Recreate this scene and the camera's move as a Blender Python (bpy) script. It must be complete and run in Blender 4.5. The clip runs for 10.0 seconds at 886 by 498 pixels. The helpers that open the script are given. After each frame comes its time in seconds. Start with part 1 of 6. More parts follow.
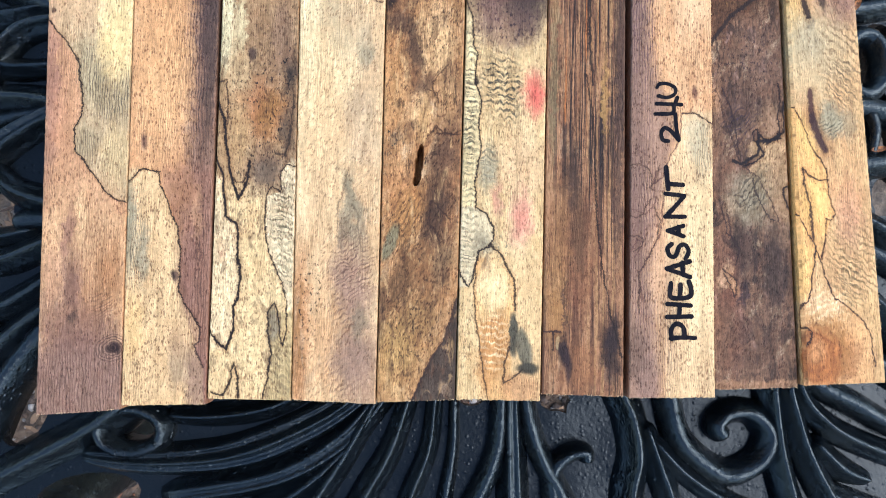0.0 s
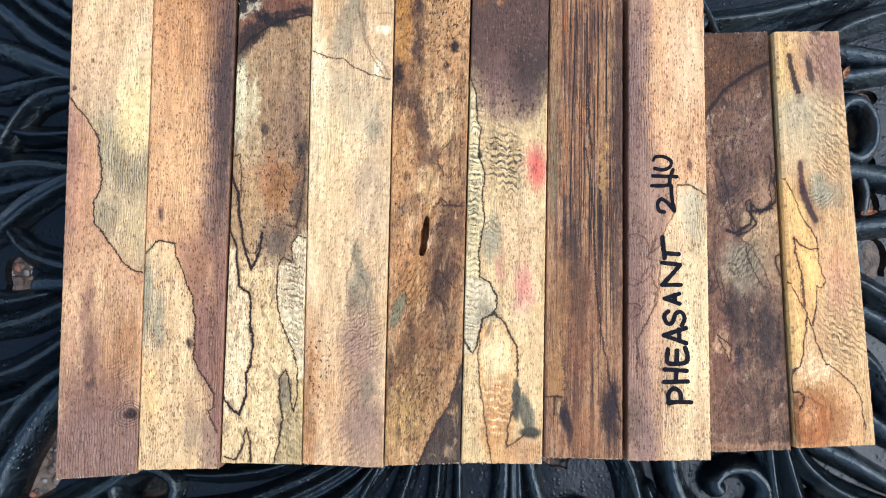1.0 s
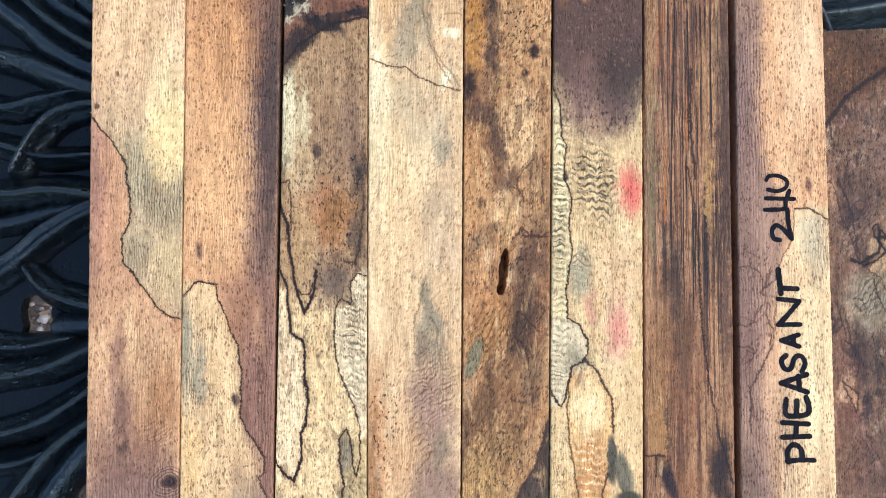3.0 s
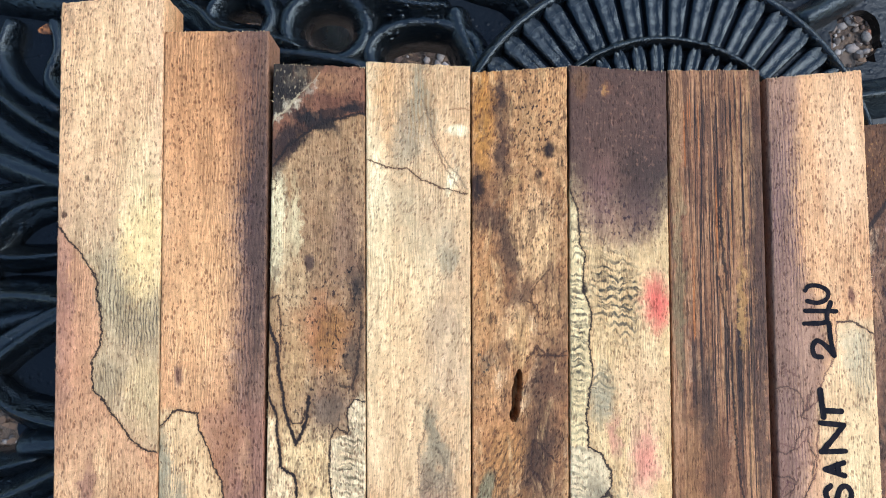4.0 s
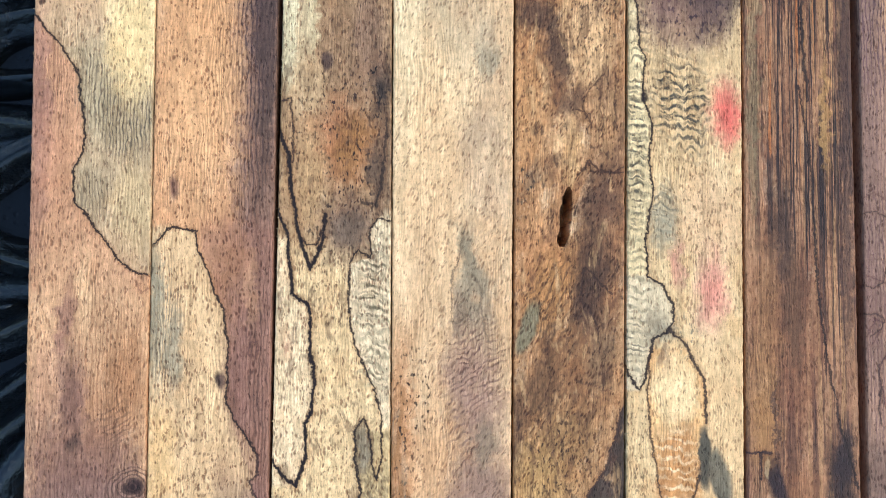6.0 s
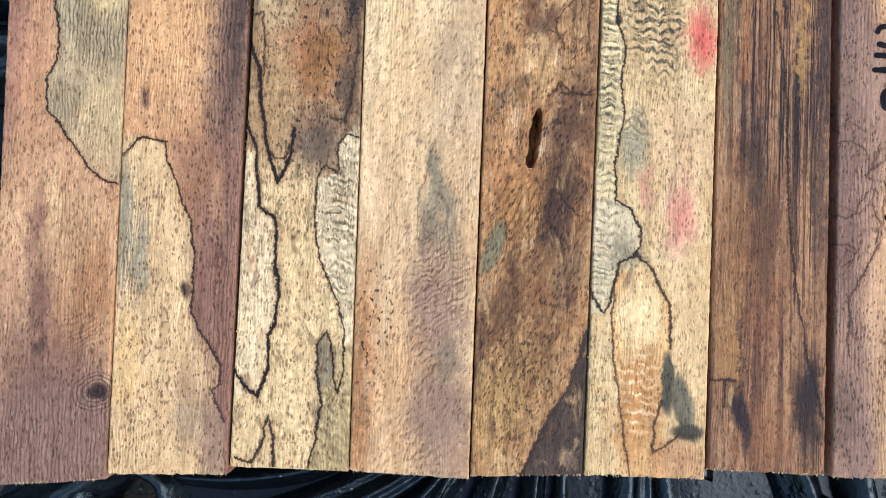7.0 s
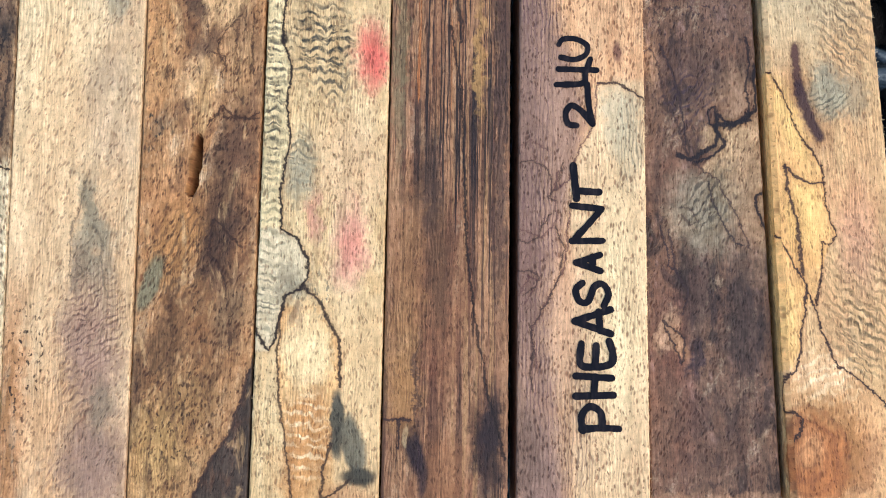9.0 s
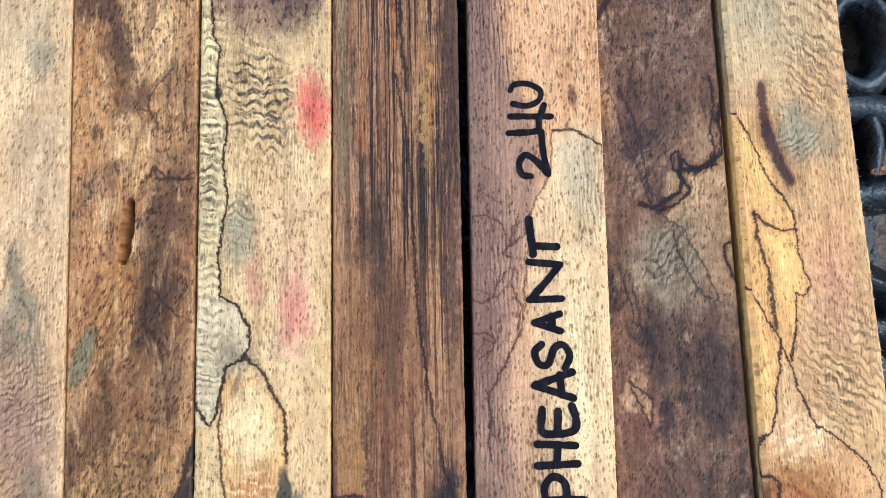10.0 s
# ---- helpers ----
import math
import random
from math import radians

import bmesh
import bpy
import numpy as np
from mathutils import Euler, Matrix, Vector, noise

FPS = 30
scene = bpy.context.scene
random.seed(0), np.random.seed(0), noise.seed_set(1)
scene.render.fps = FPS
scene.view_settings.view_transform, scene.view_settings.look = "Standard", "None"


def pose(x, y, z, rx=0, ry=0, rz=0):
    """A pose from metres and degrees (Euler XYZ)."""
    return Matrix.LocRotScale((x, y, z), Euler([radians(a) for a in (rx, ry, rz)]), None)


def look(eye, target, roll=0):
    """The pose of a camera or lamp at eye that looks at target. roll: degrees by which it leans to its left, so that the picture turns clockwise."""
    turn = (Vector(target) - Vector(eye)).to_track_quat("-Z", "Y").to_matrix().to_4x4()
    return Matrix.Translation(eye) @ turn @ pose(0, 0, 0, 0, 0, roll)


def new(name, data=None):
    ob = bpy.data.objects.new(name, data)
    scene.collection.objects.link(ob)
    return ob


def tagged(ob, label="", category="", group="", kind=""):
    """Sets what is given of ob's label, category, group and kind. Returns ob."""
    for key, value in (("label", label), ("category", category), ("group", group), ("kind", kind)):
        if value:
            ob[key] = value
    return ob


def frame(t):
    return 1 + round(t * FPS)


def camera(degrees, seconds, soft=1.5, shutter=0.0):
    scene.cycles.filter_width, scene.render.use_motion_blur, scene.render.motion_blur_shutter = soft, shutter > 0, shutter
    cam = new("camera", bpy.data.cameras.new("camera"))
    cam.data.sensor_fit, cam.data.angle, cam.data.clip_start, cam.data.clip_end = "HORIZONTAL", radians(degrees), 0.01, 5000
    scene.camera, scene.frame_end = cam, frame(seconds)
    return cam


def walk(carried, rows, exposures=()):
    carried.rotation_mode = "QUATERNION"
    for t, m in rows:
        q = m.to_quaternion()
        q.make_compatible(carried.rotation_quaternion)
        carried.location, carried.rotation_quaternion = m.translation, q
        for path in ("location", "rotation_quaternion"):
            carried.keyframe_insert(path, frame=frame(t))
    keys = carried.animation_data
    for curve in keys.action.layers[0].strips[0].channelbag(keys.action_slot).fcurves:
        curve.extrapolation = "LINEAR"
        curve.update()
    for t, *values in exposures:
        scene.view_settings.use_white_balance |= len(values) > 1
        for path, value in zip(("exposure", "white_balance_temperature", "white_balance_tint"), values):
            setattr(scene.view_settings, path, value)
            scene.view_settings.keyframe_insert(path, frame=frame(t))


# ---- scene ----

# ---- camera ----
cam = camera(63.0, 10.0, soft=1.0)
TABLE = 0.700            # height of the table's crest
walk(cam, [
    (0.0, pose(0.0030, -0.0269, 0.9056, 2.69, -1.38, 1.26)),
    (0.5, pose(0.0015, -0.0150, 0.9104, 3.27, -1.56, 1.01)),
    (1.0, pose(0.0010, -0.0120, 0.9136, 3.51, -1.42, 1.16)),
    (1.5, pose(-0.0016, -0.0135, 0.9096, 3.05, -1.44, 1.18)),
    (2.0, pose(-0.0045, -0.0161, 0.9074, 2.59, -1.50, 1.19)),
    (2.2, pose(-0.0077, -0.0159, 0.9065, 2.36, -1.51, 1.22)),
    (3.3, pose(-0.0167, 0.0091, 0.8810, 2.72, -0.78, 0.18)),
    (3.5, pose(-0.0163, 0.0133, 0.8781, 3.15, -0.95, 0.11)),
    (4.0, pose(-0.0185, 0.0247, 0.8728, 3.46, -1.37, 0.07)),
    (4.5, pose(-0.0193, 0.0295, 0.8677, 3.64, -1.50, 0.23)),
    (5.0, pose(-0.0215, 0.0205, 0.8602, 3.16, -1.40, 0.54)),
    (5.5, pose(-0.0235, 0.0059, 0.8526, 2.48, -1.51, 0.70)),
    (6.0, pose(-0.0256, -0.0092, 0.8503, 2.83, -1.83, 0.64)),
    (6.2, pose(-0.0263, -0.0104, 0.8505, 1.36, -1.64, 0.77)),
    (7.3, pose(-0.0044, -0.0242, 0.8489, 2.99, 0.04, 2.58)),
    (7.5, pose(0.0055, -0.0224, 0.8478, 3.65, 0.34, 2.48)),
    (8.0, pose(0.0189, -0.0214, 0.8453, 3.86, -0.51, 2.46)),
    (8.5, pose(0.0318, -0.0228, 0.8443, 3.88, -0.14, 2.46)),
    (9.0, pose(0.0429, -0.0180, 0.8423, 3.70, 0.01, 0.97)),
    (9.5, pose(0.0532, -0.0175, 0.8383, 3.67, 0.30, -0.09)),
    (10.0, pose(0.0512, -0.0078, 0.8356, 3.78, 0.22, -0.73)),
], exposures=[(0.0, 1.25), (2.2, 1.2), (4.5, 1.10), (7.3, 1.0), (10.0, 1.06)])

# ---- light: bright overcast sky ----
SUN_UP, SUN_ROUND = radians(50), radians(100)
world = bpy.data.worlds.new("overcast_sky")
scene.world = world
world.use_nodes = True
wt = world.node_tree
sky = wt.nodes.new("ShaderNodeTexSky")
sky.sky_type, sky.sun_disc, sky.sun_elevation, sky.sun_rotation = "NISHITA", False, SUN_UP, SUN_ROUND
sky.dust_density, sky.air_density = 1.0, 1.0
wt.links.new(sky.outputs[0], wt.nodes["Background"].inputs[0])
wt.nodes["Background"].inputs[1].default_value = 0.15
sun = new("sun", bpy.data.lights.new("sun", "SUN"))
sun.data.energy, sun.data.angle, sun.data.color = 1.1, radians(45), (0.915, 0.93, 0.99)
sun.matrix_world = look((3.0 * math.cos(SUN_UP) * math.sin(SUN_ROUND), 3.0 * math.cos(SUN_UP) * math.cos(SUN_ROUND), 0.7 + 3.0 * math.sin(SUN_UP)), (0, 0, 0.7))


# ---- node helpers ----
def lin(h):
    """Linear colour from a hex string."""
    c = [int(h[i:i + 2], 16) / 255 for i in (0, 2, 4)]
    return (*[x / 12.92 if x <= 0.04045 else ((x + 0.055) / 1.055) ** 2.4 for x in c], 1.0)


class Nodes:
    """A small writer of shader nodes."""

    def __init__(self, name):
        self.mat = bpy.data.materials.new(name)
        self.mat.use_nodes = True
        self.t = self.mat.node_tree
        self.bsdf = self.t.nodes["Principled BSDF"]

    def put(self, node, index, value):
        if value is None:
            return
        if isinstance(value, bpy.types.NodeSocket):
            self.t.links.new(value, node.inputs[index])
        else:
            node.inputs[index].default_value = value

    def m(self, op, a, b=None, c=None, clamp=False):
        n = self.t.nodes.new("ShaderNodeMath")
        n.operation, n.use_clamp = op, clamp
        for i, v in enumerate((a, b, c)):
            self.put(n, i, v)
        return n.outputs[0]

    def vm(self, op, a, b=None, c=None):
        n = self.t.nodes.new("ShaderNodeVectorMath")
        n.operation = op
        for i, v in enumerate((a, b, c)):
            self.put(n, i, v)
        return n.outputs["Value"] if op in ("DOT_PRODUCT", "LENGTH", "DISTANCE") else n.outputs[0]

    def scale(self, v, f):
        n = self.t.nodes.new("ShaderNodeVectorMath")
        n.operation = "SCALE"
        self.put(n, 0, v)
        self.put(n, 3, f)
        return n.outputs[0]

    def noise(self, v, scale=1.0, detail=2.0, rough=0.5, distort=0.0):
        n = self.t.nodes.new("ShaderNodeTexNoise")
        self.put(n, "Vector", v)
        self.put(n, "Scale", scale)
        self.put(n, "Detail", detail)
        self.put(n, "Roughness", rough)
        self.put(n, "Distortion", distort)
        return n.outputs["Fac"], n

    def warp(self, v, scale, detail=2.0, rough=0.5):
        """A vector of noise about zero."""
        n = self.noise(v, scale, detail, rough)[1]
        a = self.t.nodes.new("ShaderNodeSeparateColor")
        self.put(a, 0, n.outputs["Color"])
        b = self.t.nodes.new("ShaderNodeCombineXYZ")
        for i in range(3):
            self.put(b, i, a.outputs[i])
        return self.vm("SUBTRACT", b.outputs[0], (0.5, 0.5, 0.5))

    def voronoi(self, v, scale=1.0, feature="F1"):
        n = self.t.nodes.new("ShaderNodeTexVoronoi")
        n.feature = feature
        self.put(n, "Vector", v)
        self.put(n, "Scale", scale)
        return n.outputs["Distance"], n.outputs["Color"]

    def step(self, x, lo, hi):
        """Smooth 0 to 1 as x goes from lo to hi (lo may be the larger)."""
        n = self.t.nodes.new("ShaderNodeMapRange")
        n.interpolation_type = "SMOOTHSTEP"
        flip = lo > hi
        self.put(n, 0, x)
        self.put(n, 1, min(lo, hi))
        self.put(n, 2, max(lo, hi))
        self.put(n, 3, 1.0 if flip else 0.0)
        self.put(n, 4, 0.0 if flip else 1.0)
        return n.outputs[0]

    def mix(self, fac, a, b, blend="MIX"):
        n = self.t.nodes.new("ShaderNodeMix")
        n.data_type, n.blend_type = "RGBA", blend
        self.put(n, 0, fac)
        self.put(n, 6, a)
        self.put(n, 7, b)
        return n.outputs[2]

    def coords(self, kind):
        return self.t.nodes.new("ShaderNodeTexCoord").outputs[kind]

    def apart(self, v):
        n = self.t.nodes.new("ShaderNodeSeparateXYZ")
        self.put(n, 0, v)
        return n.outputs

    def bump(self, height, distance, strength=1.0, normal=None):
        n = self.t.nodes.new("ShaderNodeBump")
        self.put(n, "Strength", strength)
        self.put(n, "Distance", distance)
        self.put(n, "Height", height)
        self.put(n, "Normal", normal)
        return n.outputs[0]

    def follow(self, v, colour):
        """v, shifted by a hair that depends on colour: keeps the layers in order, so that the shader stays small in memory."""
        a = self.t.nodes.new("ShaderNodeSeparateColor")
        self.put(a, 0, colour)
        return self.vm("ADD", v, self.scale((0.0005, 0.0, 0.0), a.outputs[0]))

    def curve(self, v, pts):
        """u as a function of v through the (u, v) points, by a linear ramp."""
        pts = sorted(((b, a) for a, b in pts))
        v0, v1 = pts[0][0], pts[-1][0]
        ramp = self.t.nodes.new("ShaderNodeValToRGB")
        el = ramp.color_ramp.elements
        for i, (b, a) in enumerate(pts):
            p, g = (b - v0) / (v1 - v0), (a + 4) / 30
            e = el[i] if i < 2 else el.new(p)
            e.position, e.color = p, (g, g, g, 1)
        self.put(ramp, 0, self.m("MULTIPLY", self.m("SUBTRACT", v, v0), 1 / (v1 - v0)))
        red = self.t.nodes.new("ShaderNodeSeparateColor")
        self.put(red, 0, ramp.outputs[0])
        return self.m("SUBTRACT", self.m("MULTIPLY", red.outputs[0], 30.0), 4.0)

    def use(self, kit, *values):
        """A node group set in, with its inputs in order."""
        n = self.t.nodes.new("ShaderNodeGroup")
        n.node_tree = kit
        for i, v in enumerate(values):
            self.put(n, i, v)
        return n.outputs[0]

    def line(self, p, pts):
        """Distance from p to the open line through pts."""
        best = 1000.0
        for (ax, ay), (bx, by) in zip(pts, pts[1:]):
            dx, dy = bx - ax, by - ay
            q = dx * dx + dy * dy
            if q > 1e-9:
                best = self.use(SEGMENT, p, (ax, ay, 0), (dx / q, dy / q, 0), (dx, dy, 0), best)
        return best


class Kit(Nodes):
    """A node group, written once and set into many materials."""

    def __init__(self, name, inputs, kind):
        self.t = bpy.data.node_groups.new(name, "ShaderNodeTree")
        for label in inputs.split():
            socket = {"v": "NodeSocketVector", "f": "NodeSocketFloat", "c": "NodeSocketColor"}[label[0]]
            self.t.interface.new_socket(label, in_out="INPUT", socket_type=socket)
        self.t.interface.new_socket("out", in_out="OUTPUT", socket_type="NodeSocketColor" if kind == "c" else "NodeSocketFloat")
        self.given = self.t.nodes.new("NodeGroupInput").outputs
        self.last = self.t.nodes.new("NodeGroupOutput").inputs

    def close(self, value):
        self.t.links.new(value, self.last[0])
        return self.t


def oval_kit():
    k = Kit("oval_distance", "vp vcentre vacross valong", "f")
    p, c, a, b = k.given[:4]
    d = k.vm("SUBTRACT", p, c)
    x, y = k.vm("DOT_PRODUCT", d, a), k.vm("DOT_PRODUCT", d, b)
    return k.close(k.m("SQRT", k.m("ADD", k.m("MULTIPLY", x, x), k.m("MULTIPLY", y, y))))


def stain_kit():
    k = Kit("stain", "ccolour fr ffleck ffray flo fhi fstrength ctint", "c")
    colour, r, fleck, fray, lo, hi, strength, tint = k.given[:8]
    r = k.m("ADD", r, k.m("MULTIPLY", k.m("SUBTRACT", fleck, 0.5), fray))
    n = k.t.nodes.new("ShaderNodeMapRange")
    n.interpolation_type = "SMOOTHSTEP"
    for i, v in enumerate((r, lo, hi, 1.0, 0.0)):
        k.put(n, i, v)
    return k.close(k.mix(k.m("MULTIPLY", n.outputs[0], strength), colour, tint))


def segment_kit():
    k = Kit("segment_distance", "vp vstart vreach vspan fother", "f")
    p, a, reach, span, other = k.given[:5]
    pa = k.vm("SUBTRACT", p, a)
    h = k.m("MULTIPLY", k.vm("DOT_PRODUCT", pa, reach), 1.0, clamp=True)
    return k.close(k.m("MINIMUM", other, k.vm("LENGTH", k.vm("SUBTRACT", pa, k.scale(span, h)))))


def ripple_kit():
    k = Kit("ripple", "ccolour vp vcentre vsize vq vcross valong fjump ffreq fwig fmask fstrength ctint", "c")
    colour, p, c, size, q, cross, along, jump, freq, wig, mask, strength, tint = k.given[:13]
    r = k.vm("LENGTH", k.vm("MULTIPLY", k.vm("SUBTRACT", p, c), size))
    w = k.m("MULTIPLY", k.m("SINE", k.m("MULTIPLY", k.vm("DOT_PRODUCT", q, along), 2.6)), wig)
    wv = k.m("SINE", k.m("ADD", k.m("MULTIPLY", k.vm("DOT_PRODUCT", q, cross), freq), k.m("ADD", w, k.m("MULTIPLY", jump, 11.0))))
    f = k.m("MULTIPLY", k.m("MULTIPLY", k.step(wv, -0.1, 0.95), k.step(r, 1.3, 0.4)), mask)
    return k.close(k.mix(k.m("MULTIPLY", f, strength), colour, tint))


def ink_kit():
    k = Kit("zone_line", "ccolour fd fwob fwidth fstrength ctint", "c")
    colour, d, wob, width, strength, tint = k.given[:6]
    far = k.m("DIVIDE", d, width)
    halo = k.m("MULTIPLY", k.step(far, 3.4, 0.5), k.m("MULTIPLY", strength, 0.5))
    colour = k.mix(halo, colour, k.mix(1.0, colour, (0.55, 0.42, 0.32, 1), "MULTIPLY"))
    core = k.m("MULTIPLY", k.step(k.m("DIVIDE", far, wob), 1.25, 0.45), strength)
    return k.close(k.mix(core, colour, tint))


OVAL, STAIN, SEGMENT, RIPPLE, ZONE = oval_kit(), stain_kit(), segment_kit(), ripple_kit(), ink_kit()


# ---- wood ----
def wood(name, seed, base, layers, pores=0.7, grain=1.0, mottle=0.5, pore_size=1.0, lean=0.0, patches=0.5):
    """Sawn hardwood. Coordinates in mm: across and along the blank. base: two colours that mingle along the grain."""
    n = Nodes(name)
    uv = n.vm("MULTIPLY", n.coords("UV"), (1, 1, 0))
    seeded = n.vm("ADD", uv, (seed * 37.0, seed * 91.0, seed * 5.0))
    w1 = n.warp(seeded, 0.28, 2)
    w2 = n.warp(seeded, 1.1, 3, 0.65)
    p = n.vm("ADD", uv, n.vm("ADD", n.scale(w1, 1.3), n.scale(w2, 0.8)))
    p = n.vm("MULTIPLY", p, (1, 1, 0))
    soft = n.vm("ADD", uv, n.vm("ADD", n.scale(w1, 4.0), n.scale(w2, 3.0)))
    soft = n.vm("MULTIPLY", soft, (1, 1, 0))
    long1 = n.noise(n.vm("MULTIPLY", seeded, (0.30, 0.05, 1)), 1.0, 4, 0.6, 0.5)[0]
    fibre = n.noise(n.vm("MULTIPLY", n.vm("ADD", seeded, n.scale(w1, 2.0)), (2.6, 0.16, 1)), 1.0, 4, 0.7)[0]
    fleck = n.noise(n.vm("MULTIPLY", seeded, (0.9, 0.45, 1)), 1.0, 5, 0.7)[0]
    rough_mottle = n.noise(seeded, 0.75, 4, 0.65)[0]
    colour = n.mix(n.step(long1, 0.35, 0.65), lin(base[0]), lin(base[1]))
    sweep_u = n.noise(n.vm("MULTIPLY", n.vm("ADD", seeded, (8, 3, 5)), (0.5, 0.16, 1)), 1.0, 3, 0.6)[0]
    a = radians(lean)
    slanted = seeded if not lean else n.vm("ADD", n.scale((math.cos(a), math.sin(a), 0), n.vm("DOT_PRODUCT", seeded, (1, 0, 0))), n.scale((-math.sin(a), math.cos(a), 0), n.vm("DOT_PRODUCT", seeded, (0, 1, 0))))
    # patches of the heart's purple and of pale sap, drawn out along the grain
    heart = n.noise(n.vm("MULTIPLY", n.vm("ADD", slanted, n.scale(w2, 1.2)), (0.34, 0.10, 1)), 1.0, 4, 0.66, 0.7)[0]
    colour = n.mix(n.m("MULTIPLY", n.step(heart, 0.50, 0.70), 0.55 * patches), colour, n.mix(1.0, colour, (0.60, 0.45, 0.38, 1), "MULTIPLY"))
    colour = n.mix(n.m("MULTIPLY", n.step(heart, 0.46, 0.30), 0.7 * patches), colour, n.mix(0.5, colour, (0.92, 0.70, 0.40, 1)))
    # what the curly figure and the flecks share
    kinds = {(layer[0], layer[5] == 90) for layer in layers if layer[0] in ("ripple", "speckle")}
    both = n.m("ADD", n.m("MULTIPLY", rough_mottle, 0.5), n.m("MULTIPLY", fleck, 0.5))
    if ("ripple", True) in kinds:
        q_fine = n.vm("ADD", uv, n.scale((1.9, 0, 0), sweep_u))
        jump_fine = n.noise(n.vm("MULTIPLY", seeded, (0.35, 0.06, 1)), 1.0, 2, 0.5)[0]
        mask_fine = n.step(both, 0.28, 0.56)
    if ("ripple", False) in kinds:
        q_wavy = n.vm("ADD", uv, n.scale(w1, 2.6))
        jump_wavy = n.noise(n.vm("MULTIPLY", seeded, (0.55, 0.10, 1)), 1.0, 2, 0.5)[0]
        mask_wavy = n.step(both, 0.38, 0.56)
    flecks = n.step(n.noise(n.vm("MULTIPLY", seeded, (1.5, 0.85, 1)), 1.0, 2, 0.5)[0], 0.58, 0.66)
    ink = []
    for index, layer in enumerate(layers):
        kind = layer[0]
        if index % 2 == 1:
            p, soft = n.follow(p, colour), n.follow(soft, colour)
        if kind in ("blob", "mark"):
            # a soft stain, or a spot with a firm edge
            _, u, v, ru, rv, turn, edge, tint, strength = layer
            a = radians(turn)
            r = n.use(OVAL, soft if kind == "blob" else p, (u, v, 0), (math.cos(a) / ru, math.sin(a) / ru, 0), (-math.sin(a) / rv, math.cos(a) / rv, 0))
            colour = n.use(STAIN, colour, r, fleck, 1.6 * edge if kind == "blob" else 0.0, 1 - edge, 1 + edge, strength, lin(tint))
        elif kind in ("right", "left"):
            # all on one side of a line, within its stretch along the blank
            _, pts, edge, fade, tint, strength = layer
            pu, pv, _z = n.apart(p)
            d = n.m("SUBTRACT", pu, n.curve(pv, pts))
            if kind == "left":
                d = n.m("MULTIPLY", d, -1.0)
            if edge > 1:
                d = n.m("ADD", d, n.m("MULTIPLY", n.m("SUBTRACT", fleck, 0.5), 2.5 * edge))
            v0, v1 = min(b for _a, b in pts), max(b for _a, b in pts)
            f = n.m("MULTIPLY", n.step(d, -edge, edge), strength)
            lo, hi = fade if isinstance(fade, tuple) else (fade, fade)
            f = n.m("MULTIPLY", f, n.m("MULTIPLY", n.step(pv, v0 - lo, v0 + lo), n.step(pv, v1 + hi, v1 - hi)))
            colour = n.mix(f, colour, lin(tint))
        elif kind == "ripple":
            # curly figure: short dark waves across the grain
            _, u, v, ru, rv, turn, pitch, tint, strength = layer
            a = radians(turn)
            fine = turn == 90
            colour = n.use(RIPPLE, colour, soft, (u, v, 0), (1 / ru, 1 / rv, 0), q_fine if fine else q_wavy, (math.sin(a), math.cos(a), 0), (math.cos(a), -math.sin(a), 0),
                           jump_fine if fine else jump_wavy, 6.283 / pitch, 0.0 if fine else 0.45, mask_fine if fine else mask_wavy, strength, lin(tint))
        elif kind == "line":
            _, pts, width, tint, strength = layer
            ink.append((pts, width, tint, strength))
        elif kind == "streaks":
            # narrow stripes along the grain between two places across
            _, u0, u1, freq, threshold, tint, strength, v0, v1 = layer if len(layer) == 9 else (*layer, -60, 200)
            s = n.noise(n.vm("MULTIPLY", n.vm("ADD", seeded, n.scale(w1, 0.35)), (freq, 0.018, 1)), 1.0, 3, 0.6)[0]
            pu, pv, _z = n.apart(p)
            s = n.m("ADD", s, n.m("MULTIPLY", n.m("SUBTRACT", n.m("MULTIPLY", n.step(pv, v0 - 14, v0 + 14), n.step(pv, v1 + 14, v1 - 14)), 1.0), 0.3))
            f = n.m("MULTIPLY", n.step(s, threshold, threshold + 0.06), n.m("MULTIPLY", n.step(pu, u0 - 1, u0 + 1), n.step(pu, u1 + 1, u1 - 1)))
            colour = n.mix(n.m("MULTIPLY", f, strength), colour, lin(tint))
        elif kind == "rings":
            # growth rings round a knot
            _, u, v, ru, rv, pitch, tint, strength = layer
            d = n.vm("LENGTH", n.vm("MULTIPLY", n.vm("SUBTRACT", p, (u, v, 0)), (1.0, ru / rv, 0)))
            wv = n.m("SINE", n.m("ADD", n.m("MULTIPLY", d, 6.283 / pitch), n.m("MULTIPLY", fleck, 5.0)))
            f = n.m("MULTIPLY", n.step(wv, -0.1, 0.9), n.step(d, 1.2 * ru, 0.8 * ru))
            colour = n.mix(n.m("MULTIPLY", f, strength), colour, lin(tint))
        elif kind == "cloud":
            # blotches all over, drawn out along the grain
            _, tint, su, sv, lo, hi, strength = layer
            s = n.noise(n.vm("MULTIPLY", n.vm("ADD", seeded, (index * 13.0, 5.0, 1.0)), (su, sv, 1)), 1.0, 4, 0.62, 0.6)[0]
            colour = n.mix(n.m("MULTIPLY", n.step(s, lo, hi), strength), colour, lin(tint))
        elif kind == "speckle":
            # scattered dark flecks inside an oval
            _, u, v, ru, rv, tint, strength = layer
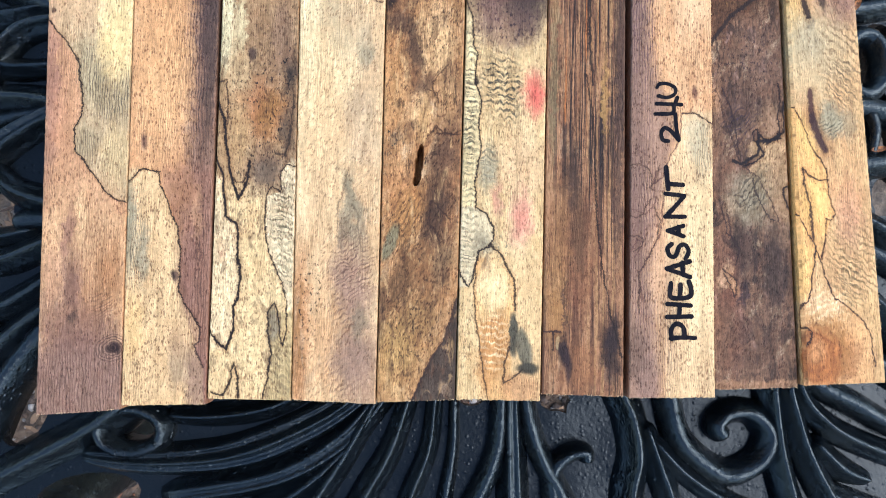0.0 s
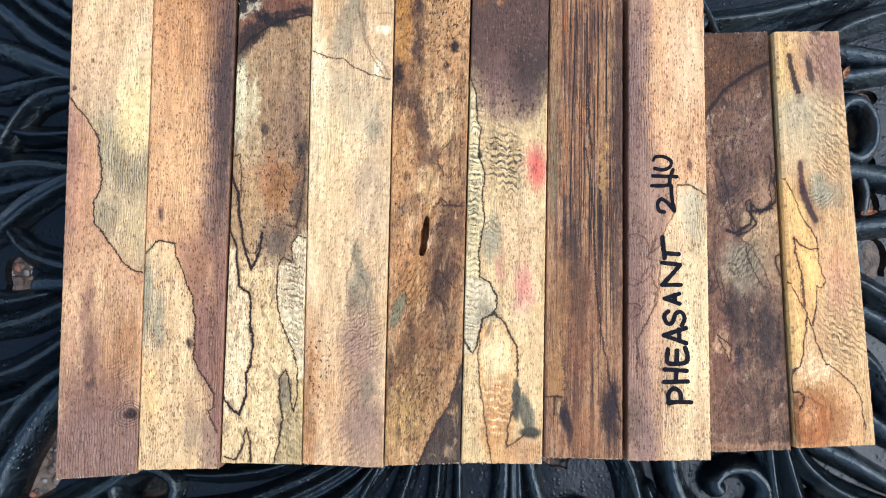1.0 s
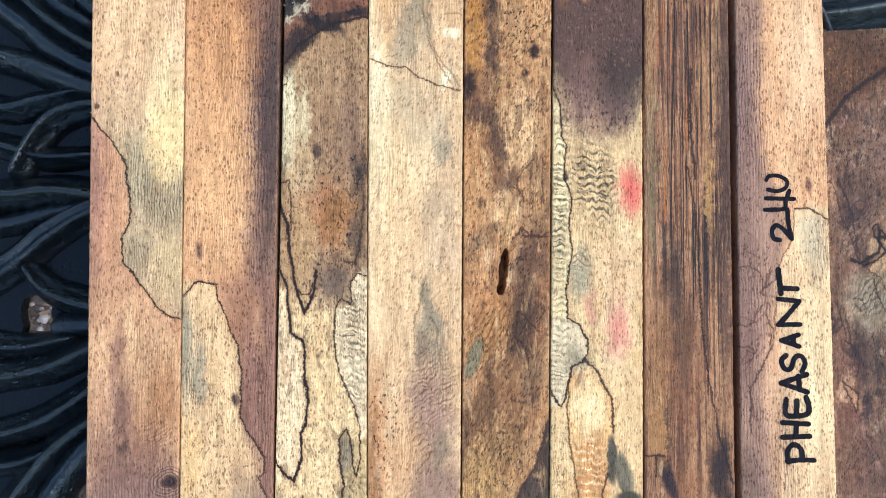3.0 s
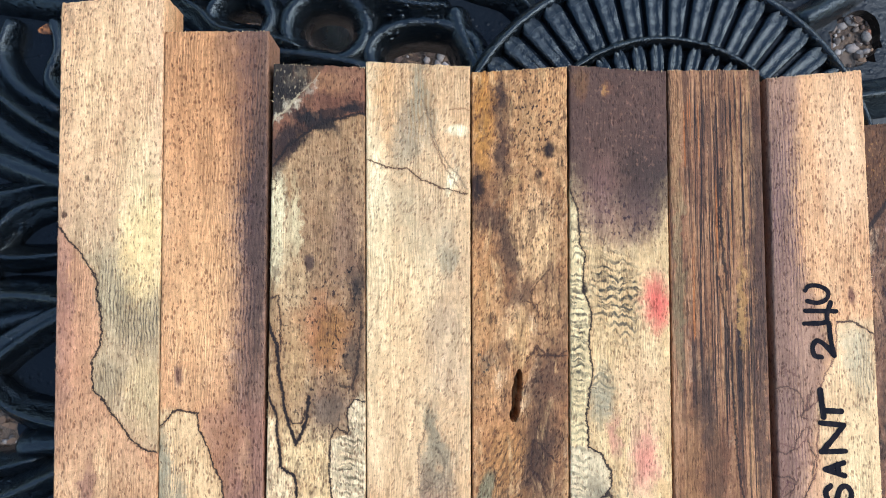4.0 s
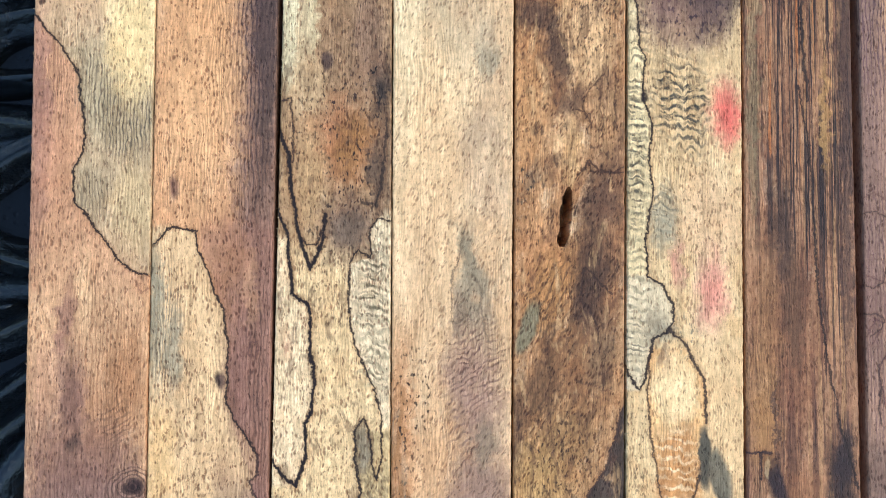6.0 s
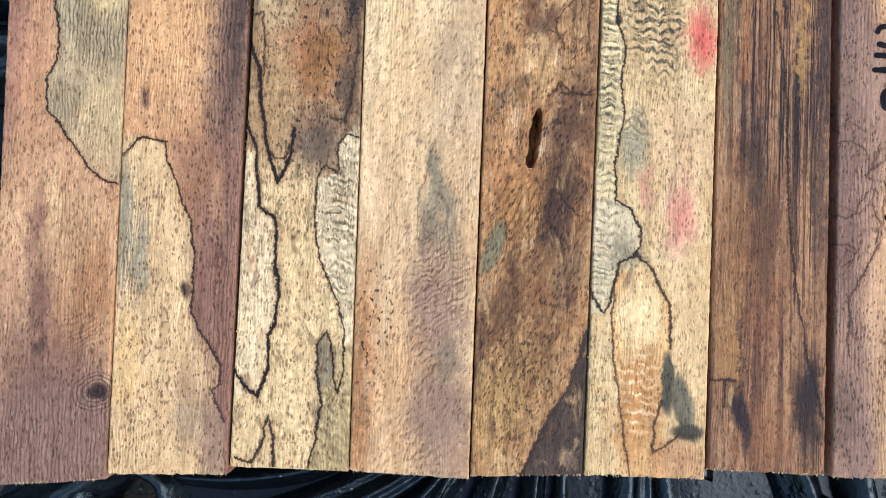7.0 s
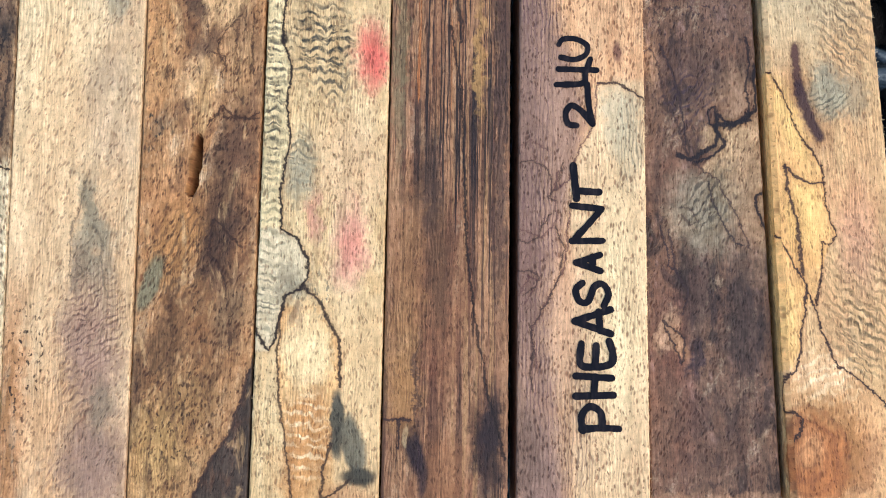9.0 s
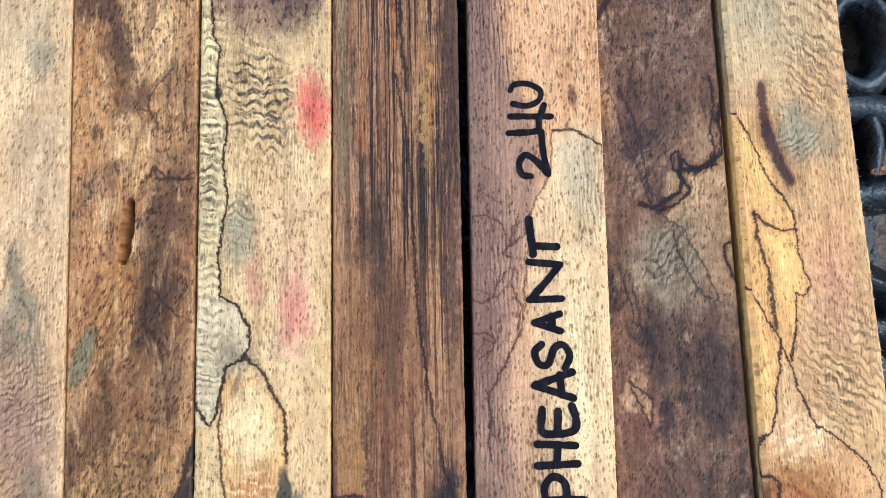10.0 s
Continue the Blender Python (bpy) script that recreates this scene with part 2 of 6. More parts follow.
            d = n.vm("MULTIPLY", n.vm("SUBTRACT", soft, (u, v, 0)), (1 / ru, 1 / rv, 0))
            f = n.m("MULTIPLY", flecks, n.step(n.vm("LENGTH", d), 1.3, 0.4))
            colour = n.mix(n.m("MULTIPLY", f, strength), colour, lin(tint))
    # mottling and grain
    shade = n.m("ADD", 1.0, n.m("MULTIPLY", n.m("SUBTRACT", rough_mottle, 0.5), 1.5 * mottle))
    shade = n.m("MULTIPLY", shade, n.m("ADD", 1.0, n.m("MULTIPLY", n.m("SUBTRACT", fibre, 0.5), 0.95 * grain)))
    shade = n.m("MULTIPLY", shade, n.m("ADD", 1.0, n.m("MULTIPLY", n.m("SUBTRACT", fleck, 0.5), 1.0 * mottle)))
    tone = n.noise(n.vm("MULTIPLY", n.vm("ADD", seeded, (4, 77, 1)), (0.42, 0.05, 1)), 1.0, 4, 0.62, 0.4)[0]
    shade = n.m("MULTIPLY", shade, n.m("ADD", 1.0, n.m("MULTIPLY", n.m("SUBTRACT", tone, 0.5), 0.75 + 0.75 * mottle)))
    grit = n.noise(n.vm("MULTIPLY", seeded, (3.0, 0.5, 1)), 1.0, 3, 0.7)[0]
    shade = n.m("MULTIPLY", shade, n.m("ADD", 1.0, n.m("MULTIPLY", n.m("SUBTRACT", grit, 0.5), 0.8 * mottle + 0.3)))
    # fine growth lines, in patches
    sway = n.noise(n.vm("MULTIPLY", seeded, (0.45, 0.11, 1)), 1.0, 2, 0.5)[0]
    lu = n.m("ADD", n.apart(uv)[0], n.m("MULTIPLY", sway, 2.6))
    fine = n.m("SUBTRACT", n.m("SINE", n.m("MULTIPLY", lu, 11.0)), 0.3)
    patch = n.step(n.noise(n.vm("MULTIPLY", n.vm("ADD", seeded, (31, 7, 2)), (0.16, 0.06, 1)), 1.0, 2)[0], 0.42, 0.62)
    shade = n.m("MULTIPLY", shade, n.m("ADD", 1.0, n.m("MULTIPLY", n.m("MULTIPLY", fine, patch), 0.22 * grain)))
    colour = n.mix(1.0, colour, n.t_rgb(n.m("POWER", shade, 0.93), shade, n.m("POWER", shade, 1.10)), "MULTIPLY")
    warm = n.noise(n.vm("ADD", seeded, (200, 60, 9)), 0.22, 3, 0.6)[0]
    colour = n.mix(n.m("MULTIPLY", n.step(warm, 0.45, 0.75), 0.28 * mottle), colour, n.mix(1.0, colour, (1.0, 0.72, 0.52, 1), "MULTIPLY"))
    # pores: short dashes along the grain
    bent = n.vm("ADD", slanted, n.scale(w1, 1.6))
    cell, kin = n.voronoi(n.vm("MULTIPLY", bent, (1.85 / pore_size, 0.86 / pore_size, 0)), 1.0)
    pick = n.t.nodes.new("ShaderNodeSeparateColor")
    n.put(pick, 0, kin)
    where = n.step(n.noise(n.vm("ADD", seeded, (9, 4, 70)), 0.16, 3, 0.6)[0], 0.25, 0.60)
    size = n.m("MULTIPLY", n.m("ADD", 0.08, n.m("MULTIPLY", pick.outputs[0], 0.32)), n.m("ADD", 0.40, n.m("MULTIPLY", where, 0.75)))
    pore = n.step(n.m("DIVIDE", cell, size), 1.55, 0.45)
    hair = n.noise(n.vm("MULTIPLY", n.vm("ADD", bent, (50, 80, 3)), (4.2 / pore_size, 1.3 / pore_size, 1)), 1.0, 1, 0.4)[0]
    pore = n.m("MAXIMUM", pore, n.m("MULTIPLY", n.step(hair, 0.60, 0.72), 0.55))
    colour = n.mix(n.m("MULTIPLY", pore, pores), colour, n.mix(1.0, colour, (0.30, 0.19, 0.15, 1), "MULTIPLY"))
    # zone lines of the spalting, a brown halo round a black core
    wob = n.m("ADD", 0.55, n.m("MULTIPLY", rough_mottle, 0.9))
    ragged = n.scale(n.warp(seeded, 1.7, 2, 0.6), 0.8)
    frayed = n.vm("MULTIPLY", n.vm("ADD", p, n.vm("ADD", ragged, n.scale((0.14, 0.0, 0.0), n.m("SUBTRACT", n.m("ADD", fibre, pore), 0.5)))), (1, 1, 0))
    for pts, width, tint, strength in ink:
        frayed = n.follow(frayed, colour)
        d = n.line(frayed, pts)
        colour = n.use(ZONE, colour, d, wob, width, strength, lin(tint))
    rich = n.t.nodes.new("ShaderNodeHueSaturation")
    n.put(rich, "Saturation", 0.985)
    n.put(rich, "Value", 1.05)
    n.put(rich, "Color", colour)
    n.put(n.bsdf, "Base Color", rich.outputs[0])
    n.put(n.bsdf, "Roughness", n.m("ADD", 0.62, n.m("MULTIPLY", fibre, 0.2)))
    n.put(n.bsdf, "Specular IOR Level", 0.3)
    saw = n.noise(n.vm("MULTIPLY", seeded, (0.25, 3.2, 1)), 1.0, 2, 0.6)[0]
    height = n.m("SUBTRACT", n.m("ADD", n.m("MULTIPLY", fibre, 0.8), n.m("MULTIPLY", saw, 0.35)), n.m("MULTIPLY", pore, 0.9))
    n.put(n.bsdf, "Normal", n.bump(height, 0.00016, 0.8))
    return n.mat


def as_colour(self, *channels):
    c = self.t.nodes.new("ShaderNodeCombineColor")
    for i, v in enumerate(channels):
        self.put(c, i, v)
    return c.outputs[0]


Nodes.t_rgb = as_colour

BLACK, BROWN = "20140f", "3b2218"
Z1 = [(-0.6, 102.3), (2.3, 97.6), (5.1, 94.2), (7.9, 88.9), (9.3, 80.0), (8.9, 75.4), (7.5, 72.1), (7.5, 66.2), (9.9, 63.3), (13.2, 58.8), (15.1, 55.5), (17.8, 53.3), (20.7, 52.0)]
Z2 = [(4.3, 59.5), (7.6, 58.8), (8.3, 55.4), (10.2, 50.6), (12.7, 44.5), (13.6, 39.1), (13.4, 33.0), (13.2, 28.9), (15.3, 24.9), (18.1, 20.9), (19.1, 19.5)]
Z2B = [(19.1, 19.5), (18.9, 16.2), (17.6, 14.8), (18.7, 12.2), (20.1, 9.1)]
Z3V = [(-0.8, 76.0), (1.7, 70.9), (2.6, 64.3), (3.9, 57.0), (6.2, 50.5), (8.4, 55.6), (8.7, 60.3)]
Z3L = [(0.0, 61.0), (2.0, 55.7), (2.5, 49.7), (3.2, 45.8), (5.5, 44.5), (6.5, 41.2), (6.3, 35.8), (7.3, 31.2), (6.8, 25.2), (5.7, 23.2), (6.1, 17.3), (4.2, 12.3)]
Z3R = [(20.9, 59.1), (18.6, 59.7), (17.2, 57.7), (17.2, 52.6), (15.1, 54.2), (13.5, 52.1), (13.4, 42.8), (14.5, 37.4), (16.7, 32.8), (18.8, 26.9), (19.5, 23.0), (19.7, 17.7), (18.7, 13.4)]
Z3N = [(18.7, 13.4), (17.8, 16.3), (17.3, 22.3), (16.1, 24.3), (14.9, 22.2), (14.8, 17.6), (15.6, 12.3), (15.1, 4.5), (13.6, 0.2)]
ARC3 = [(0.5, 108.2), (3.2, 112.2), (7.6, 115.4), (12.8, 118.2), (21.2, 120.0)]
Z6 = [(0.1, 102.3), (1.7, 97.8), (2.1, 91.0), (3.2, 88.8), (2.8, 81.2), (4.5, 76.8), (4.0, 70.1), (4.7, 64.1), (3.4, 55.3), (3.7, 48.8)]
Z6B = [(3.7, 48.8), (6.4, 47.2), (8.2, 44.2), (8.3, 40.7), (6.7, 38.8), (4.6, 37.7), (4.0, 34.3), (3.4, 31.5), (2.5, 28.4), (0.3, 31.4), (-0.4, 32.7)]
Z6C = [(6.7, 38.8), (7.7, 39.3), (10.1, 37.3), (12.2, 33.2), (14.0, 30.4), (14.1, 22.9)]
Z6D = [(4.0, 34.3), (3.9, 24.6), (5.1, 15.8), (6.7, 6.9), (7.8, 0.0)]
Z10A = [(0.1, 72.0), (2.7, 68.6), (4.7, 62.5), (7.4, 58.2), (9.0, 55.7), (9.4, 52.7), (9.3, 49.2), (10.1, 46.3), (10.6, 43.5), (9.4, 42.2), (8.2, 42.6), (7.7, 38.2), (7.5, 35.9), (6.2, 32.3)]
Z10C = [(-0.5, 44.5), (2.5, 40.3), (4.3, 36.7), (5.9, 32.0), (7.2, 27.3), (9.3, 22.0), (12.8, 19.5), (16.5, 15.9), (18.0, 12.4), (18.6, 4.0)]
Z10D = [(5.0, 35.5), (4.0, 29.8), (2.8, 23.6), (1.9, 21.4), (0.1, 20.7), (-0.7, 18.2), (-0.7, 14.8)]

WOODS = {
    1: wood("spalted_wood_a", 1, ("cf9f6f", "c4905f"), [
        ("blob", 14, 125, 14, 38, 0, 0.5, "deb485", 0.8),
        ("blob", 15, 119, 2.5, 14, -14, 0.5, "b98a5f", 0.5),
        ("right", Z1, 0.25, (0.3, 16.0), "bd9e72", 1.0),
        ("blob", 17.5, 96, 4.5, 12, 0, 0.6, "e9c98d", 0.9),
        ("blob", 11, 86, 4, 9, 10, 0.5, "a08f68", 0.6),
        ("blob", 18, 80, 5, 7, 0, 0.5, "a58e66", 0.7),
        ("blob", 10, 68, 3.5, 5, 0, 0.5, "a08a64", 0.6),
        ("blob", 18, 64, 3.5, 8, 0, 0.5, "d0b07a", 0.7),
        ("left", [(-2.0, 104), (3, 96), (7.5, 88.9), (8.9, 80.0), (8.5, 75.4), (7.1, 72.1), (7.1, 66.2), (9.5, 63.3), (14.9, 55.0), (25, 50)], 0.4, 2.0, "c48e63", 0.9),
        ("blob", 1, 78, 2, 26, 0, 0.5, "a0745a", 0.6),
        ("blob", 10, 45, 11, 14, 0, 0.6, "c99a6b", 0.8),
        ("blob", 7.5, 30, 3, 14, 0, 0.6, "9d7458", 0.65),
        ("blob", 14, 26, 5, 9, 0, 0.6, "a5734f", 0.55),
        ("blob", 10, 6, 16, 15, 0, 0.35, "876554", 0.9),
        ("blob", 2, 26, 3, 6, 0, 0.5, "8f6a58", 0.5),
        ("ripple", 17, 80, 6, 9, 90, 0.62, "5a4e3c", 0.9),
        ("ripple", 11, 86, 4, 9, 90, 0.62, "5e523e", 0.8),
        ("ripple", 11, 67, 4, 6, 90, 0.6, "6a5a42", 0.7),
        ("ripple", 10, 8, 14, 16, 90, 0.75, "5a3d33", 0.75),
        ("ripple", 14, 38, 9, 16, 90, 0.7, "93643f", 0.7),
        ("ripple", 3, 84, 3, 14, 90, 0.7, "8a5a44", 0.6),
        ("mark", 19.6, 15.4, 1.3, 1.5, 0, 0.5, "33201b", 0.95),
        ("mark", 1.5, 103, 0.45, 0.8, 0, 0.4, BROWN, 0.9),
        ("mark", 6, 110, 0.4, 0.6, 0, 0.4, BROWN, 0.9),
        ("speckle", 2, 135, 6, 22, "4a2f22", 0.8),
        ("speckle", 9, 118, 9, 18, "6b4630", 0.4),
        ("line", Z1, 0.24, BLACK, 0.95),
        ("line", [(18.6, 51.5), (19.6, 49.0), (20.8, 49.8)], 0.2, "8a5a40", 0.6),
        ("blob", 17.6, 95.6, 3.9, 10.1, 0, 0.5, "e8c585", 0.8),
        ("blob", 7.0, 127.6, 2.2, 13.5, -6, 0.6, "e6bd8a", 0.6),
        ("blob", 12.7, 121.3, 1.8, 6.7, -15, 0.6, "b0805c", 0.5),
        ("speckle", 1.9, 136.3, 2.8, 16.2, "2b2226", 0.9),
        ("blob", 1.7, 144.5, 1.1, 2.9, 0, 0.7, "544232", 0.6),
        ("blob", 1.2, 82.5, 1.6, 14.6, 0, 0.6, "996a54", 0.55),
        ("blob", 6.4, 45.4, 1.2, 7.0, -6, 0.6, "93664f", 0.75),
        ("blob", 7.7, 31.4, 2.4, 6.0, 0, 0.6, "7c5644", 0.8),
        ("blob", 9.9, 49.1, 1.4, 7.0, 0, 0.6, "dcae7a", 0.7),
        ("blob", 17.0, 34.6, 3.0, 8.0, 0, 0.6, "a87448", 0.7),
        ("blob", 2.8, 35.8, 2.0, 6.0, 0, 0.6, "b58460", 0.6),
        ("blob", 9.8, 21.3, 9.0, 6.0, 0, 0.5, "7a5544", 0.6),
        ("blob", 8.8, 23.9, 1.2, 2.0, 0, 0.6, "4f3a2e", 0.7),
        ("mark", 18.7, 15.5, 1.6, 1.2, 0, 0.5, "2a1a17", 0.95),
        ("rings", 18.7, 15.5, 4.5, 3.6, 0.85, "4b3429", 0.7),
        ("ripple", 16.1, 26.7, 3.9, 5.2, -25, 0.9, "624430", 0.6),
        ("blob", 3.3, 73.7, 2.0, 6.0, 0, 0.6, "b9825c", 0.6),
        ("blob", 9.2, 129.8, 9, 22, 0, 0.7, "e6b87e", 0.45),
        ("blob", 16.2, 111.7, 4, 10, 0, 0.7, "efcb92", 0.5),
        ("blob", 17.1, 93.4, 3.5, 9, 0, 0.6, "ecc583", 0.5),
    ], pores=0.6, grain=0.9, mottle=0.6, patches=0.8),
    2: wood("spalted_wood_b", 2, ("cb9461", "c28a5a"), [
        ("blob", 8, 95, 8, 36, 0, 0.6, "d6a36e", 0.6),
        ("right", [(10, -2), (13.5, 30), (14, 60), (14.5, 90), (14, 115), (11, 142)], 3.0, 3.0, "6d5247", 0.75),
        ("blob", 12.5, 134, 1.6, 6, 0, 0.5, "6d4f47", 0.6),
        ("blob", 19, 112, 2.6, 34, 0, 0.6, "42312f", 0.85),
        ("blob", 9, 125, 10, 18, 0, 0.6, "bd8553", 0.5),
        ("left", [(-2, 58), (0.7, 57.0), (2.7, 59.1), (4.3, 59.5)][::-1][:1] + [(7.6, 58.8), (8.3, 55.4), (10.2, 50.6), (12.7, 44.5), (13.6, 39.1), (13.4, 33.0), (13.2, 28.9), (15.3, 24.9), (18.1, 20.9), (19.1, 19.5), (18.9, 16.2), (17.6, 14.8), (18.7, 12.2), (20.1, 9.1), (20.4, -2)], 0.25, 0.8, "d9b07a", 1.0),
        ("blob", 1.2, 43, 1.5, 11, 0, 0.5, "9c8e6d", 0.7),
        ("blob", 4.4, 38, 1.4, 8, 0, 0.5, "a79471", 0.6),
        ("blob", 14, 10.5, 3, 6, 0, 0.5, "9f8465", 0.6),
        ("blob", 18.5, 6, 2.5, 9, 0, 0.5, "7a574c", 0.7),
        ("right", [(20.5, -2), (20.4, 8), (14.8, 24.0), (13.5, 30), (14, 40), (12.9, 44.5), (9, 55), (8.0, 60)], 0.5, 2.5, "95664f", 0.55),
        ("ripple", 17.5, 100, 5, 46, 90, 0.75, "42302c", 0.95),
        ("ripple", 10, 122, 9, 20, 90, 0.8, "7a4a2c", 0.8),
        ("ripple", 18, 36, 4, 22, 90, 0.7, "54382c", 0.8),
        ("ripple", 2.5, 42, 3, 14, 90, 0.6, "6f644d", 0.8),
        ("mark", 3.7, 66.7, 0.75, 2.1, 6, 0.5, "573530", 0.85),
        ("mark", 12.4, 32.4, 0.6, 1.6, 0, 0.5, "3a2520", 0.9),
        ("speckle", 7, 20, 8, 22, "6e4c30", 0.6),
        ("line", [(0.2, 56.2), (2.7, 59.1)] + Z2, 0.22, BLACK, 0.95),
        ("line", Z2B, 0.24, "2c1b18", 0.85),
        ("line", [(17.0, 37.0), (17.3, 39.0), (18.6, 39.2), (19.1, 37.6), (18.3, 36.2), (17.0, 37.0)], 0.16, "5e3d33", 0.7),
        ("ripple", 6.8, 131.2, 7.9, 10.1, 90, 0.85, "6b4a2c", 0.9),
        ("blob", 11.1, 134.1, 1.6, 5.6, 0, 0.6, "5e4234", 0.6),
        ("blob", 16.1, 130.0, 2.5, 13.8, 0, 0.6, "6b4a3b", 0.6),
        ("speckle", 7.4, 125.4, 7.5, 18.8, "543a24", 0.75),
        ("blob", 7.6, 84.0, 6.8, 14.6, 0, 0.6, "dba36a", 0.6),
        ("blob", 19.6, 96.3, 1.6, 29.2, 0, 0.5, "4d3a2e", 0.6),
        ("blob", 14.6, 53.1, 3.0, 4.0, 0, 0.6, "a6734d", 0.6),
        ("blob", 14.9, 33.1, 2.4, 9.0, 0, 0.6, "825a48", 0.6),
        ("blob", 17.2, 48.1, 1.2, 6.0, 0, 0.5, "bb8a60", 0.5),
        ("blob", 0.5, 48.3, 1.0, 8.0, 0, 0.5, "968969", 0.7),
        ("blob", 3.9, 38.2, 1.2, 6.0, 0, 0.5, "9c8e6d", 0.6),
        ("blob", 2.4, 19.4, 2.4, 8.0, 0, 0.5, "dcae6c", 0.6),
        ("blob", 14.2, 16.2, 3.0, 4.0, 0, 0.6, "b48a60", 0.5),
        ("mark", 11.8, 32.6, 0.5, 1.4, 0, 0.5, "2e1c18", 0.85),
        ("blob", 7.0, 119.5, 7, 24, 0, 0.7, "d2935a", 0.5),
    ], pores=0.75, grain=1.0, mottle=0.6, patches=0.6),
    3: wood("spalted_wood_c", 3, ("b18c5f", "a37d52"), [
        ("blob", 8, 25, 15, 31, 0, 0.18, "e0bb82", 1.0),
        ("blob", 14, 95, 8, 18, 0, 0.6, "8d6a48", 0.7),
        ("blob", 0.8, 97, 2.2, 12, 0, 0.5, "d4c090", 0.9),
        ("blob", 4.7, 95, 1.3, 8, -6, 0.5, "cfb584", 0.8),
        ("blob", 12.0, 73, 6, 7, 0, 0.6, "a8673c", 0.75),
        ("blob", 13, 58, 6, 6, 0, 0.6, "6b4f3c", 0.75),
        ("blob", 19.5, 72, 2, 14, 0, 0.6, "5e4634", 0.6),
        ("blob", 19.5, 85, 2.2, 5, 0, 0.7, "332822", 0.7),
        ("blob", 5, 84, 4, 5, 0, 0.5, "c9a674", 0.6),
        ("blob", 4.5, 66, 3.5, 8, 0, 0.5, "bd9260", 0.6),
        ("mark", 8.5, 87.7, 0.8, 1.5, 0, 0.5, "51362a", 0.85),
        ("left", Z3L[1:], 0.3, 0.6, "e6c592", 0.9),
        ("right", [(19.5, 61), (17.2, 57.7), (17.2, 52.6), (13.5, 51.5), (13.4, 42.8), (14.5, 37.4), (16.7, 32.8), (18.8, 26.9), (19.5, 23.0)], 0.3, 0.8, "e2c696", 0.95),
        ("ripple", 18.5, 42, 5, 18, 12, 1.9, "7d6f4e", 0.7),
        ("right", [(14.9, 22.2), (14.8, 17.6), (15.6, 12.3), (15.1, 4.5), (13.6, -1)], 0.3, 0.6, "b69a66", 0.85),
        ("blob", 16, 19, 1.2, 5, 0, 0.5, "7d6b4e", 0.8),
        ("ripple", 19, 8, 5, 10, 30, 1.7, "6f5c40", 0.6),
        ("left", [(0.5, 108.2), (3.2, 112.2), (7.6, 115.4), (12.8, 118.0), (21.2, 120.0), (40, 140)], 0.5, 0.5, "7b5037", 1.0),
        ("blob", 5, 114.2, 4, 2.6, 35, 0.35, "231915", 0.95),
        ("blob", 12, 119.6, 6, 1.5, 12, 0.35, "2a1e18", 0.9),
        ("blob", 19, 121.5, 3.5, 1.6, 10, 0.4, "3a2820", 0.8),
        ("blob", 1.2, 110.5, 1.6, 3.0, -20, 0.4, "4a2e20", 0.9),
        ("left", [(1.1, 118.6), (5.8, 123.7), (10.7, 128.6), (14, 134)], 0.6, 0.6, "3b3024", 1.0),
        ("speckle", 3, 126, 6, 7, "100c0a", 1.0),
        ("blob", 2, 126.5, 1.5, 2, 0, 0.8, "6d5f49", 0.7),
        ("blob", 6, 128, 1.2, 1.5, 0, 0.8, "75664e", 0.6),
        ("blob", 14, 124.5, 4, 3, 20, 0.6, "5a3626", 0.7),
        ("blob", 17, 127, 3, 2, 0, 0.6, "9a6b4a", 0.6),
        ("line", [(-0.5, 116.8), (1.4, 119.0), (3.0, 120.0), (5.8, 123.7)], 0.26, "b3a27c", 0.7),
        ("line", [(5.8, 123.7), (7.4, 124.6), (10.7, 128.6)], 0.2, "a08f6e", 0.7),
        ("speckle", 17, 84, 5, 10, "1d1512", 1.0),
        ("speckle", 16, 100, 8, 16, "4a3524", 0.7),
        ("speckle", 10, 20, 12, 30, "8a7048", 0.5),
        ("speckle", 11, 72, 12, 18, "33211a", 1.0),
        ("speckle", 12, 58, 8, 7, "2b1d17", 0.9),
        ("line", ARC3, 0.35, "1a1310", 0.9),
        ("line", Z3V, 0.44, BLACK, 1.0),
        ("line", [(3.9, 57.0), (5.6, 54.6), (7.2, 54.8), (8.0, 56.6)], 0.22, BLACK, 0.9),
        ("line", [(-0.4, 80.4), (1.9, 80.9), (2.6, 74.6), (2.5, 69.4)], 0.18, "2b1d17", 0.85),
        ("line", Z3L, 0.38, BLACK, 1.0),
        ("line", [(4.2, 12.3), (1.9, 14.3), (-0.1, 16.9)], 0.36, BLACK, 1.0),
        ("line", Z3R, 0.20, BLACK, 0.95),
        ("line", Z3N, 0.24, BLACK, 0.95),
        ("line", [(1.0, 1.5), (4.0, 0.9), (5.5, 4.2), (6.5, 8.8), (7.3, 6.8), (7.6, 0.3)], 0.28, BLACK, 0.95),
        ("blob", 1.3, 94.5, 1.6, 10.1, 0, 0.4, "dcc896", 0.9),
        ("blob", 5.7, 96.9, 1.1, 7.9, 4, 0.5, "d3bb88", 0.8),
        ("blob", 11.6, 105.1, 4.5, 6.7, 0, 0.6, "a9845a", 0.6),
        ("blob", 16.6, 92.6, 2.9, 10.1, 0, 0.6, "86664c", 0.7),
        ("mark", 8.8, 87.8, 1.0, 1.6, 0, 0.4, "554033", 0.8),
        ("speckle", 18.8, 84.1, 2.2, 6.2, "15110f", 1.0),
        ("blob", 19.0, 82.4, 1.4, 2.3, 0, 0.7, "26201c", 0.8),
        ("blob", 13.7, 73.2, 3.2, 5.6, -10, 0.6, "8e622f", 0.75),
        ("speckle", 13.8, 67.6, 4.5, 6.7, "24160f", 1.0),
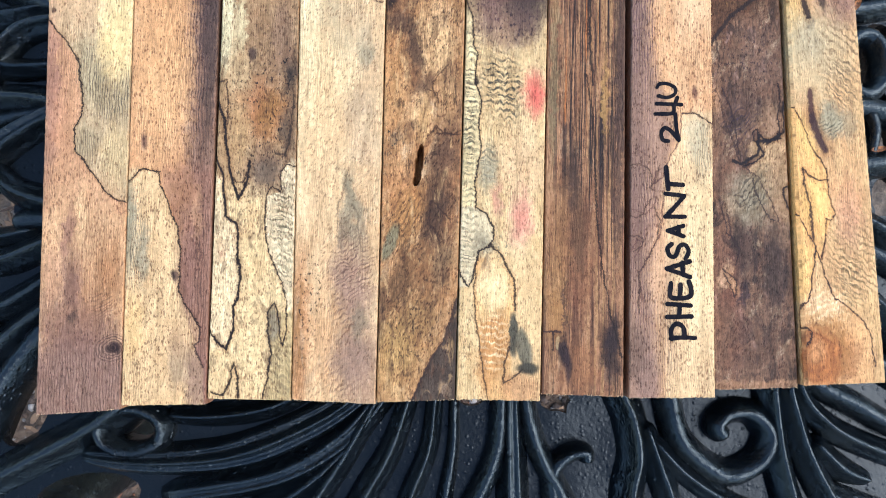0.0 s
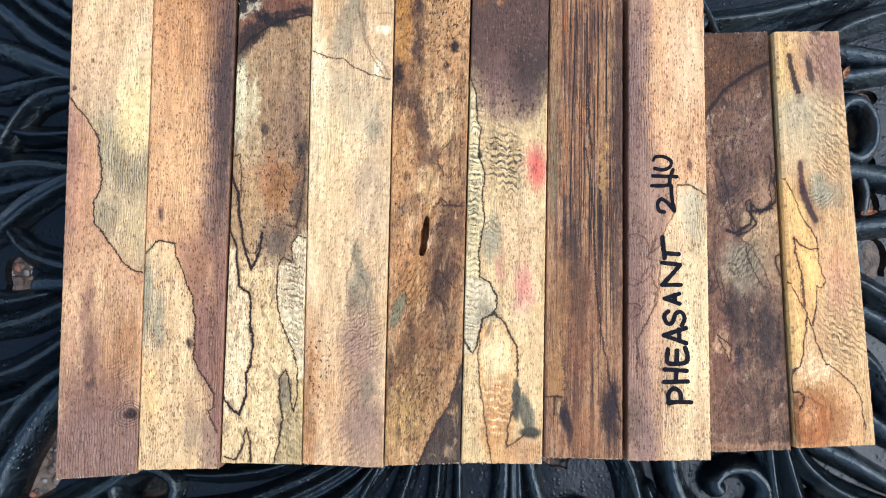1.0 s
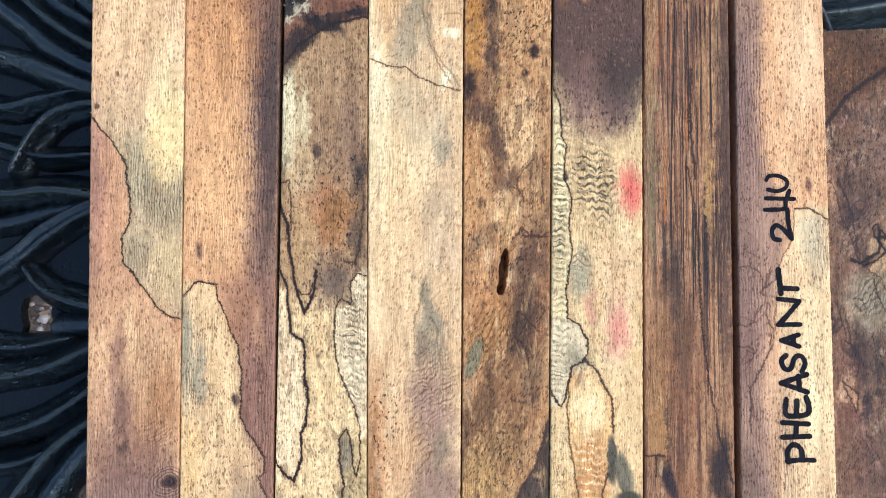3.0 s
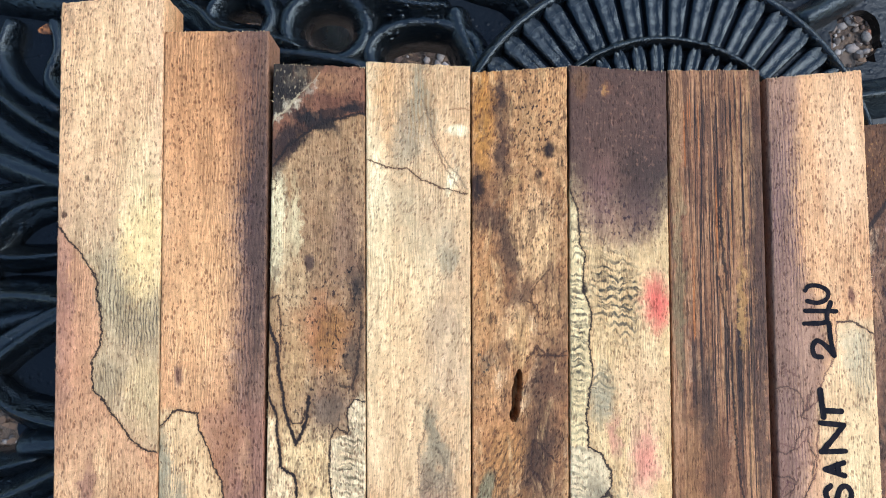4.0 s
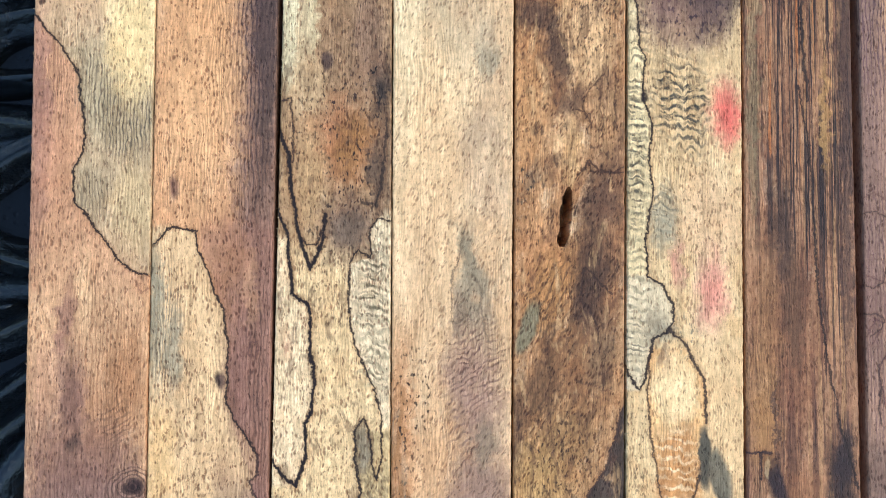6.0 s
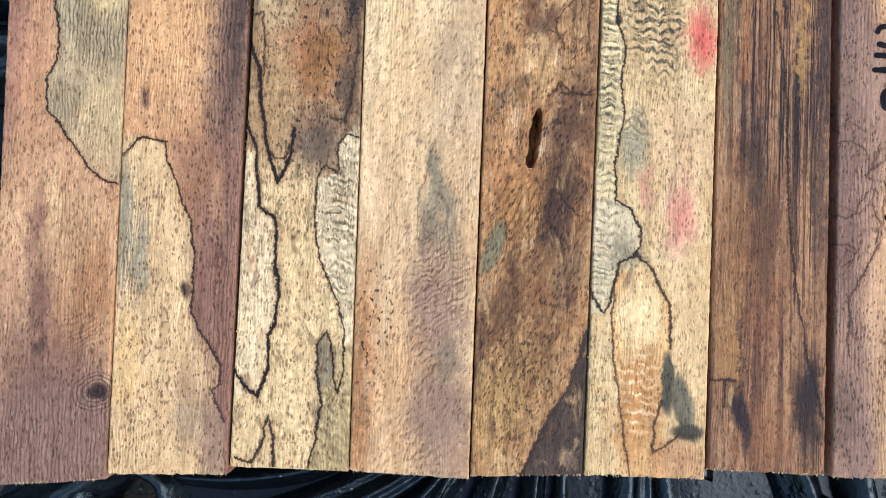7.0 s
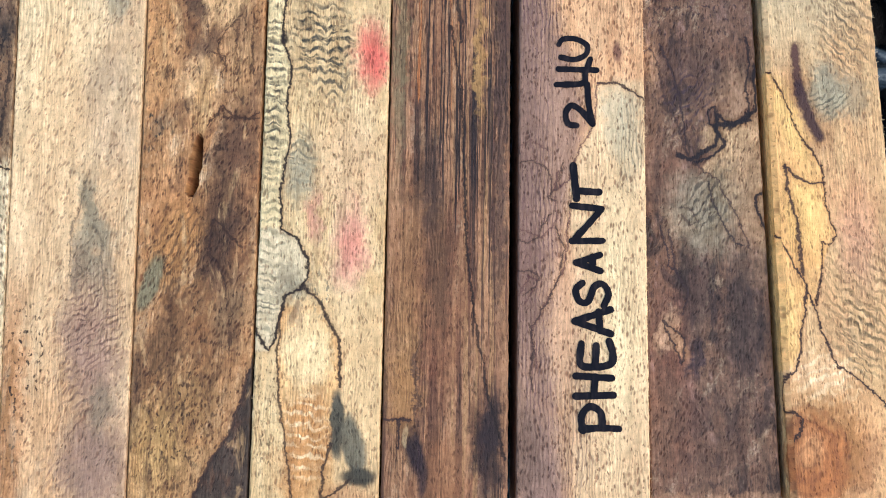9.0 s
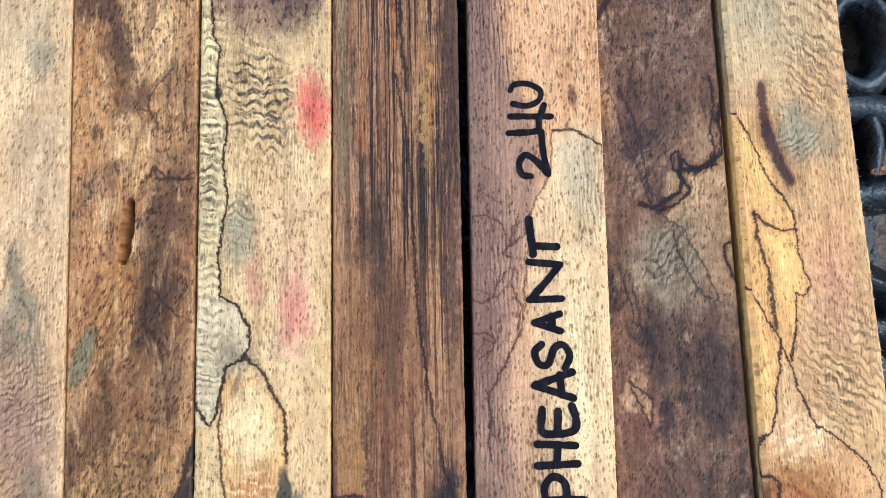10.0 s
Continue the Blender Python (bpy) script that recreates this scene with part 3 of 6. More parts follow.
        ("blob", 6.1, 67.5, 2.8, 7.9, 0, 0.6, "b8915e", 0.6),
        ("blob", 13.3, 57.6, 3.4, 2.9, 0, 0.5, "6a5642", 0.85),
        ("blob", 18.1, 67.7, 1.1, 5.6, 0, 0.6, "4a3a2c", 0.7),
        ("blob", 2.7, 125.8, 3.8, 5.0, -20, 0.5, "1d1815", 0.9),
        ("speckle", 4.0, 125.2, 4.5, 5.6, "8d7d60", 1.0),
        ("blob", 12.7, 126.7, 4.5, 2.3, -12, 0.5, "996a44", 0.8),
        ("blob", 17.0, 128.7, 3.7, 1.7, 0, 0.5, "825a3e", 0.6),
        ("blob", 9.6, 118.1, 6.2, 2.0, -18, 0.4, "1c1716", 0.95),
        ("blob", 2.9, 112.9, 2.9, 3.8, -40, 0.4, "33241e", 0.9),
        ("blob", 1.2, 108.3, 1.5, 3.2, -25, 0.5, "453024", 0.8),
        ("blob", 18.3, 120.7, 2.9, 1.0, -10, 0.4, "221a18", 0.95),
        ("line", [(-0.8, 105.3), (1.0, 105.0), (0.9, 103.4), (-0.5, 103.1)], 0.14, "2b1d17", 0.8),
        ("line", [(14.9, 76.6), (14.3, 73.2), (15.5, 71.6)], 0.16, "2b1d17", 0.7),
        ("line", [(20.2, 77.9), (19.3, 67.7), (18.5, 62.1), (15.6, 62.6)], 0.3, "1b1411", 0.7),
        ("ripple", 17.6, 46.8, 2.8, 9.0, 14, 1.25, "5d5238", 0.9),
        ("ripple", 18.7, 33.7, 2.0, 6.0, 25, 1.2, "6b5d40", 0.7),
        ("blob", 10.4, 37.5, 3.0, 8.0, 0, 0.6, "d2ad75", 0.6),
        ("blob", 16.2, 18.6, 1.3, 4.0, 0, 0.4, "8a7a5c", 0.8),
        ("blob", 2.2, 37.3, 1.2, 3.0, 0, 0.6, "d9a878", 0.5),
        ("mark", 2.0, 36.3, 0.4, 1.2, -15, 0.5, "98694a", 0.7),
        ("ripple", 16.8, 10.6, 2.4, 5.0, 60, 1.0, "6b5a3e", 0.6),
        ("speckle", 9.2, 48.6, 5.0, 11.0, "6a5236", 0.7),
        ("cloud", "5e432d", 0.5, 0.2, 0.54, 0.66, 0.55),
        ("blob", 3.4, 120.9, 0.9, 1.0, 0, 0.8, "b8a888", 0.85),
        ("blob", 5.7, 122.1, 1.0, 0.8, 0, 0.8, "c4b492", 0.85),
        ("blob", 7.9, 124.6, 1.0, 1.0, 0, 0.9, "a8987c", 0.8),
        ("blob", 9.7, 126.5, 0.8, 0.8, 0, 0.9, "b0a084", 0.7),
        ("blob", 1.5, 118.7, 0.7, 1.0, 0, 0.8, "c0b08e", 0.85),
        ("blob", 3.7, 126.4, 1.2, 0.9, 0, 0.9, "5d5140", 0.7),
        ("blob", 6.4, 128.0, 1.0, 0.8, 0, 0.9, "6b5d48", 0.6),
    ], pores=0.75, grain=0.8, mottle=0.8, patches=0.5),
    4: wood("spalted_wood_d", 4, ("d8b07d", "cca270"), [
        ("blob", 10, 80, 12, 26, 0, 0.6, "e2c08d", 0.7),
        ("blob", 1.5, 95, 2, 40, 0, 0.6, "ecd09c", 0.7),
        ("blob", 11.7, 121, 2, 8, 12, 0.6, "9b8a6a", 0.65),
        ("blob", 8.5, 115, 2.5, 5, 20, 0.6, "a18f6e", 0.6),
        ("blob", 4, 120, 2.5, 12, 0, 0.6, "e0a86c", 0.5),
        ("blob", 11, 98, 5, 8, 0, 0.6, "b89d75", 0.6),
        ("blob", 16, 90, 2, 6, 0, 0.6, "a59270", 0.6),
        ("blob", 14, 75, 3, 18, -24, 0.6, "c39a6c", 0.55),
        ("blob", 12.8, 52, 1.3, 7, -8, 0.6, "8f8264", 0.75),
        ("blob", 15.6, 44, 2.0, 6, 0, 0.6, "988566", 0.7),
        ("blob", 11.2, 43, 0.8, 5, 0, 0.5, "8a7459", 0.6),
        ("blob", 14, 30, 4.5, 13, 0, 0.6, "a5805f", 0.65),
        ("blob", 17, 8, 5, 13, 0, 0.6, "8f6a56", 0.65),
        ("blob", 1.2, 16, 2.6, 20, 0, 0.6, "c17f4a", 0.75),
        ("blob", 8, 14, 5, 12, 0, 0.6, "d09b66", 0.6),
        ("ripple", 14, 28, 6, 14, -38, 1.5, "6b4c3c", 0.75),
        ("ripple", 15, 60, 5, 12, -60, 1.5, "8f7050", 0.4),
        ("ripple", 13, 8, 7, 8, -38, 1.5, "6b4c3c", 0.6),
        ("ripple", 8, 122, 6, 8, 90, 0.8, "9a7c52", 0.6),
        ("speckle", 3, 22, 4, 14, "54331f", 0.85),
        ("mark", 18.6, 117.1, 1.6, 0.9, 0, 0.5, "f5dfab", 0.8),
        ("mark", 17.4, 106.7, 1.0, 1.8, 20, 0.5, "f5dfab", 0.8),
        ("line", [(0.1, 110.0), (3.8, 108.4), (8.2, 108.2), (11.0, 106.0), (15.4, 104.4), (20.4, 103.4)], 0.17, "4a3022", 0.9),
        ("line", [(13.0, 116.0), (15.0, 110.0), (18.5, 104.8)], 0.16, "6b4a35", 0.6),
        ("line", [(17.0, 121.2), (19.0, 121.6), (21.0, 121.3)], 0.13, "8a5e3c", 0.6),
        ("line", [(11.0, 14.5), (13.6, 18.0), (15.2, 20.5)], 0.14, "6b4838", 0.6),
        ("blob", 10.0, 124.3, 1.5, 7.5, -8, 0.6, "928465", 0.8),
        ("blob", 7.3, 112.4, 2.5, 5.1, -15, 0.6, "9c8a6a", 0.75),
        ("blob", 6.2, 100.8, 3.8, 5.0, 0, 0.6, "a59471", 0.65),
        ("blob", 3.4, 123.9, 1.6, 7.9, 0, 0.6, "d9a468", 0.5),
        ("blob", 16.6, 89.1, 2.0, 3.1, 0, 0.6, "908364", 0.65),
        ("blob", 14.4, 76.0, 3.0, 5.0, -20, 0.6, "a88f6e", 0.55),
        ("blob", 10.0, 92.9, 2.9, 5.6, 20, 0.6, "ab9a76", 0.5),
        ("ripple", 10.6, 121.9, 4.5, 10.1, 90, 0.8, "a07c50", 0.7),
        ("blob", 2.6, 91.4, 2.3, 18.0, 0, 0.6, "f2d8a4", 0.7),
        ("blob", 15.5, 67.0, 3.4, 6.8, 30, 0.6, "c9a67c", 0.6),
        ("mark", 18.5, 116.7, 2.0, 1.0, 0, 0.5, "f8e2ae", 0.85),
        ("mark", 17.2, 105.9, 0.8, 3.2, -18, 0.4, "f8e2ae", 0.8),
        ("line", [(11.3, 123.2), (12.8, 118.5), (15.0, 111.6), (17.7, 108.2), (20.5, 104.3)], 0.18, "7d6a50", 0.7),
        ("blob", 12.8, 54.4, 1.2, 5.0, 14, 0.5, "867a5d", 0.8),
        ("blob", 14.3, 47.4, 2.2, 6.0, 0, 0.5, "8f8062", 0.75),
        ("blob", 11.9, 43.2, 1.4, 4.0, 0, 0.5, "7d6a51", 0.7),
        ("line", [(13.0, 59.5), (11.8, 54.4), (10.5, 49.3), (10.2, 42.2), (11.4, 41.2), (12.6, 42.8), (11.6, 43.7)], 0.14, "5e503d", 0.6),
        ("line", [(13.8, 50.4), (15.5, 47.5), (16.2, 40.4), (16.9, 38.4)], 0.16, "6b5c46", 0.6),
        ("mark", 14.8, 45.9, 1.0, 0.8, 0, 0.6, "c9a070", 0.7),
        ("blob", 14.5, 29.2, 4.0, 8.0, 15, 0.6, "a58066", 0.75),
        ("ripple", 14.4, 34.3, 5.6, 10.1, -32, 1.0, "6d4e3e", 0.85),
        ("blob", 14.6, 11.2, 5.0, 6.0, 0, 0.5, "8d6e58", 0.75),
        ("blob", 16.5, 20.2, 2.0, 4.0, 0, 0.5, "75674f", 0.6),
        ("blob", 1.4, 17.7, 1.2, 13.0, 0, 0.6, "996a3c", 0.8),
        ("speckle", 4.0, 29.8, 4.0, 9.0, "422e1c", 1.0),
        ("speckle", 1.8, 17.7, 1.4, 12.0, "342418", 1.0),
        ("blob", 2.4, 49.9, 2.4, 9.0, 0, 0.6, "e8c08c", 0.6),
        ("cloud", "b3936c", 0.28, 0.07, 0.54, 0.66, 0.5),
        ("blob", 5.7, 82.4, 7, 22, 0, 0.8, "e8bf84", 0.45),
        ("blob", 5.3, 64.2, 6, 20, 0, 0.8, "e6b880", 0.4),
    ], pores=0.5, grain=0.8, mottle=0.55, lean=24, patches=0.6),
    5: wood("spalted_wood_e", 5, ("b98a58", "a87646"), [
        ("blob", 3, 120, 3, 16, 0, 0.6, "b9722f", 0.6),
        ("blob", 14, 118, 8, 12, 0, 0.6, "b78753", 0.6),
        ("blob", 6.5, 122, 2.4, 5, 0, 0.7, "53351f", 0.7),
        ("blob", 6.8, 109, 2.4, 7, 0, 0.7, "5a3a26", 0.65),
        ("blob", 2.5, 100, 3.0, 8, 0, 0.7, "5d3d28", 0.75),
        ("blob", 7, 88, 2.2, 12, 8, 0.7, "79502f", 0.7),
        ("blob", 14, 93, 4.5, 9, 0, 0.6, "c59a68", 0.8),
        ("blob", 2, 85, 2.2, 12, 0, 0.6, "c4894f", 0.6),
        ("blob", 18, 75, 4, 12, 0, 0.6, "8e6642", 0.6),
        ("blob", 9.2, 75, 1.6, 6, -6, 0.35, "cfa36d", 0.85),
        ("blob", 17.5, 58, 4.5, 12, 0, 0.6, "7c5232", 0.7),
        ("blob", 14.5, 45, 5, 9, 20, 0.6, "6b4429", 0.75),
        ("blob", 6, 50, 6, 10, 0, 0.6, "b47b48", 0.6),
        ("blob", 9, 30, 8, 9, 20, 0.6, "835732", 0.6),
        ("blob", 5, 12, 7, 12, -20, 0.6, "b98c53", 0.75),
        ("blob", 1, 22, 1.5, 8, 0, 0.6, "4d3322", 0.7),
        ("ripple", 15, 44, 6, 11, -60, 2.4, "4a2c1b", 0.6),
        ("ripple", 14, 30, 9, 14, -62, 2.2, "60401f", 0.45),
        ("blob", 3.5, 68, 1.2, 3, -20, 0.6, "6f634c", 0.55),
        ("mark", 17.0, 111.4, 1.0, 1.7, 0, 0.6, "2a1912", 0.95),
        ("mark", 14.6, 106.5, 0.7, 1.0, 0, 0.6, "2f1c13", 0.95),
        ("mark", 1.3, 104.6, 1.3, 2.2, 0, 0.6, "21150f", 0.95),
        ("mark", 8.8, 104.8, 1.9, 1.1, 40, 0.3, "b58a52", 0.6),
        ("speckle", 14, 120, 8, 14, "38210f", 0.95),
        ("speckle", 13, 90, 9, 14, "4b2f1c", 0.7),
        ("speckle", 8, 20, 10, 22, "5a3a20", 0.6),
        ("mark", 10.9, 70, 0.9, 5.0, -3, 0.25, "a8814f", 0.9),
        ("mark", 2.6, 42.0, 1.1, 3.4, -18, 0.25, "7f7350", 0.95),
        ("mark", 1.3, 38.6, 0.9, 2.2, -18, 0.35, "8a744f", 0.7),
        ("right", [(21.5, 28), (20.5, 24.7), (18.2, 16.5), (13.2, 8.4), (9.9, 1.8), (8.5, -2)], 0.35, 0.5, "47382b", 1.0),
        ("blob", 18.5, 3.0, 1.6, 1.8, 0, 0.6, "a08264", 0.6),
        ("line", [(21.0, 25.5), (20.5, 24.7), (18.2, 16.5), (13.2, 8.4), (9.5, 0)], 0.3, "2b1b18", 0.8),
        ("line", [(11.4, 79.7), (14.2, 78.8), (14.5, 76.2)], 0.15, "3b2416", 0.75),
        ("line", [(14.1, 69.8), (14.4, 68.2), (16.1, 67.9), (18.4, 67.4), (20.8, 67.9)], 0.17, "3b2416", 0.8),
        ("line", [(16.5, 85.0), (16.0, 80.0), (16.8, 74.0)], 0.15, "4a2e1c", 0.6),
        ("line", [(13.0, 50.0), (15.0, 47.0), (14.5, 43.5), (17.0, 40.0)], 0.2, "3f2616", 0.6),
        ("blob", 2.3, 119.6, 2.0, 11.2, 0, 0.6, "ae782e", 0.7),
        ("blob", 17.1, 123.5, 3.4, 5.6, 0, 0.6, "c79058", 0.7),
        ("blob", 6.3, 124.1, 1.1, 4.0, 0, 0.6, "3c2a21", 0.85),
        ("blob", 6.9, 112.3, 1.1, 5.1, 0, 0.6, "453024", 0.8),
        ("blob", 0.9, 104.5, 1.8, 3.2, 0, 0.5, "241611", 0.9),
        ("blob", 3.9, 97.3, 3.8, 2.5, 0, 0.6, "4b3424", 0.8),
        ("mark", 17.1, 111.5, 1.0, 1.6, 0, 0.6, "1f1410", 0.95),
        ("mark", 14.8, 106.5, 0.8, 0.9, 0, 0.6, "281912", 0.95),
        ("blob", 14.0, 91.0, 4.5, 6.8, 0, 0.5, "d0a36c", 0.8),
        ("blob", 8.3, 90.2, 1.4, 6.8, 12, 0.5, "543a28", 0.85),
        ("blob", 11.0, 80.9, 3.0, 2.0, 30, 0.5, "593e2c", 0.75),
        ("speckle", 14.1, 123.7, 6.2, 11.2, "2a1a12", 0.95),
        ("speckle", 15.2, 95.6, 5.0, 11.2, "442f1e", 0.85),
        ("blob", 11.0, 72.9, 1.4, 5.6, 0, 0.4, "cf9f64", 0.85),
        ("blob", 17.0, 77.1, 2.2, 5.6, 0, 0.6, "b58a58", 0.6),
        ("blob", 16.4, 62.5, 3.4, 5.6, -10, 0.6, "543a28", 0.8),
        ("blob", 3.3, 77.9, 2.9, 9.0, 0, 0.6, "c08a52", 0.6),
        ("blob", 14.0, 51.4, 4.5, 5.6, -15, 0.6, "4c3524", 0.75),
        ("speckle", 2.1, 67.7, 2.3, 4.5, "2e2f25", 0.9),
        ("line", [(17.0, 86.2), (14.6, 83.5), (12.8, 80.2), (14.2, 77.3), (13.8, 75.0)], 0.16, "3b2416", 0.7),
        ("line", [(19.4, 86.1), (18.8, 81.6), (19.4, 75.9)], 0.14, "3b2416", 0.6),
        ("line", [(11.6, 67.2), (13.4, 68.8), (14.0, 70.5), (15.8, 68.4), (18.8, 67.4), (20.9, 69.0)], 0.2, "3b2416", 0.85),
        ("line", [(7.5, 104.1), (8.3, 106.4), (10.5, 106.8), (9.9, 104.9), (7.8, 103.1)], 0.14, "b08a58", 0.6),
        ("blob", 6.9, 47.0, 4.0, 8.0, -15, 0.6, "ab763e", 0.7),
        ("blob", 14.4, 45.7, 2.6, 6.0, -15, 0.5, "4b3424", 0.85),
        ("blob", 16.2, 34.5, 2.7, 6.7, 0, 0.6, "7d6040", 0.7),
        ("blob", 5.5, 29.8, 3.0, 6.0, -20, 0.6, "624428", 0.7),
        ("blob", 9.9, 19.5, 6.0, 5.0, 30, 0.6, "8a6438", 0.6),
        ("blob", 4.6, 13.7, 4.0, 6.0, 0, 0.6, "a88048", 0.7),
        ("speckle", 7.8, 17.6, 8.0, 9.0, "3a2414", 0.9),
        ("ripple", 8.5, 43.9, 8.0, 11.0, -58, 1.35, "4e3620", 0.75),
        ("ripple", 6.6, 23.7, 8.0, 9.0, -58, 1.35, "422e1a", 0.6),
        ("mark", 2.8, 40.6, 1.5, 4.7, -22, 0.25, "7f7352", 0.95),
        ("speckle", 2.7, 65.5, 2.0, 4.0, "3a3528", 0.9),
        ("line", [(12.8, 49.8), (13.8, 50.8), (15.4, 49.2), (18.7, 46.0)], 0.22, "2f1c14", 0.75),
        ("line", [(13.0, 48.8), (12.8, 44.7), (14.4, 43.7), (15.9, 39.5), (16.4, 35.5)], 0.2, "2f1c14", 0.7),
        ("mark", 9.8, 69.9, 1.0, 4.0, -4, 0.3, "b98d58", 0.7),
        ("cloud", "5e3d26", 0.42, 0.15, 0.52, 0.66, 0.6),
        ("cloud", "3a2416", 0.9, 0.4, 0.56, 0.66, 0.65),
        ("cloud", "c79c66", 0.30, 0.12, 0.56, 0.68, 0.6),
    ], pores=0.8, grain=0.9, mottle=1.0, lean=22, patches=0.9),
    6: wood("spalted_wood_f", 6, ("dcb981", "d2ab72"), [
        ("blob", 10, 122, 18, 24, 0, 0.25, "5c4334", 1.0),
        ("blob", 18, 108, 4, 12, 0, 0.5, "352926", 0.8),
        ("blob", 10, 100, 9, 6, 0, 0.7, "84654f", 0.6),
        ("blob", 2.9, 124.8, 1.1, 3.0, 0, 0.6, "a8602f", 0.65),
        ("blob", 7.9, 124.0, 0.9, 1.8, 0, 0.6, "a8602f", 0.65),
        ("blob", 15, 60, 6, 9, 0, 0.6, "d8ac7c", 0.6),
        ("left", Z6, 0.3, 0.8, "e3c88f", 0.85),
        ("left", [(3.7, 48.8), (6.4, 47.2), (8.2, 44.2), (8.3, 40.7), (6.7, 38.8), (4.6, 37.7), (4.0, 34.3), (3.4, 31.5), (2.5, 28.4)], 0.3, 0.4, "d6bf92", 0.9),
        ("ripple", 2.0, 80, 2.6, 22, 0, 1.75, "5c5139", 0.85),
        ("ripple", 2.0, 52, 2.6, 22, 8, 1.75, "746748", 0.75),
        ("ripple", 10.0, 81, 5.5, 10, 6, 1.9, "4d4434", 1.0),
        ("ripple", 12.5, 74, 3.5, 5, 6, 1.9, "4d4434", 0.8),
        ("ripple", 6.8, 60, 2.6, 7, 4, 1.5, "5d5541", 0.9),
        ("blob", 7, 60, 2.4, 5, 0, 0.7, "978a68", 0.6),
        ("blob", 5, 40, 2.0, 3, 0, 0.6, "8a7a5d", 0.7),
        ("blob", 17.9, 79.5, 3.0, 5.6, 0, 0.6, "cf5048", 0.62),
        ("blob", 19.6, 77.0, 1.6, 3.0, 0, 0.5, "d8544a", 0.5),
        ("blob", 8.7, 51.0, 0.8, 3.4, 0, 0.8, "d98a72", 0.55),
        ("blob", 15.0, 46.5, 2.4, 6.0, -6, 0.9, "dc8a74", 0.6),
        ("right", [(4.0, 36), (4.0, 34.3), (3.9, 24.6), (5.1, 15.8), (6.7, 6.9), (7.8, -1)], 0.3, 0.4, "d9a464", 0.9),
        ("right", [(8, 38), (10.1, 37.3), (12.2, 33.2), (14.0, 30.4), (14.1, 22.9), (13.2, 14), (14, -1)], 0.6, 0.6, "d9b27a", 0.9),
        ("blob", 8.6, 28, 3.4, 7, 0, 0.5, "ecca8e", 0.9),
        ("blob", 8.5, 12, 3.0, 10, -12, 0.5, "b97a3c", 0.7),
        ("ripple", 8.8, 16, 4.0, 9, -10, 2.3, "efcf98", 0.7),
        ("blob", 16.3, 2.5, 5, 4, 0, 0.5, "b98050", 0.7),
        ("mark", 13.8, 16.7, 1.0, 5.0, -2, 0.2, "4e4736", 0.9),
        ("mark", 16.6, 13.0, 1.4, 5.2, 10, 0.25, "6e644b", 0.9),
        ("mark", 17.8, 8.0, 2.6, 1.4, 0, 0.35, "3c3629", 0.85),
        ("mark", 6.3, 35.0, 0.6, 2.4, -20, 0.4, "5d3f2d", 0.7),
        ("speckle", 9, 112, 14, 18, "241a19", 0.9),
        ("speckle", 2.5, 20, 3, 16, "5e4a30", 0.8),
        ("speckle", 12, 62, 9, 18, "7d6038", 0.6),
        ("line", Z6, 0.22, BLACK, 0.95),
        ("mark", 3.1, 81.6, 0.7, 1.0, 0, 0.4, BLACK, 0.9),
        ("line", Z6B, 0.25, BLACK, 0.95),
        ("line", Z6C, 0.30, "241813", 0.9),
        ("line", Z6D, 0.2, "3a2718", 0.85),
        ("line", [(13.2, 13.5), (11.7, 9.8), (11.9, 4.3), (14.2, 5.7), (16.0, 7.5)], 0.26, "241813", 0.85),
        ("blob", 10.4, 121.2, 13.8, 16.2, 0, 0.2, "553c30", 0.8),
        ("blob", 14.9, 103.8, 5.0, 7.5, 0, 0.6, "3a2b22", 0.7),
        ("blob", 7.9, 105.7, 3.4, 4.5, 0, 0.6, "6a4c3c", 0.7),
        ("blob", 10.2, 95.4, 7.5, 4.4, 0, 0.7, "8a6651", 0.6),
        ("speckle", 10.2, 100.0, 6.8, 6.8, "2a1e22", 1.0),
        ("blob", 7.5, 123.9, 0.6, 1.4, 0, 0.4, "996a38", 0.8),
        ("blob", 2.2, 125.4, 1.8, 2.5, 0, 0.6, "724f2c", 0.6),
        ("ripple", 7.2, 81.4, 2.9, 7.9, 12, 1.35, "3f3a2c", 1.0),
        ("ripple", 12.4, 80.5, 2.7, 6.8, -14, 1.35, "3f3a2c", 1.0),
        ("ripple", 1.5, 71.0, 2.0, 16.9, 0, 1.2, "4d4635", 0.95),
        ("ripple", 6.5, 59.9, 2.2, 4.5, 10, 1.1, "534c3a", 0.9),
        ("blob", 6.5, 57.6, 2.2, 3.4, 0, 0.7, "a59673", 0.6),
        ("blob", 16.9, 72.6, 3.4, 6.7, 0, 0.6, "e2bd86", 0.6),
        ("ripple", 1.1, 37.1, 2.4, 6.0, 0, 1.1, "605843", 0.8),
        ("blob", 6.2, 38.8, 2.6, 1.4, 0, 0.6, "948767", 0.7),
        ("blob", 14.8, 43.7, 2.9, 7.9, 0, 0.6, "e2c08a", 0.5),
        ("blob", 9.6, 50.7, 0.6, 4.5, 0, 0.7, "c88a6e", 0.5),
        ("blob", 15.3, 45.7, 2.4, 6.0, 0, 0.8, "c88a6e", 0.55),
        ("blob", 6.8, 33.2, 0.8, 3.0, -15, 0.4, "6b4a38", 0.8),
        ("speckle", 10.3, 37.4, 4.0, 5.0, "746a51", 0.8),
        ("blob", 8.3, 29.2, 3.6, 6.0, 0, 0.4, "ecc68a", 0.7),
        ("blob", 9.0, 15.1, 3.6, 7.0, 6, 0.4, "bd8348", 0.85),
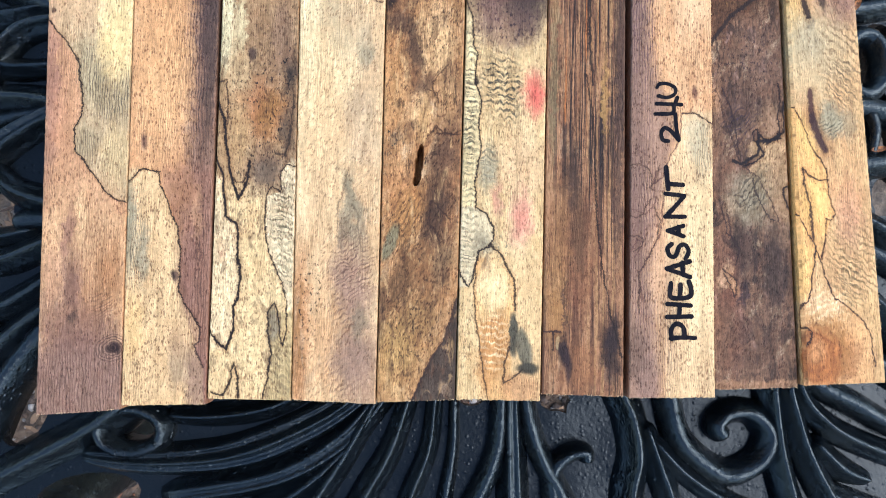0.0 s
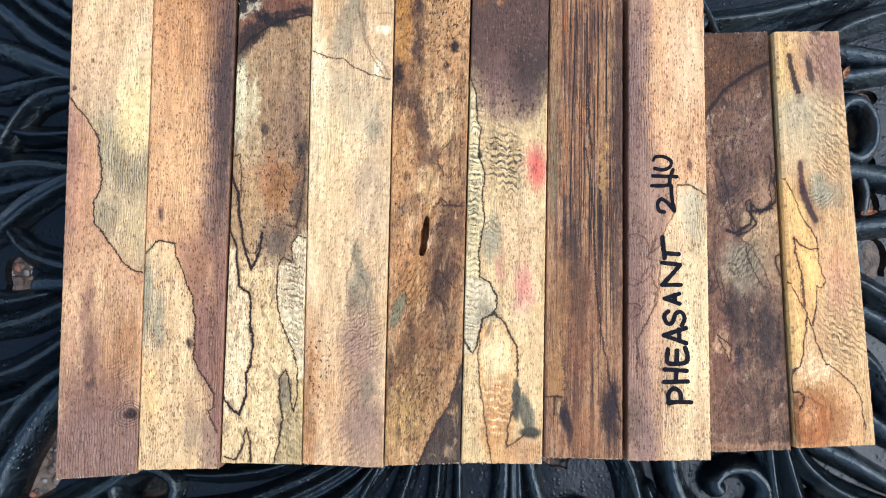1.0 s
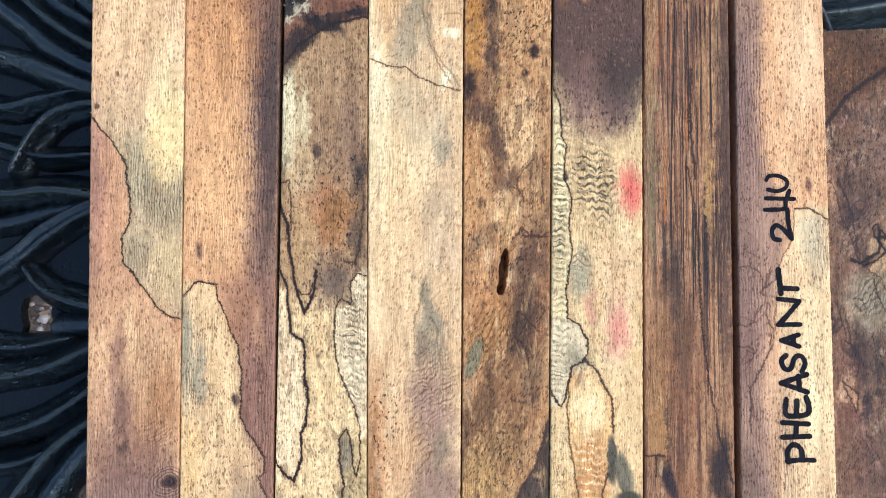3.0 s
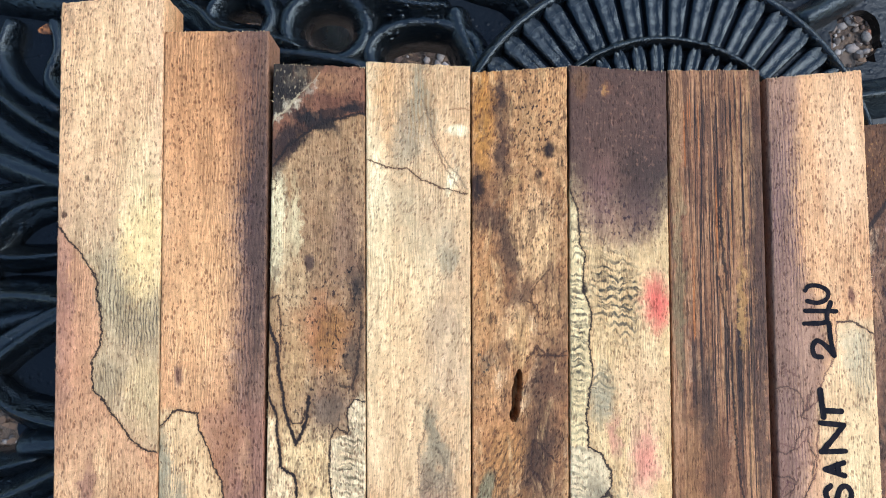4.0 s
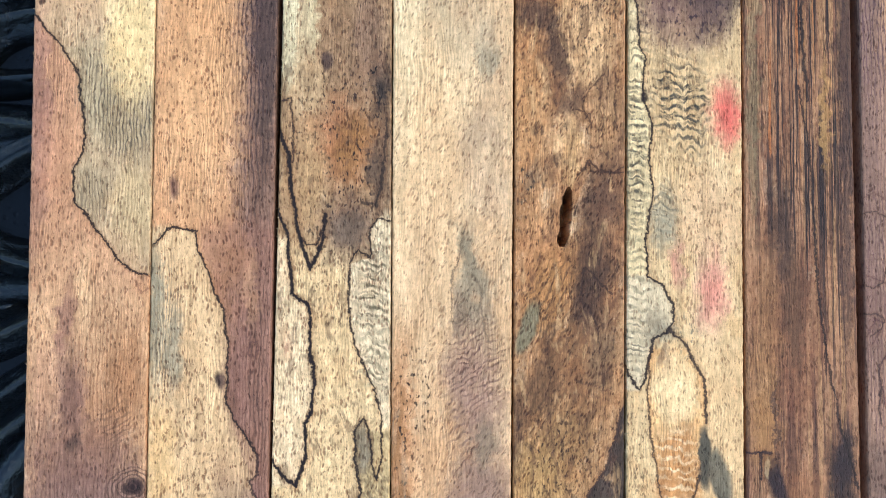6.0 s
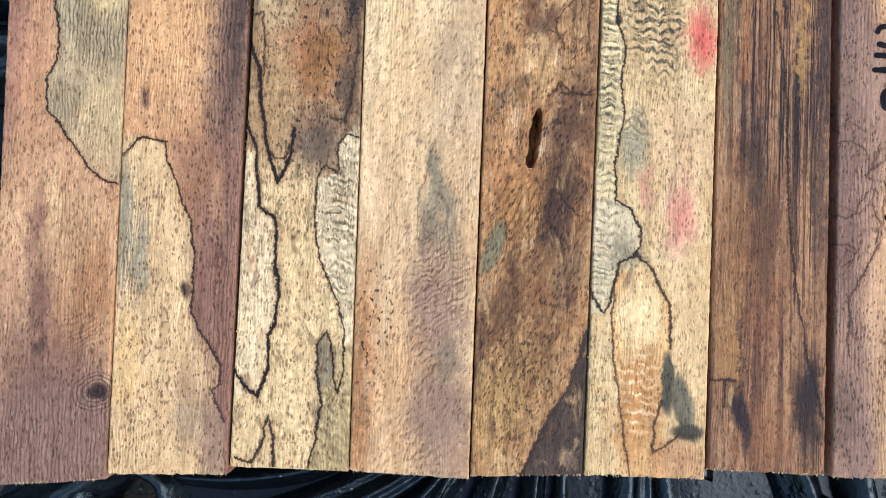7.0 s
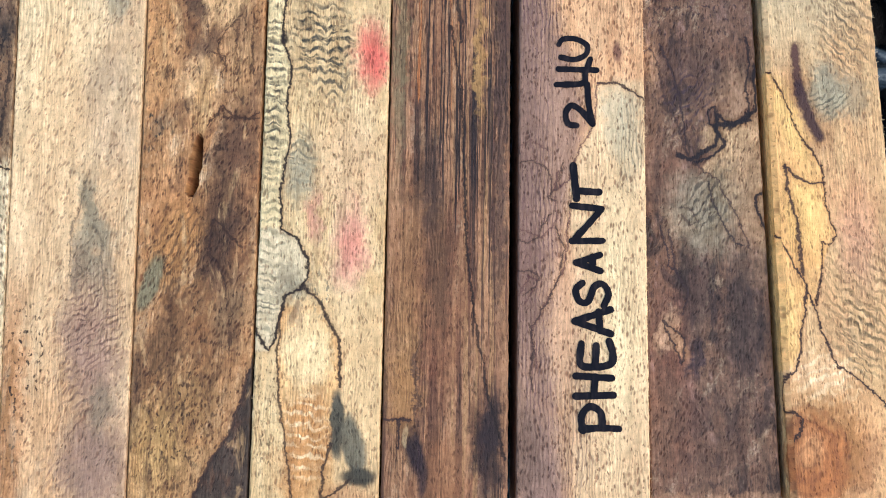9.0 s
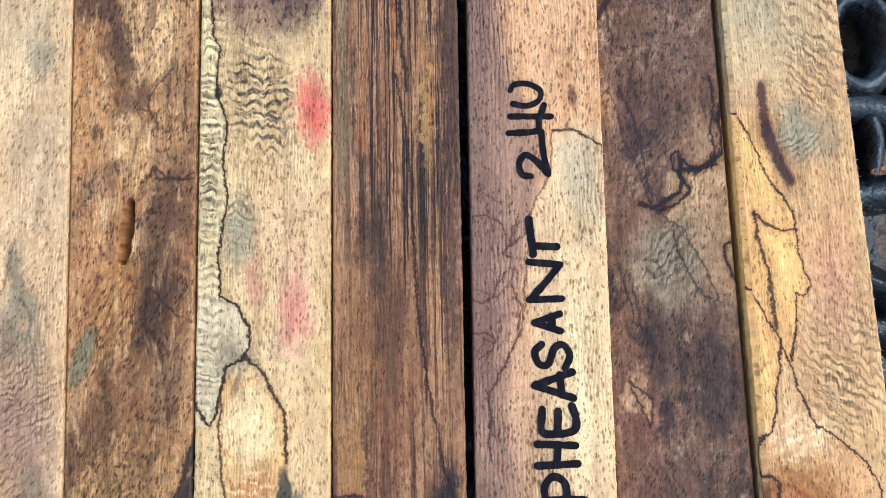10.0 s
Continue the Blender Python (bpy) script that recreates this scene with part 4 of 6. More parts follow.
        ("ripple", 9.0, 15.1, 4.0, 9.0, 10, 1.7, "e9c690", 0.8),
        ("mark", 14.1, 16.7, 1.2, 5.6, 3, 0.2, "4d4635", 0.95),
        ("mark", 16.9, 13.1, 1.8, 5.0, 12, 0.25, "70664e", 0.9),
        ("mark", 17.6, 8.3, 3.0, 1.4, 0, 0.35, "3c372a", 0.85),
        ("speckle", 10.3, 115.3, 12, 16, "86604a", 0.55),
        ("speckle", 10.3, 98.3, 11, 9, "3a2826", 0.9),
        ("blob", 6.3, 100.3, 3, 7, 0, 0.9, "6a4a40", 0.6),
        ("blob", 14.3, 97.3, 3, 6, 0, 0.9, "4a3532", 0.6),
        ("blob", 18.1, 77.9, 2.0, 4.6, 0, 0.7, "d0483e", 0.7),
        ("blob", 15.8, 45.8, 1.8, 4.5, 0, 0.9, "dc7c66", 0.5),
    ], pores=0.55, grain=0.7, mottle=0.6, patches=0.4),
    7: wood("striped_wood_g", 7, ("9c6f49", "84573a"), [
        ("streaks", -2, 23, 0.55, 0.50, "a87850", 0.7),
        ("streaks", -2, 23, 1.0, 0.52, "5a3a28", 0.85),
        ("streaks", 11, 19, 0.9, 0.52, "a87c4e", 0.7),
        ("streaks", 5, 19, 1.7, 0.51, "241a18", 0.95, 48, 130),
        ("streaks", 2, 23, 1.9, 0.57, "2e221b", 0.75),
        ("streaks", 3, 14, 0.9, 0.58, "b4682f", 0.75, 62, 130),
        ("blob", 1.8, 84, 1.2, 26, 0, 0.5, "7b6d4a", 0.6),
        ("blob", 1.2, 112, 1.4, 16, 0, 0.5, "a07448", 0.5),
        ("blob", 20, 95, 2.2, 34, 0, 0.6, "332420", 0.75),
        ("blob", 6.8, 54, 2.0, 12, 0, 0.7, "3b2a20", 0.7),
        ("blob", 9, 34, 5, 14, 0, 0.6, "74442a", 0.6),
        ("blob", 3, 25, 3, 10, 0, 0.6, "a07647", 0.6),
        ("blob", 17.5, 11, 2.8, 8, 8, 0.5, "2a1b18", 0.85),
        ("blob", 10, 6, 4, 7, 0, 0.6, "8c5a35", 0.6),
        ("mark", 5.2, 11.5, 1.6, 4.8, 14, 0.35, "21151a", 0.95),
        ("mark", 6.8, 6.5, 0.9, 3.8, 0, 0.5, "2b1c1c", 0.85),
        ("mark", 3.9, 13.3, 0.45, 1.9, 0, 0.25, "a58a62", 0.95),
        ("line", [(-0.2, 15.9), (3.0, 16.1), (4.6, 15.8)], 0.28, "33201c", 0.9),
        ("line", [(2.9, 16.0), (2.8, 11.5)], 0.26, "2a1a18", 0.9),
        ("line", [(10.4, 82.7), (12.5, 71.6), (13.6, 47.9), (14.5, 37.0), (17.5, 20.7), (20.6, 10.0)], 0.24, "20140f", 0.85),
        ("line", [(11.6, 106), (11.4, 92), (12.2, 80)], 0.35, "1d1513", 0.85),
        ("line", [(14.0, 45.0), (15.0, 30.0)], 0.16, "2b1b14", 0.8),
        ("blob", 7.6, 55.0, 1.4, 7.9, 0, 0.6, "453023", 0.75),
        ("blob", 3.6, 38.7, 2.6, 14.0, 0, 0.6, "8e6238", 0.6),
        ("blob", 9.3, 40.7, 2.3, 10.5, 0, 0.6, "573c26", 0.7),
        ("blob", 3.6, 20.0, 2.6, 6.0, 0, 0.6, "a8743f", 0.6),
        ("blob", 18.4, 15.7, 1.8, 6.0, -8, 0.5, "2b1e1e", 0.85),
        ("blob", 5.7, 20.9, 0.4, 9.6, 0, 0.5, "453026", 0.7),
        ("blob", 15.5, 77.6, 0.8, 10.0, 0, 0.5, "c4914f", 0.5),
        ("blob", 19.3, 58.1, 1.2, 26.0, 0, 0.5, "493328", 0.7),
    ], pores=0.5, grain=1.3, mottle=0.7, patches=0.4),
    8: wood("spalted_wood_h", 8, ("dca874", "d59c68"), [
        ("left", [(7.5, 130), (6.8, 126.6), (5.0, 97.4), (6.7, 82.6), (10.5, 74), (11.0, 65.9), (8.0, 48.6), (5.7, 33.0), (7.3, 9.6), (7.8, -2)], 2.0, 2.0, "94705a", 0.85),
        ("blob", 1.0, 95, 2.2, 22, 0, 0.6, "674d44", 0.55),
        ("blob", 1.2, 55, 2.2, 22, 0, 0.6, "6b4f42", 0.6),
        ("blob", 16, 110, 5, 16, 0, 0.6, "e4b887", 0.7),
        ("right", [(13.0, 73.4), (12.4, 66.8), (10.3, 62.0), (8.2, 56.5), (9, 45), (9, 20), (9, -2)], 0.8, 0.8, "dfb984", 0.75),
        ("blob", 18.5, 64, 2.2, 8, 0, 0.5, "b0a07b", 0.6),
        ("blob", 17, 40, 4, 20, 0, 0.6, "e6c189", 0.6),
        ("blob", 4.5, 4, 3, 8, 0, 0.6, "8d6c5a", 0.7),
        ("blob", 9, 20, 3, 12, 0, 0.6, "b8916a", 0.5),
        ("ripple", 3, 95, 4.5, 36, 90, 0.7, "54393a", 0.85),
        ("ripple", 3, 40, 4.5, 36, 90, 0.7, "5a3e3a", 0.8),
        ("ripple", 9, 14, 4, 16, 90, 0.6, "85664c", 0.8),
        ("ripple", 18.5, 64, 2.5, 9, 90, 0.6, "807558", 0.7),
        ("mark", 16.4, 78.6, 0.75, 1.9, 6, 0.5, "6b4032", 0.85),
        ("line", [(13.1, 73.4), (16.5, 73.3), (18.2, 72.2), (20.8, 70.2)], 0.22, "33201a", 0.9),
        ("line", [(13.1, 73.4), (12.6, 66.8), (10.3, 62.0), (8.0, 56.5), (5.7, 55.1), (6.8, 58.2)], 0.14, "573430", 0.75),
        ("line", [(8.7, 54.2), (7.6, 42.3), (4.9, 37.0), (2.3, 31.5), (3.1, 25.2)], 0.14, "573430", 0.7),
        ("line", [(0.3, 48.8), (4.1, 47.1), (6.5, 50.3), (6.0, 54.0)], 0.13, "573430", 0.65),
        ("line", [(0.0, 37.8), (1.9, 40.9), (3.4, 40.1), (1.2, 36.2)], 0.13, "573430", 0.65),
        ("line", [(0.2, 62.5), (2.0, 64.0), (4.5, 62.0)], 0.12, "573430", 0.5),
        ("blob", 2.0, 72.6, 3.0, 13.0, 0, 0.6, "947059", 0.5),
        ("blob", 1.2, 41.6, 2.6, 10.5, 0, 0.6, "7d5a48", 0.6),
        ("blob", 1.8, 11.6, 2.3, 7.0, 0, 0.6, "6e5342", 0.75),
        ("blob", 15.7, 67.1, 2.0, 6.0, 0, 0.5, "bead85", 0.6),
        ("blob", 7.6, 33.9, 3.0, 10.0, 0, 0.6, "cf9f74", 0.6),
        ("blob", 15.8, 33.6, 2.6, 17.5, 0, 0.6, "eecb92", 0.6),
        ("speckle", 13.0, 26.2, 4.4, 17.5, "8a6a44", 0.6),
        ("line", [(-0.3, 60.0), (2.1, 60.4), (4.4, 59.3), (5.6, 57.3), (5.1, 53.9), (6.3, 53.4)], 0.14, "3f2c23", 0.75),
        ("line", [(5.3, 51.1), (4.0, 49.2), (3.5, 47.3), (1.7, 46.4), (0.1, 46.9)], 0.15, "3f2c23", 0.75),
        ("line", [(6.3, 49.1), (7.4, 45.2), (6.7, 40.5), (4.5, 35.8), (2.2, 32.1), (2.7, 28.3), (1.8, 24.6), (2.7, 21.8)], 0.16, "3f2c23", 0.8),
        ("line", [(-0.1, 41.9), (2.2, 41.8), (3.5, 40.6), (3.1, 39.2), (0.8, 37.8)], 0.15, "3f2c23", 0.75),
        ("line", [(7.7, 59.6), (6.3, 55.8), (4.9, 54.4)], 0.16, "3f2c23", 0.7),
    ], pores=0.75, grain=0.8, mottle=0.5, patches=0.4),
    9: wood("dark_wood_i", 9, ("7d5c42", "6d4c35"), [
        ("cloud", "33241c", 0.30, 0.14, 0.50, 0.62, 0.85),
        ("cloud", "281b15", 0.7, 0.35, 0.58, 0.66, 0.7),
        ("cloud", "8d6a58", 0.40, 0.16, 0.58, 0.68, 0.6),
        ("blob", 8, 108, 14, 9, 0, 0.4, "50331d", 0.9),
        ("left", [(0.2, 89), (0.8, 90.5), (6.9, 97.8), (12.9, 101.8), (22.5, 106.5)], 0.5, 0.5, "5c3c24", 0.8),
        ("blob", 16, 86, 8, 10, 0, 0.6, "775844", 0.5),
        ("right", [(22, 73), (20.6, 72), (20.2, 66.9), (18.1, 64.8), (15.1, 64.0), (14.9, 61.2), (12.3, 58.8), (10.5, 57), (13.3, 54.0), (16.5, 47.7), (20.0, 42.6)], 0.4, 1.2, "bd9465", 0.85),
        ("blob", 16.8, 69, 3.5, 4.5, 0, 0.5, "a27c59", 0.75),
        ("blob", 13.5, 51, 4.5, 7, -30, 0.5, "8f7a58", 0.85),
        ("blob", 18, 44, 4, 6, 0, 0.6, "8a6c50", 0.6),
        ("blob", 2.3, 76, 1.4, 3.5, 15, 0.4, "b3855c", 0.85),
        ("blob", 6, 48, 2, 2.4, 30, 0.4, "a5805c", 0.7),
        ("blob", 4, 20, 4, 16, 0, 0.6, "7c4f3a", 0.6),
        ("blob", 9, 36, 3, 8, 0, 0.6, "3f2d27", 0.7),
        ("blob", 16.5, 30, 4, 10, 0, 0.6, "413029", 0.65),
        ("blob", 12, 12, 8, 10, 0, 0.6, "5e4232", 0.5),
        ("blob", 10, 0.5, 16, 1.6, 0, 0.4, "9d7350", 0.7),
        ("mark", 5.0, 27.6, 1.2, 3.2, 28, 0.3, "b1835a", 0.9),
        ("ripple", 14, 51, 5, 8, -50, 1.7, "43372a", 0.8),
        ("ripple", 8, 68, 7, 10, -40, 1.9, "3f2a28", 0.6),
        ("speckle", 8, 107, 12, 10, "1f140e", 0.9),
        ("speckle", 10, 84, 12, 12, "2e1e20", 0.8),
        ("line", [(0.0, 89.5), (0.8, 90.5), (6.9, 97.8), (12.9, 101.8), (22.1, 105.9)], 0.65, "201512", 0.9),
        ("line", [(20.8, 74.6), (20.4, 66.9), (18.1, 64.5), (15.1, 64.6)], 0.35, "1c1214", 0.95),
        ("line", [(19.4, 65.0), (18.1, 64.5), (15.6, 64.4)], 0.42, "1a1113", 0.95),
        ("line", [(15.1, 64.6), (13.8, 66.3), (13.6, 63.4), (14.9, 61.2), (12.3, 58.8), (9.2, 58.0)], 0.28, "1c1214", 0.95),
        ("mark", 14.2, 61.5, 0.9, 1.4, 0, 0.5, "1a1113", 0.95),
        ("speckle", 13.5, 61.5, 3.2, 3.6, "160e0e", 1.0),
        ("mark", 16.2, 60.2, 0.4, 0.5, 0, 0.4, "3a241c", 0.9),
        ("line", [(21.8, 52.6), (19.7, 51.8), (19.6, 49.0), (20.3, 46.8), (22.4, 45.0)], 0.3, "1c1214", 0.95),
        ("line", [(2.9, 31.0), (6.6, 28.0), (6.0, 23.8), (2.9, 31.0)], 0.22, "291a18", 0.85),
        ("line", [(4.6, 46.4), (5.3, 39.7), (7.2, 36.3), (6.3, 32.1)], 0.2, "33211f", 0.75),
        ("line", [(9.2, 58.0), (13.3, 54.5), (16.5, 47.7), (18.2, 42.6)], 0.16, "3a2822", 0.75),
        ("line", [(0.5, 76.0), (2.0, 78.5), (3.4, 76.0), (4.5, 70.0), (7.0, 63.0), (8.5, 58.5)], 0.16, "3a2822", 0.7),
        ("blob", 3.9, 56.7, 4.0, 6.0, 0, 0.6, "7b5740", 0.6),
        ("blob", 1.5, 74.3, 0.7, 2.6, 20, 0.4, "a87c54", 0.7),
        ("blob", 9.5, 74.0, 6.0, 6.0, 0, 0.6, "5c4234", 0.6),
        ("blob", 14.8, 62.0, 4.0, 3.0, 0, 0.4, "c09a6a", 0.75),
        ("blob", 18.3, 53.2, 3.0, 8.0, 0, 0.5, "a8825a", 0.6),
        ("blob", 9.4, 48.8, 4.4, 7.0, 20, 0.5, "8f7e61", 0.75),
        ("ripple", 10.4, 50.6, 3.9, 6.1, -50, 1.2, "3f3629", 0.9),
        ("blob", 8.3, 70.1, 2.0, 1.4, 0, 0.6, "3a2a21", 0.7),
        ("ripple", 9.3, 69.1, 6.0, 6.0, -35, 1.2, "33242a", 0.75),
        ("blob", 16.1, 31.4, 2.6, 7.9, 0, 0.6, "3c2c23", 0.75),
        ("blob", 6.6, 39.3, 1.2, 5.2, 0, 0.6, "33261e", 0.7),
        ("blob", 3.4, 29.1, 1.6, 3.6, -24, 0.35, "b08660", 0.85),
        ("blob", 2.5, 15.1, 3.1, 7.9, 0, 0.6, "65462e", 0.6),
        ("blob", 8.4, 24.2, 1.0, 3.5, 0, 0.6, "2c2024", 0.8),
        ("line", [(6.4, 59.5), (8.3, 58.4), (10.8, 59.8), (12.8, 60.7), (13.9, 62.6), (13.2, 64.5)], 0.5, "171012", 0.95),
        ("line", [(12.3, 67.0), (13.4, 67.5), (13.6, 64.5), (12.2, 64.6), (12.3, 67.0)], 0.24, "171012", 0.9),
        ("line", [(13.6, 64.5), (15.9, 63.9), (17.7, 64.6), (19.2, 66.2)], 0.5, "171012", 0.95),
        ("line", [(19.6, 79.5), (19.7, 74.5), (18.9, 70.6), (19.2, 66.2)], 0.24, "1c1214", 0.9),
        ("line", [(3.7, 79.2), (5.5, 75.1), (7.3, 69.2), (7.6, 63.3), (8.4, 59.4)], 0.2, "2a1c1e", 0.8),
        ("line", [(11.6, 54.4), (12.3, 50.6), (14.1, 46.7), (15.8, 43.7), (16.9, 43.2)], 0.18, "2f2420", 0.8),
        ("line", [(6.6, 50.3), (8.5, 49.8), (9.3, 47.8), (8.2, 47.4), (6.7, 48.9)], 0.16, "4a382c", 0.7),
        ("line", [(3.1, 47.1), (4.2, 43.2), (4.3, 40.4), (5.7, 38.9)], 0.2, "2a1c1e", 0.8),
        ("blob", 8.0, 105.5, 11, 6, -20, 0.4, "5a3a22", 0.7),
        ("speckle", 6.0, 106.5, 11, 7, "9a6c3a", 0.8),
        ("speckle", 13.0, 109.5, 9, 5, "150e0a", 0.9),
    ], pores=0.7, grain=0.7, mottle=1.2, lean=20, patches=0.8),
    10: wood("spalted_wood_j", 10, ("d9ab71", "cf9d66"), [
        ("blob", 15, 104, 7, 11, 0, 0.45, "9c7158", 0.8),
        ("blob", 2.5, 98, 2.8, 14, 0, 0.5, "e2b46c", 0.8),
        ("blob", 8, 88, 10, 9, 0, 0.6, "c6ac7d", 0.8),
        ("blob", 5.6, 88, 4.5, 7, 0, 0.6, "b3a07a", 0.7),
        ("blob", 7, 94, 1.0, 2.0, 0, 0.6, "7d7056", 0.6),
        ("blob", 11.5, 69, 3.0, 4.5, 20, 0.5, "958868", 0.8),
        ("blob", 16, 67, 2.5, 4, 0, 0.6, "8b7f60", 0.6),
        ("left", Z10A[:12], 0.3, 0.6, "e8ab60", 0.75),
        ("left", [(9.4, 52.7), (9.3, 49.2), (10.1, 46.3), (10.6, 43.5), (9.4, 42.2), (7.7, 38.2), (6.2, 32.3)], 0.3, 0.4, "e6ab62", 0.7),
        ("left", [(4.5, 36.0), (4.0, 29.8), (2.8, 23.6), (1.9, 21.4)], 0.3, 0.5, "e8ae64", 0.8),
        ("blob", 14.5, 47, 3.5, 7, 0, 0.6, "d08d5c", 0.6),
        ("ripple", 15, 32, 9, 16, 35, 1.5, "7d5f38", 0.85),
        ("ripple", 16, 84, 8, 16, 40, 1.9, "7f6140", 0.9),
        ("ripple", 15, 104, 7, 10, 60, 1.8, "5f4032", 0.8),
        ("ripple", 10.5, 69, 4, 5, 15, 1.4, "655c46", 0.6),
        ("right", [(2.0, 22.5), (0.4, 20.7), (-0.5, 18.2), (-0.5, -2)][::-1], 0.3, 0.3, "d49a5f", 0.6),
        ("ripple", 7, 19, 7, 5, -15, 2.4, "edc68c", 0.7),
        ("blob", 7.5, 8.0, 6.0, 7.0, 0, 0.45, "c27a3c", 0.85),
        ("blob", 6.0, 9.0, 2.6, 3.0, 0, 0.6, "d9945a", 0.7),
        ("blob", 12.5, 5, 2, 6, -20, 0.6, "8d5830", 0.6),
        ("right", [(9.3, 23), (12.8, 19.5), (16.5, 15.9), (18.0, 12.4), (18.6, -2)], 0.5, 0.5, "d3a66c", 0.8),
        ("mark", 1.2, 12.2, 1.5, 1.9, 0, 0.4, "4a2b1e", 0.9),
        ("mark", 1.6, 13.2, 0.6, 0.5, 30, 0.4, "c98d55", 0.8),
        ("mark", 0.6, 5.5, 1.1, 4.5, 0, 0.4, "55331f", 0.8),
        ("line", [(5.7, 76.0), (5.9, 68.5)], 1.0, "4d2c25", 0.95),
        ("line", [(5.9, 69.5), (7.3, 64.5), (9.0, 60.6)], 1.15, "3b2220", 0.95),
        ("line", [(4.4, 105.8), (4.5, 104.0), (5.3, 100.1), (6.3, 95.9)], 0.95, "2b1a15", 0.95),
        ("line", [(3.0, 110.8), (3.9, 111.6), (4.2, 109.6), (3.4, 108.4), (2.9, 109.6), (3.0, 110.8)], 0.15, "7b4e30", 0.7),
        ("mark", 13.5, 112.5, 1.6, 1.2, 0, 0.5, "4c382f", 0.8),
        ("line", Z10A, 0.17, "3a2216", 0.95),
        ("line", [(2.4, 55.6), (2.7, 51.9), (4.1, 47.2), (4.3, 41.4), (4.5, 37.3)], 0.32, "2e1a18", 0.9),
        ("line", [(2.4, 55.6), (4.1, 54.0), (6.5, 52.8), (9.2, 52.7)], 0.28, "2e1a18", 0.9),
        ("line", Z10C, 0.18, "33201a", 0.95),
        ("line", Z10D, 0.2, "33201a", 0.95),
        ("line", [(-0.7, 14.8), (1.5, 14.4), (3.0, 13.6), (2.0, 11.0), (0.6, 10.0)], 0.25, "22140f", 0.9),
        ("blob", 5.3, 79.5, 6.0, 7.0, 0, 0.5, "cfae7c", 0.7),
        ("blob", 10.7, 67.5, 3.5, 3.5, 0, 0.5, "a99a76", 0.7),
        ("ripple", 14.7, 77.2, 5.3, 7.9, 38, 1.2, "6d5a40", 0.9),
        ("ripple", 11.6, 66.5, 4.4, 3.5, -30, 1.0, "534c3a", 0.8),
        ("blob", 4.1, 62.9, 2.0, 7.0, 16, 0.4, "eebc6c", 0.8),
        ("blob", 5.5, 47.4, 3.0, 6.0, 0, 0.4, "efbb6a", 0.7),
        ("blob", 1.4, 30.5, 1.2, 6.1, 0, 0.4, "efba6c", 0.8),
        ("blob", 14.6, 42.3, 3.4, 7.0, 0, 0.6, "d29a70", 0.6),
        ("ripple", 13.2, 26.3, 4.4, 8.7, 38, 1.25, "6a5436", 0.9),
        ("blob", 6.0, 21.0, 5.0, 3.0, 0, 0.4, "e3b27c", 0.7),
        ("blob", 6.1, 9.0, 5.6, 8.0, 0, 0.4, "a3713c", 0.85),
        ("blob", 4.4, 6.8, 5.6, 7.6, 0, 0.3, "a8622e", 0.9),
        ("blob", 3.6, 8.8, 2.4, 3.4, 0, 0.6, "c98a52", 0.8),
        ("rings", 3.2, 7.3, 7.5, 9.5, 1.7, "7d4522", 0.35),
        ("ripple", 6.5, 21.0, 6.0, 4.0, -20, 1.6, "f0cd98", 0.7),
        ("mark", 10.6, 101.7, 1.1, 4.2, 10, 0.35, "3a2a20", 0.9),
        ("blob", 18.9, 103.9, 4, 9, 0, 0.6, "8a6250", 0.6),
    ], pores=0.5, grain=0.7, mottle=0.6, patches=0.4),
}

# ---- black cast metal, gravel, ink ----
n = Nodes("black_cast_metal")
o = n.coords("Object")
peel, _c = n.noise(o, 1100.0, 3, 0.6)
grit, _c = n.noise(o, 3200.0, 2, 0.6)
lumps, _c = n.noise(o, 240.0, 4, 0.6)
wet, _c = n.noise(o, 45.0, 3, 0.6)
drops, _c = n.voronoi(o, 420.0)
patch = n.step(n.noise(n.vm("ADD", o, (3, 1, 2)), 60.0, 2)[0], 0.50, 0.64)
bead = n.m("MULTIPLY", n.step(drops, 0.36, 0.08), patch)
dry = n.step(wet, 0.62, 0.40)
n.put(n.bsdf, "Base Color", n.mix(n.step(lumps, 0.4, 0.75), (0.0028, 0.0042, 0.0056, 1), (0.0055, 0.0080, 0.0105, 1)))
n.put(n.bsdf, "Roughness", n.m("ADD", 0.09, n.m("MULTIPLY", dry, 0.20)))
n.put(n.bsdf, "Specular IOR Level", 0.62)
n.put(n.bsdf, "Specular Tint", (0.78, 0.95, 1.0, 1.0))
h = n.m("ADD", n.m("ADD", n.m("MULTIPLY", n.m("MULTIPLY", peel, dry), 0.22), n.m("MULTIPLY", grit, 0.12)), n.m("ADD", n.m("MULTIPLY", lumps, 0.9), n.m("MULTIPLY", bead, 0.45)))
n.put(n.bsdf, "Normal", n.bump(h, 0.0010, 0.9))
IRON = n.mat

n = Nodes("black_cast_metal_pebbled")
o = n.coords("Object")
cells, _c = n.noise(o, 900.0, 3, 0.55)
flow, _c = n.noise(o, 110.0, 3, 0.6)
drops, _c = n.voronoi(o, 500.0)
bead = n.step(drops, 0.34, 0.06)
n.put(n.bsdf, "Base Color", (0.0040, 0.0058, 0.0072, 1))
n.put(n.bsdf, "Specular IOR Level", 0.30)
n.put(n.bsdf, "Specular Tint", (0.80, 0.92, 1.0, 1.0))
n.put(n.bsdf, "Roughness", n.m("ADD", 0.16, n.m("MULTIPLY", flow, 0.25)))
n.put(n.bsdf, "Normal", n.bump(n.m("ADD", n.m("ADD", n.m("MULTIPLY", cells, 0.30), n.m("MULTIPLY", bead, 0.25)), flow), 0.0005, 0.8))
PEBBLED = n.mat

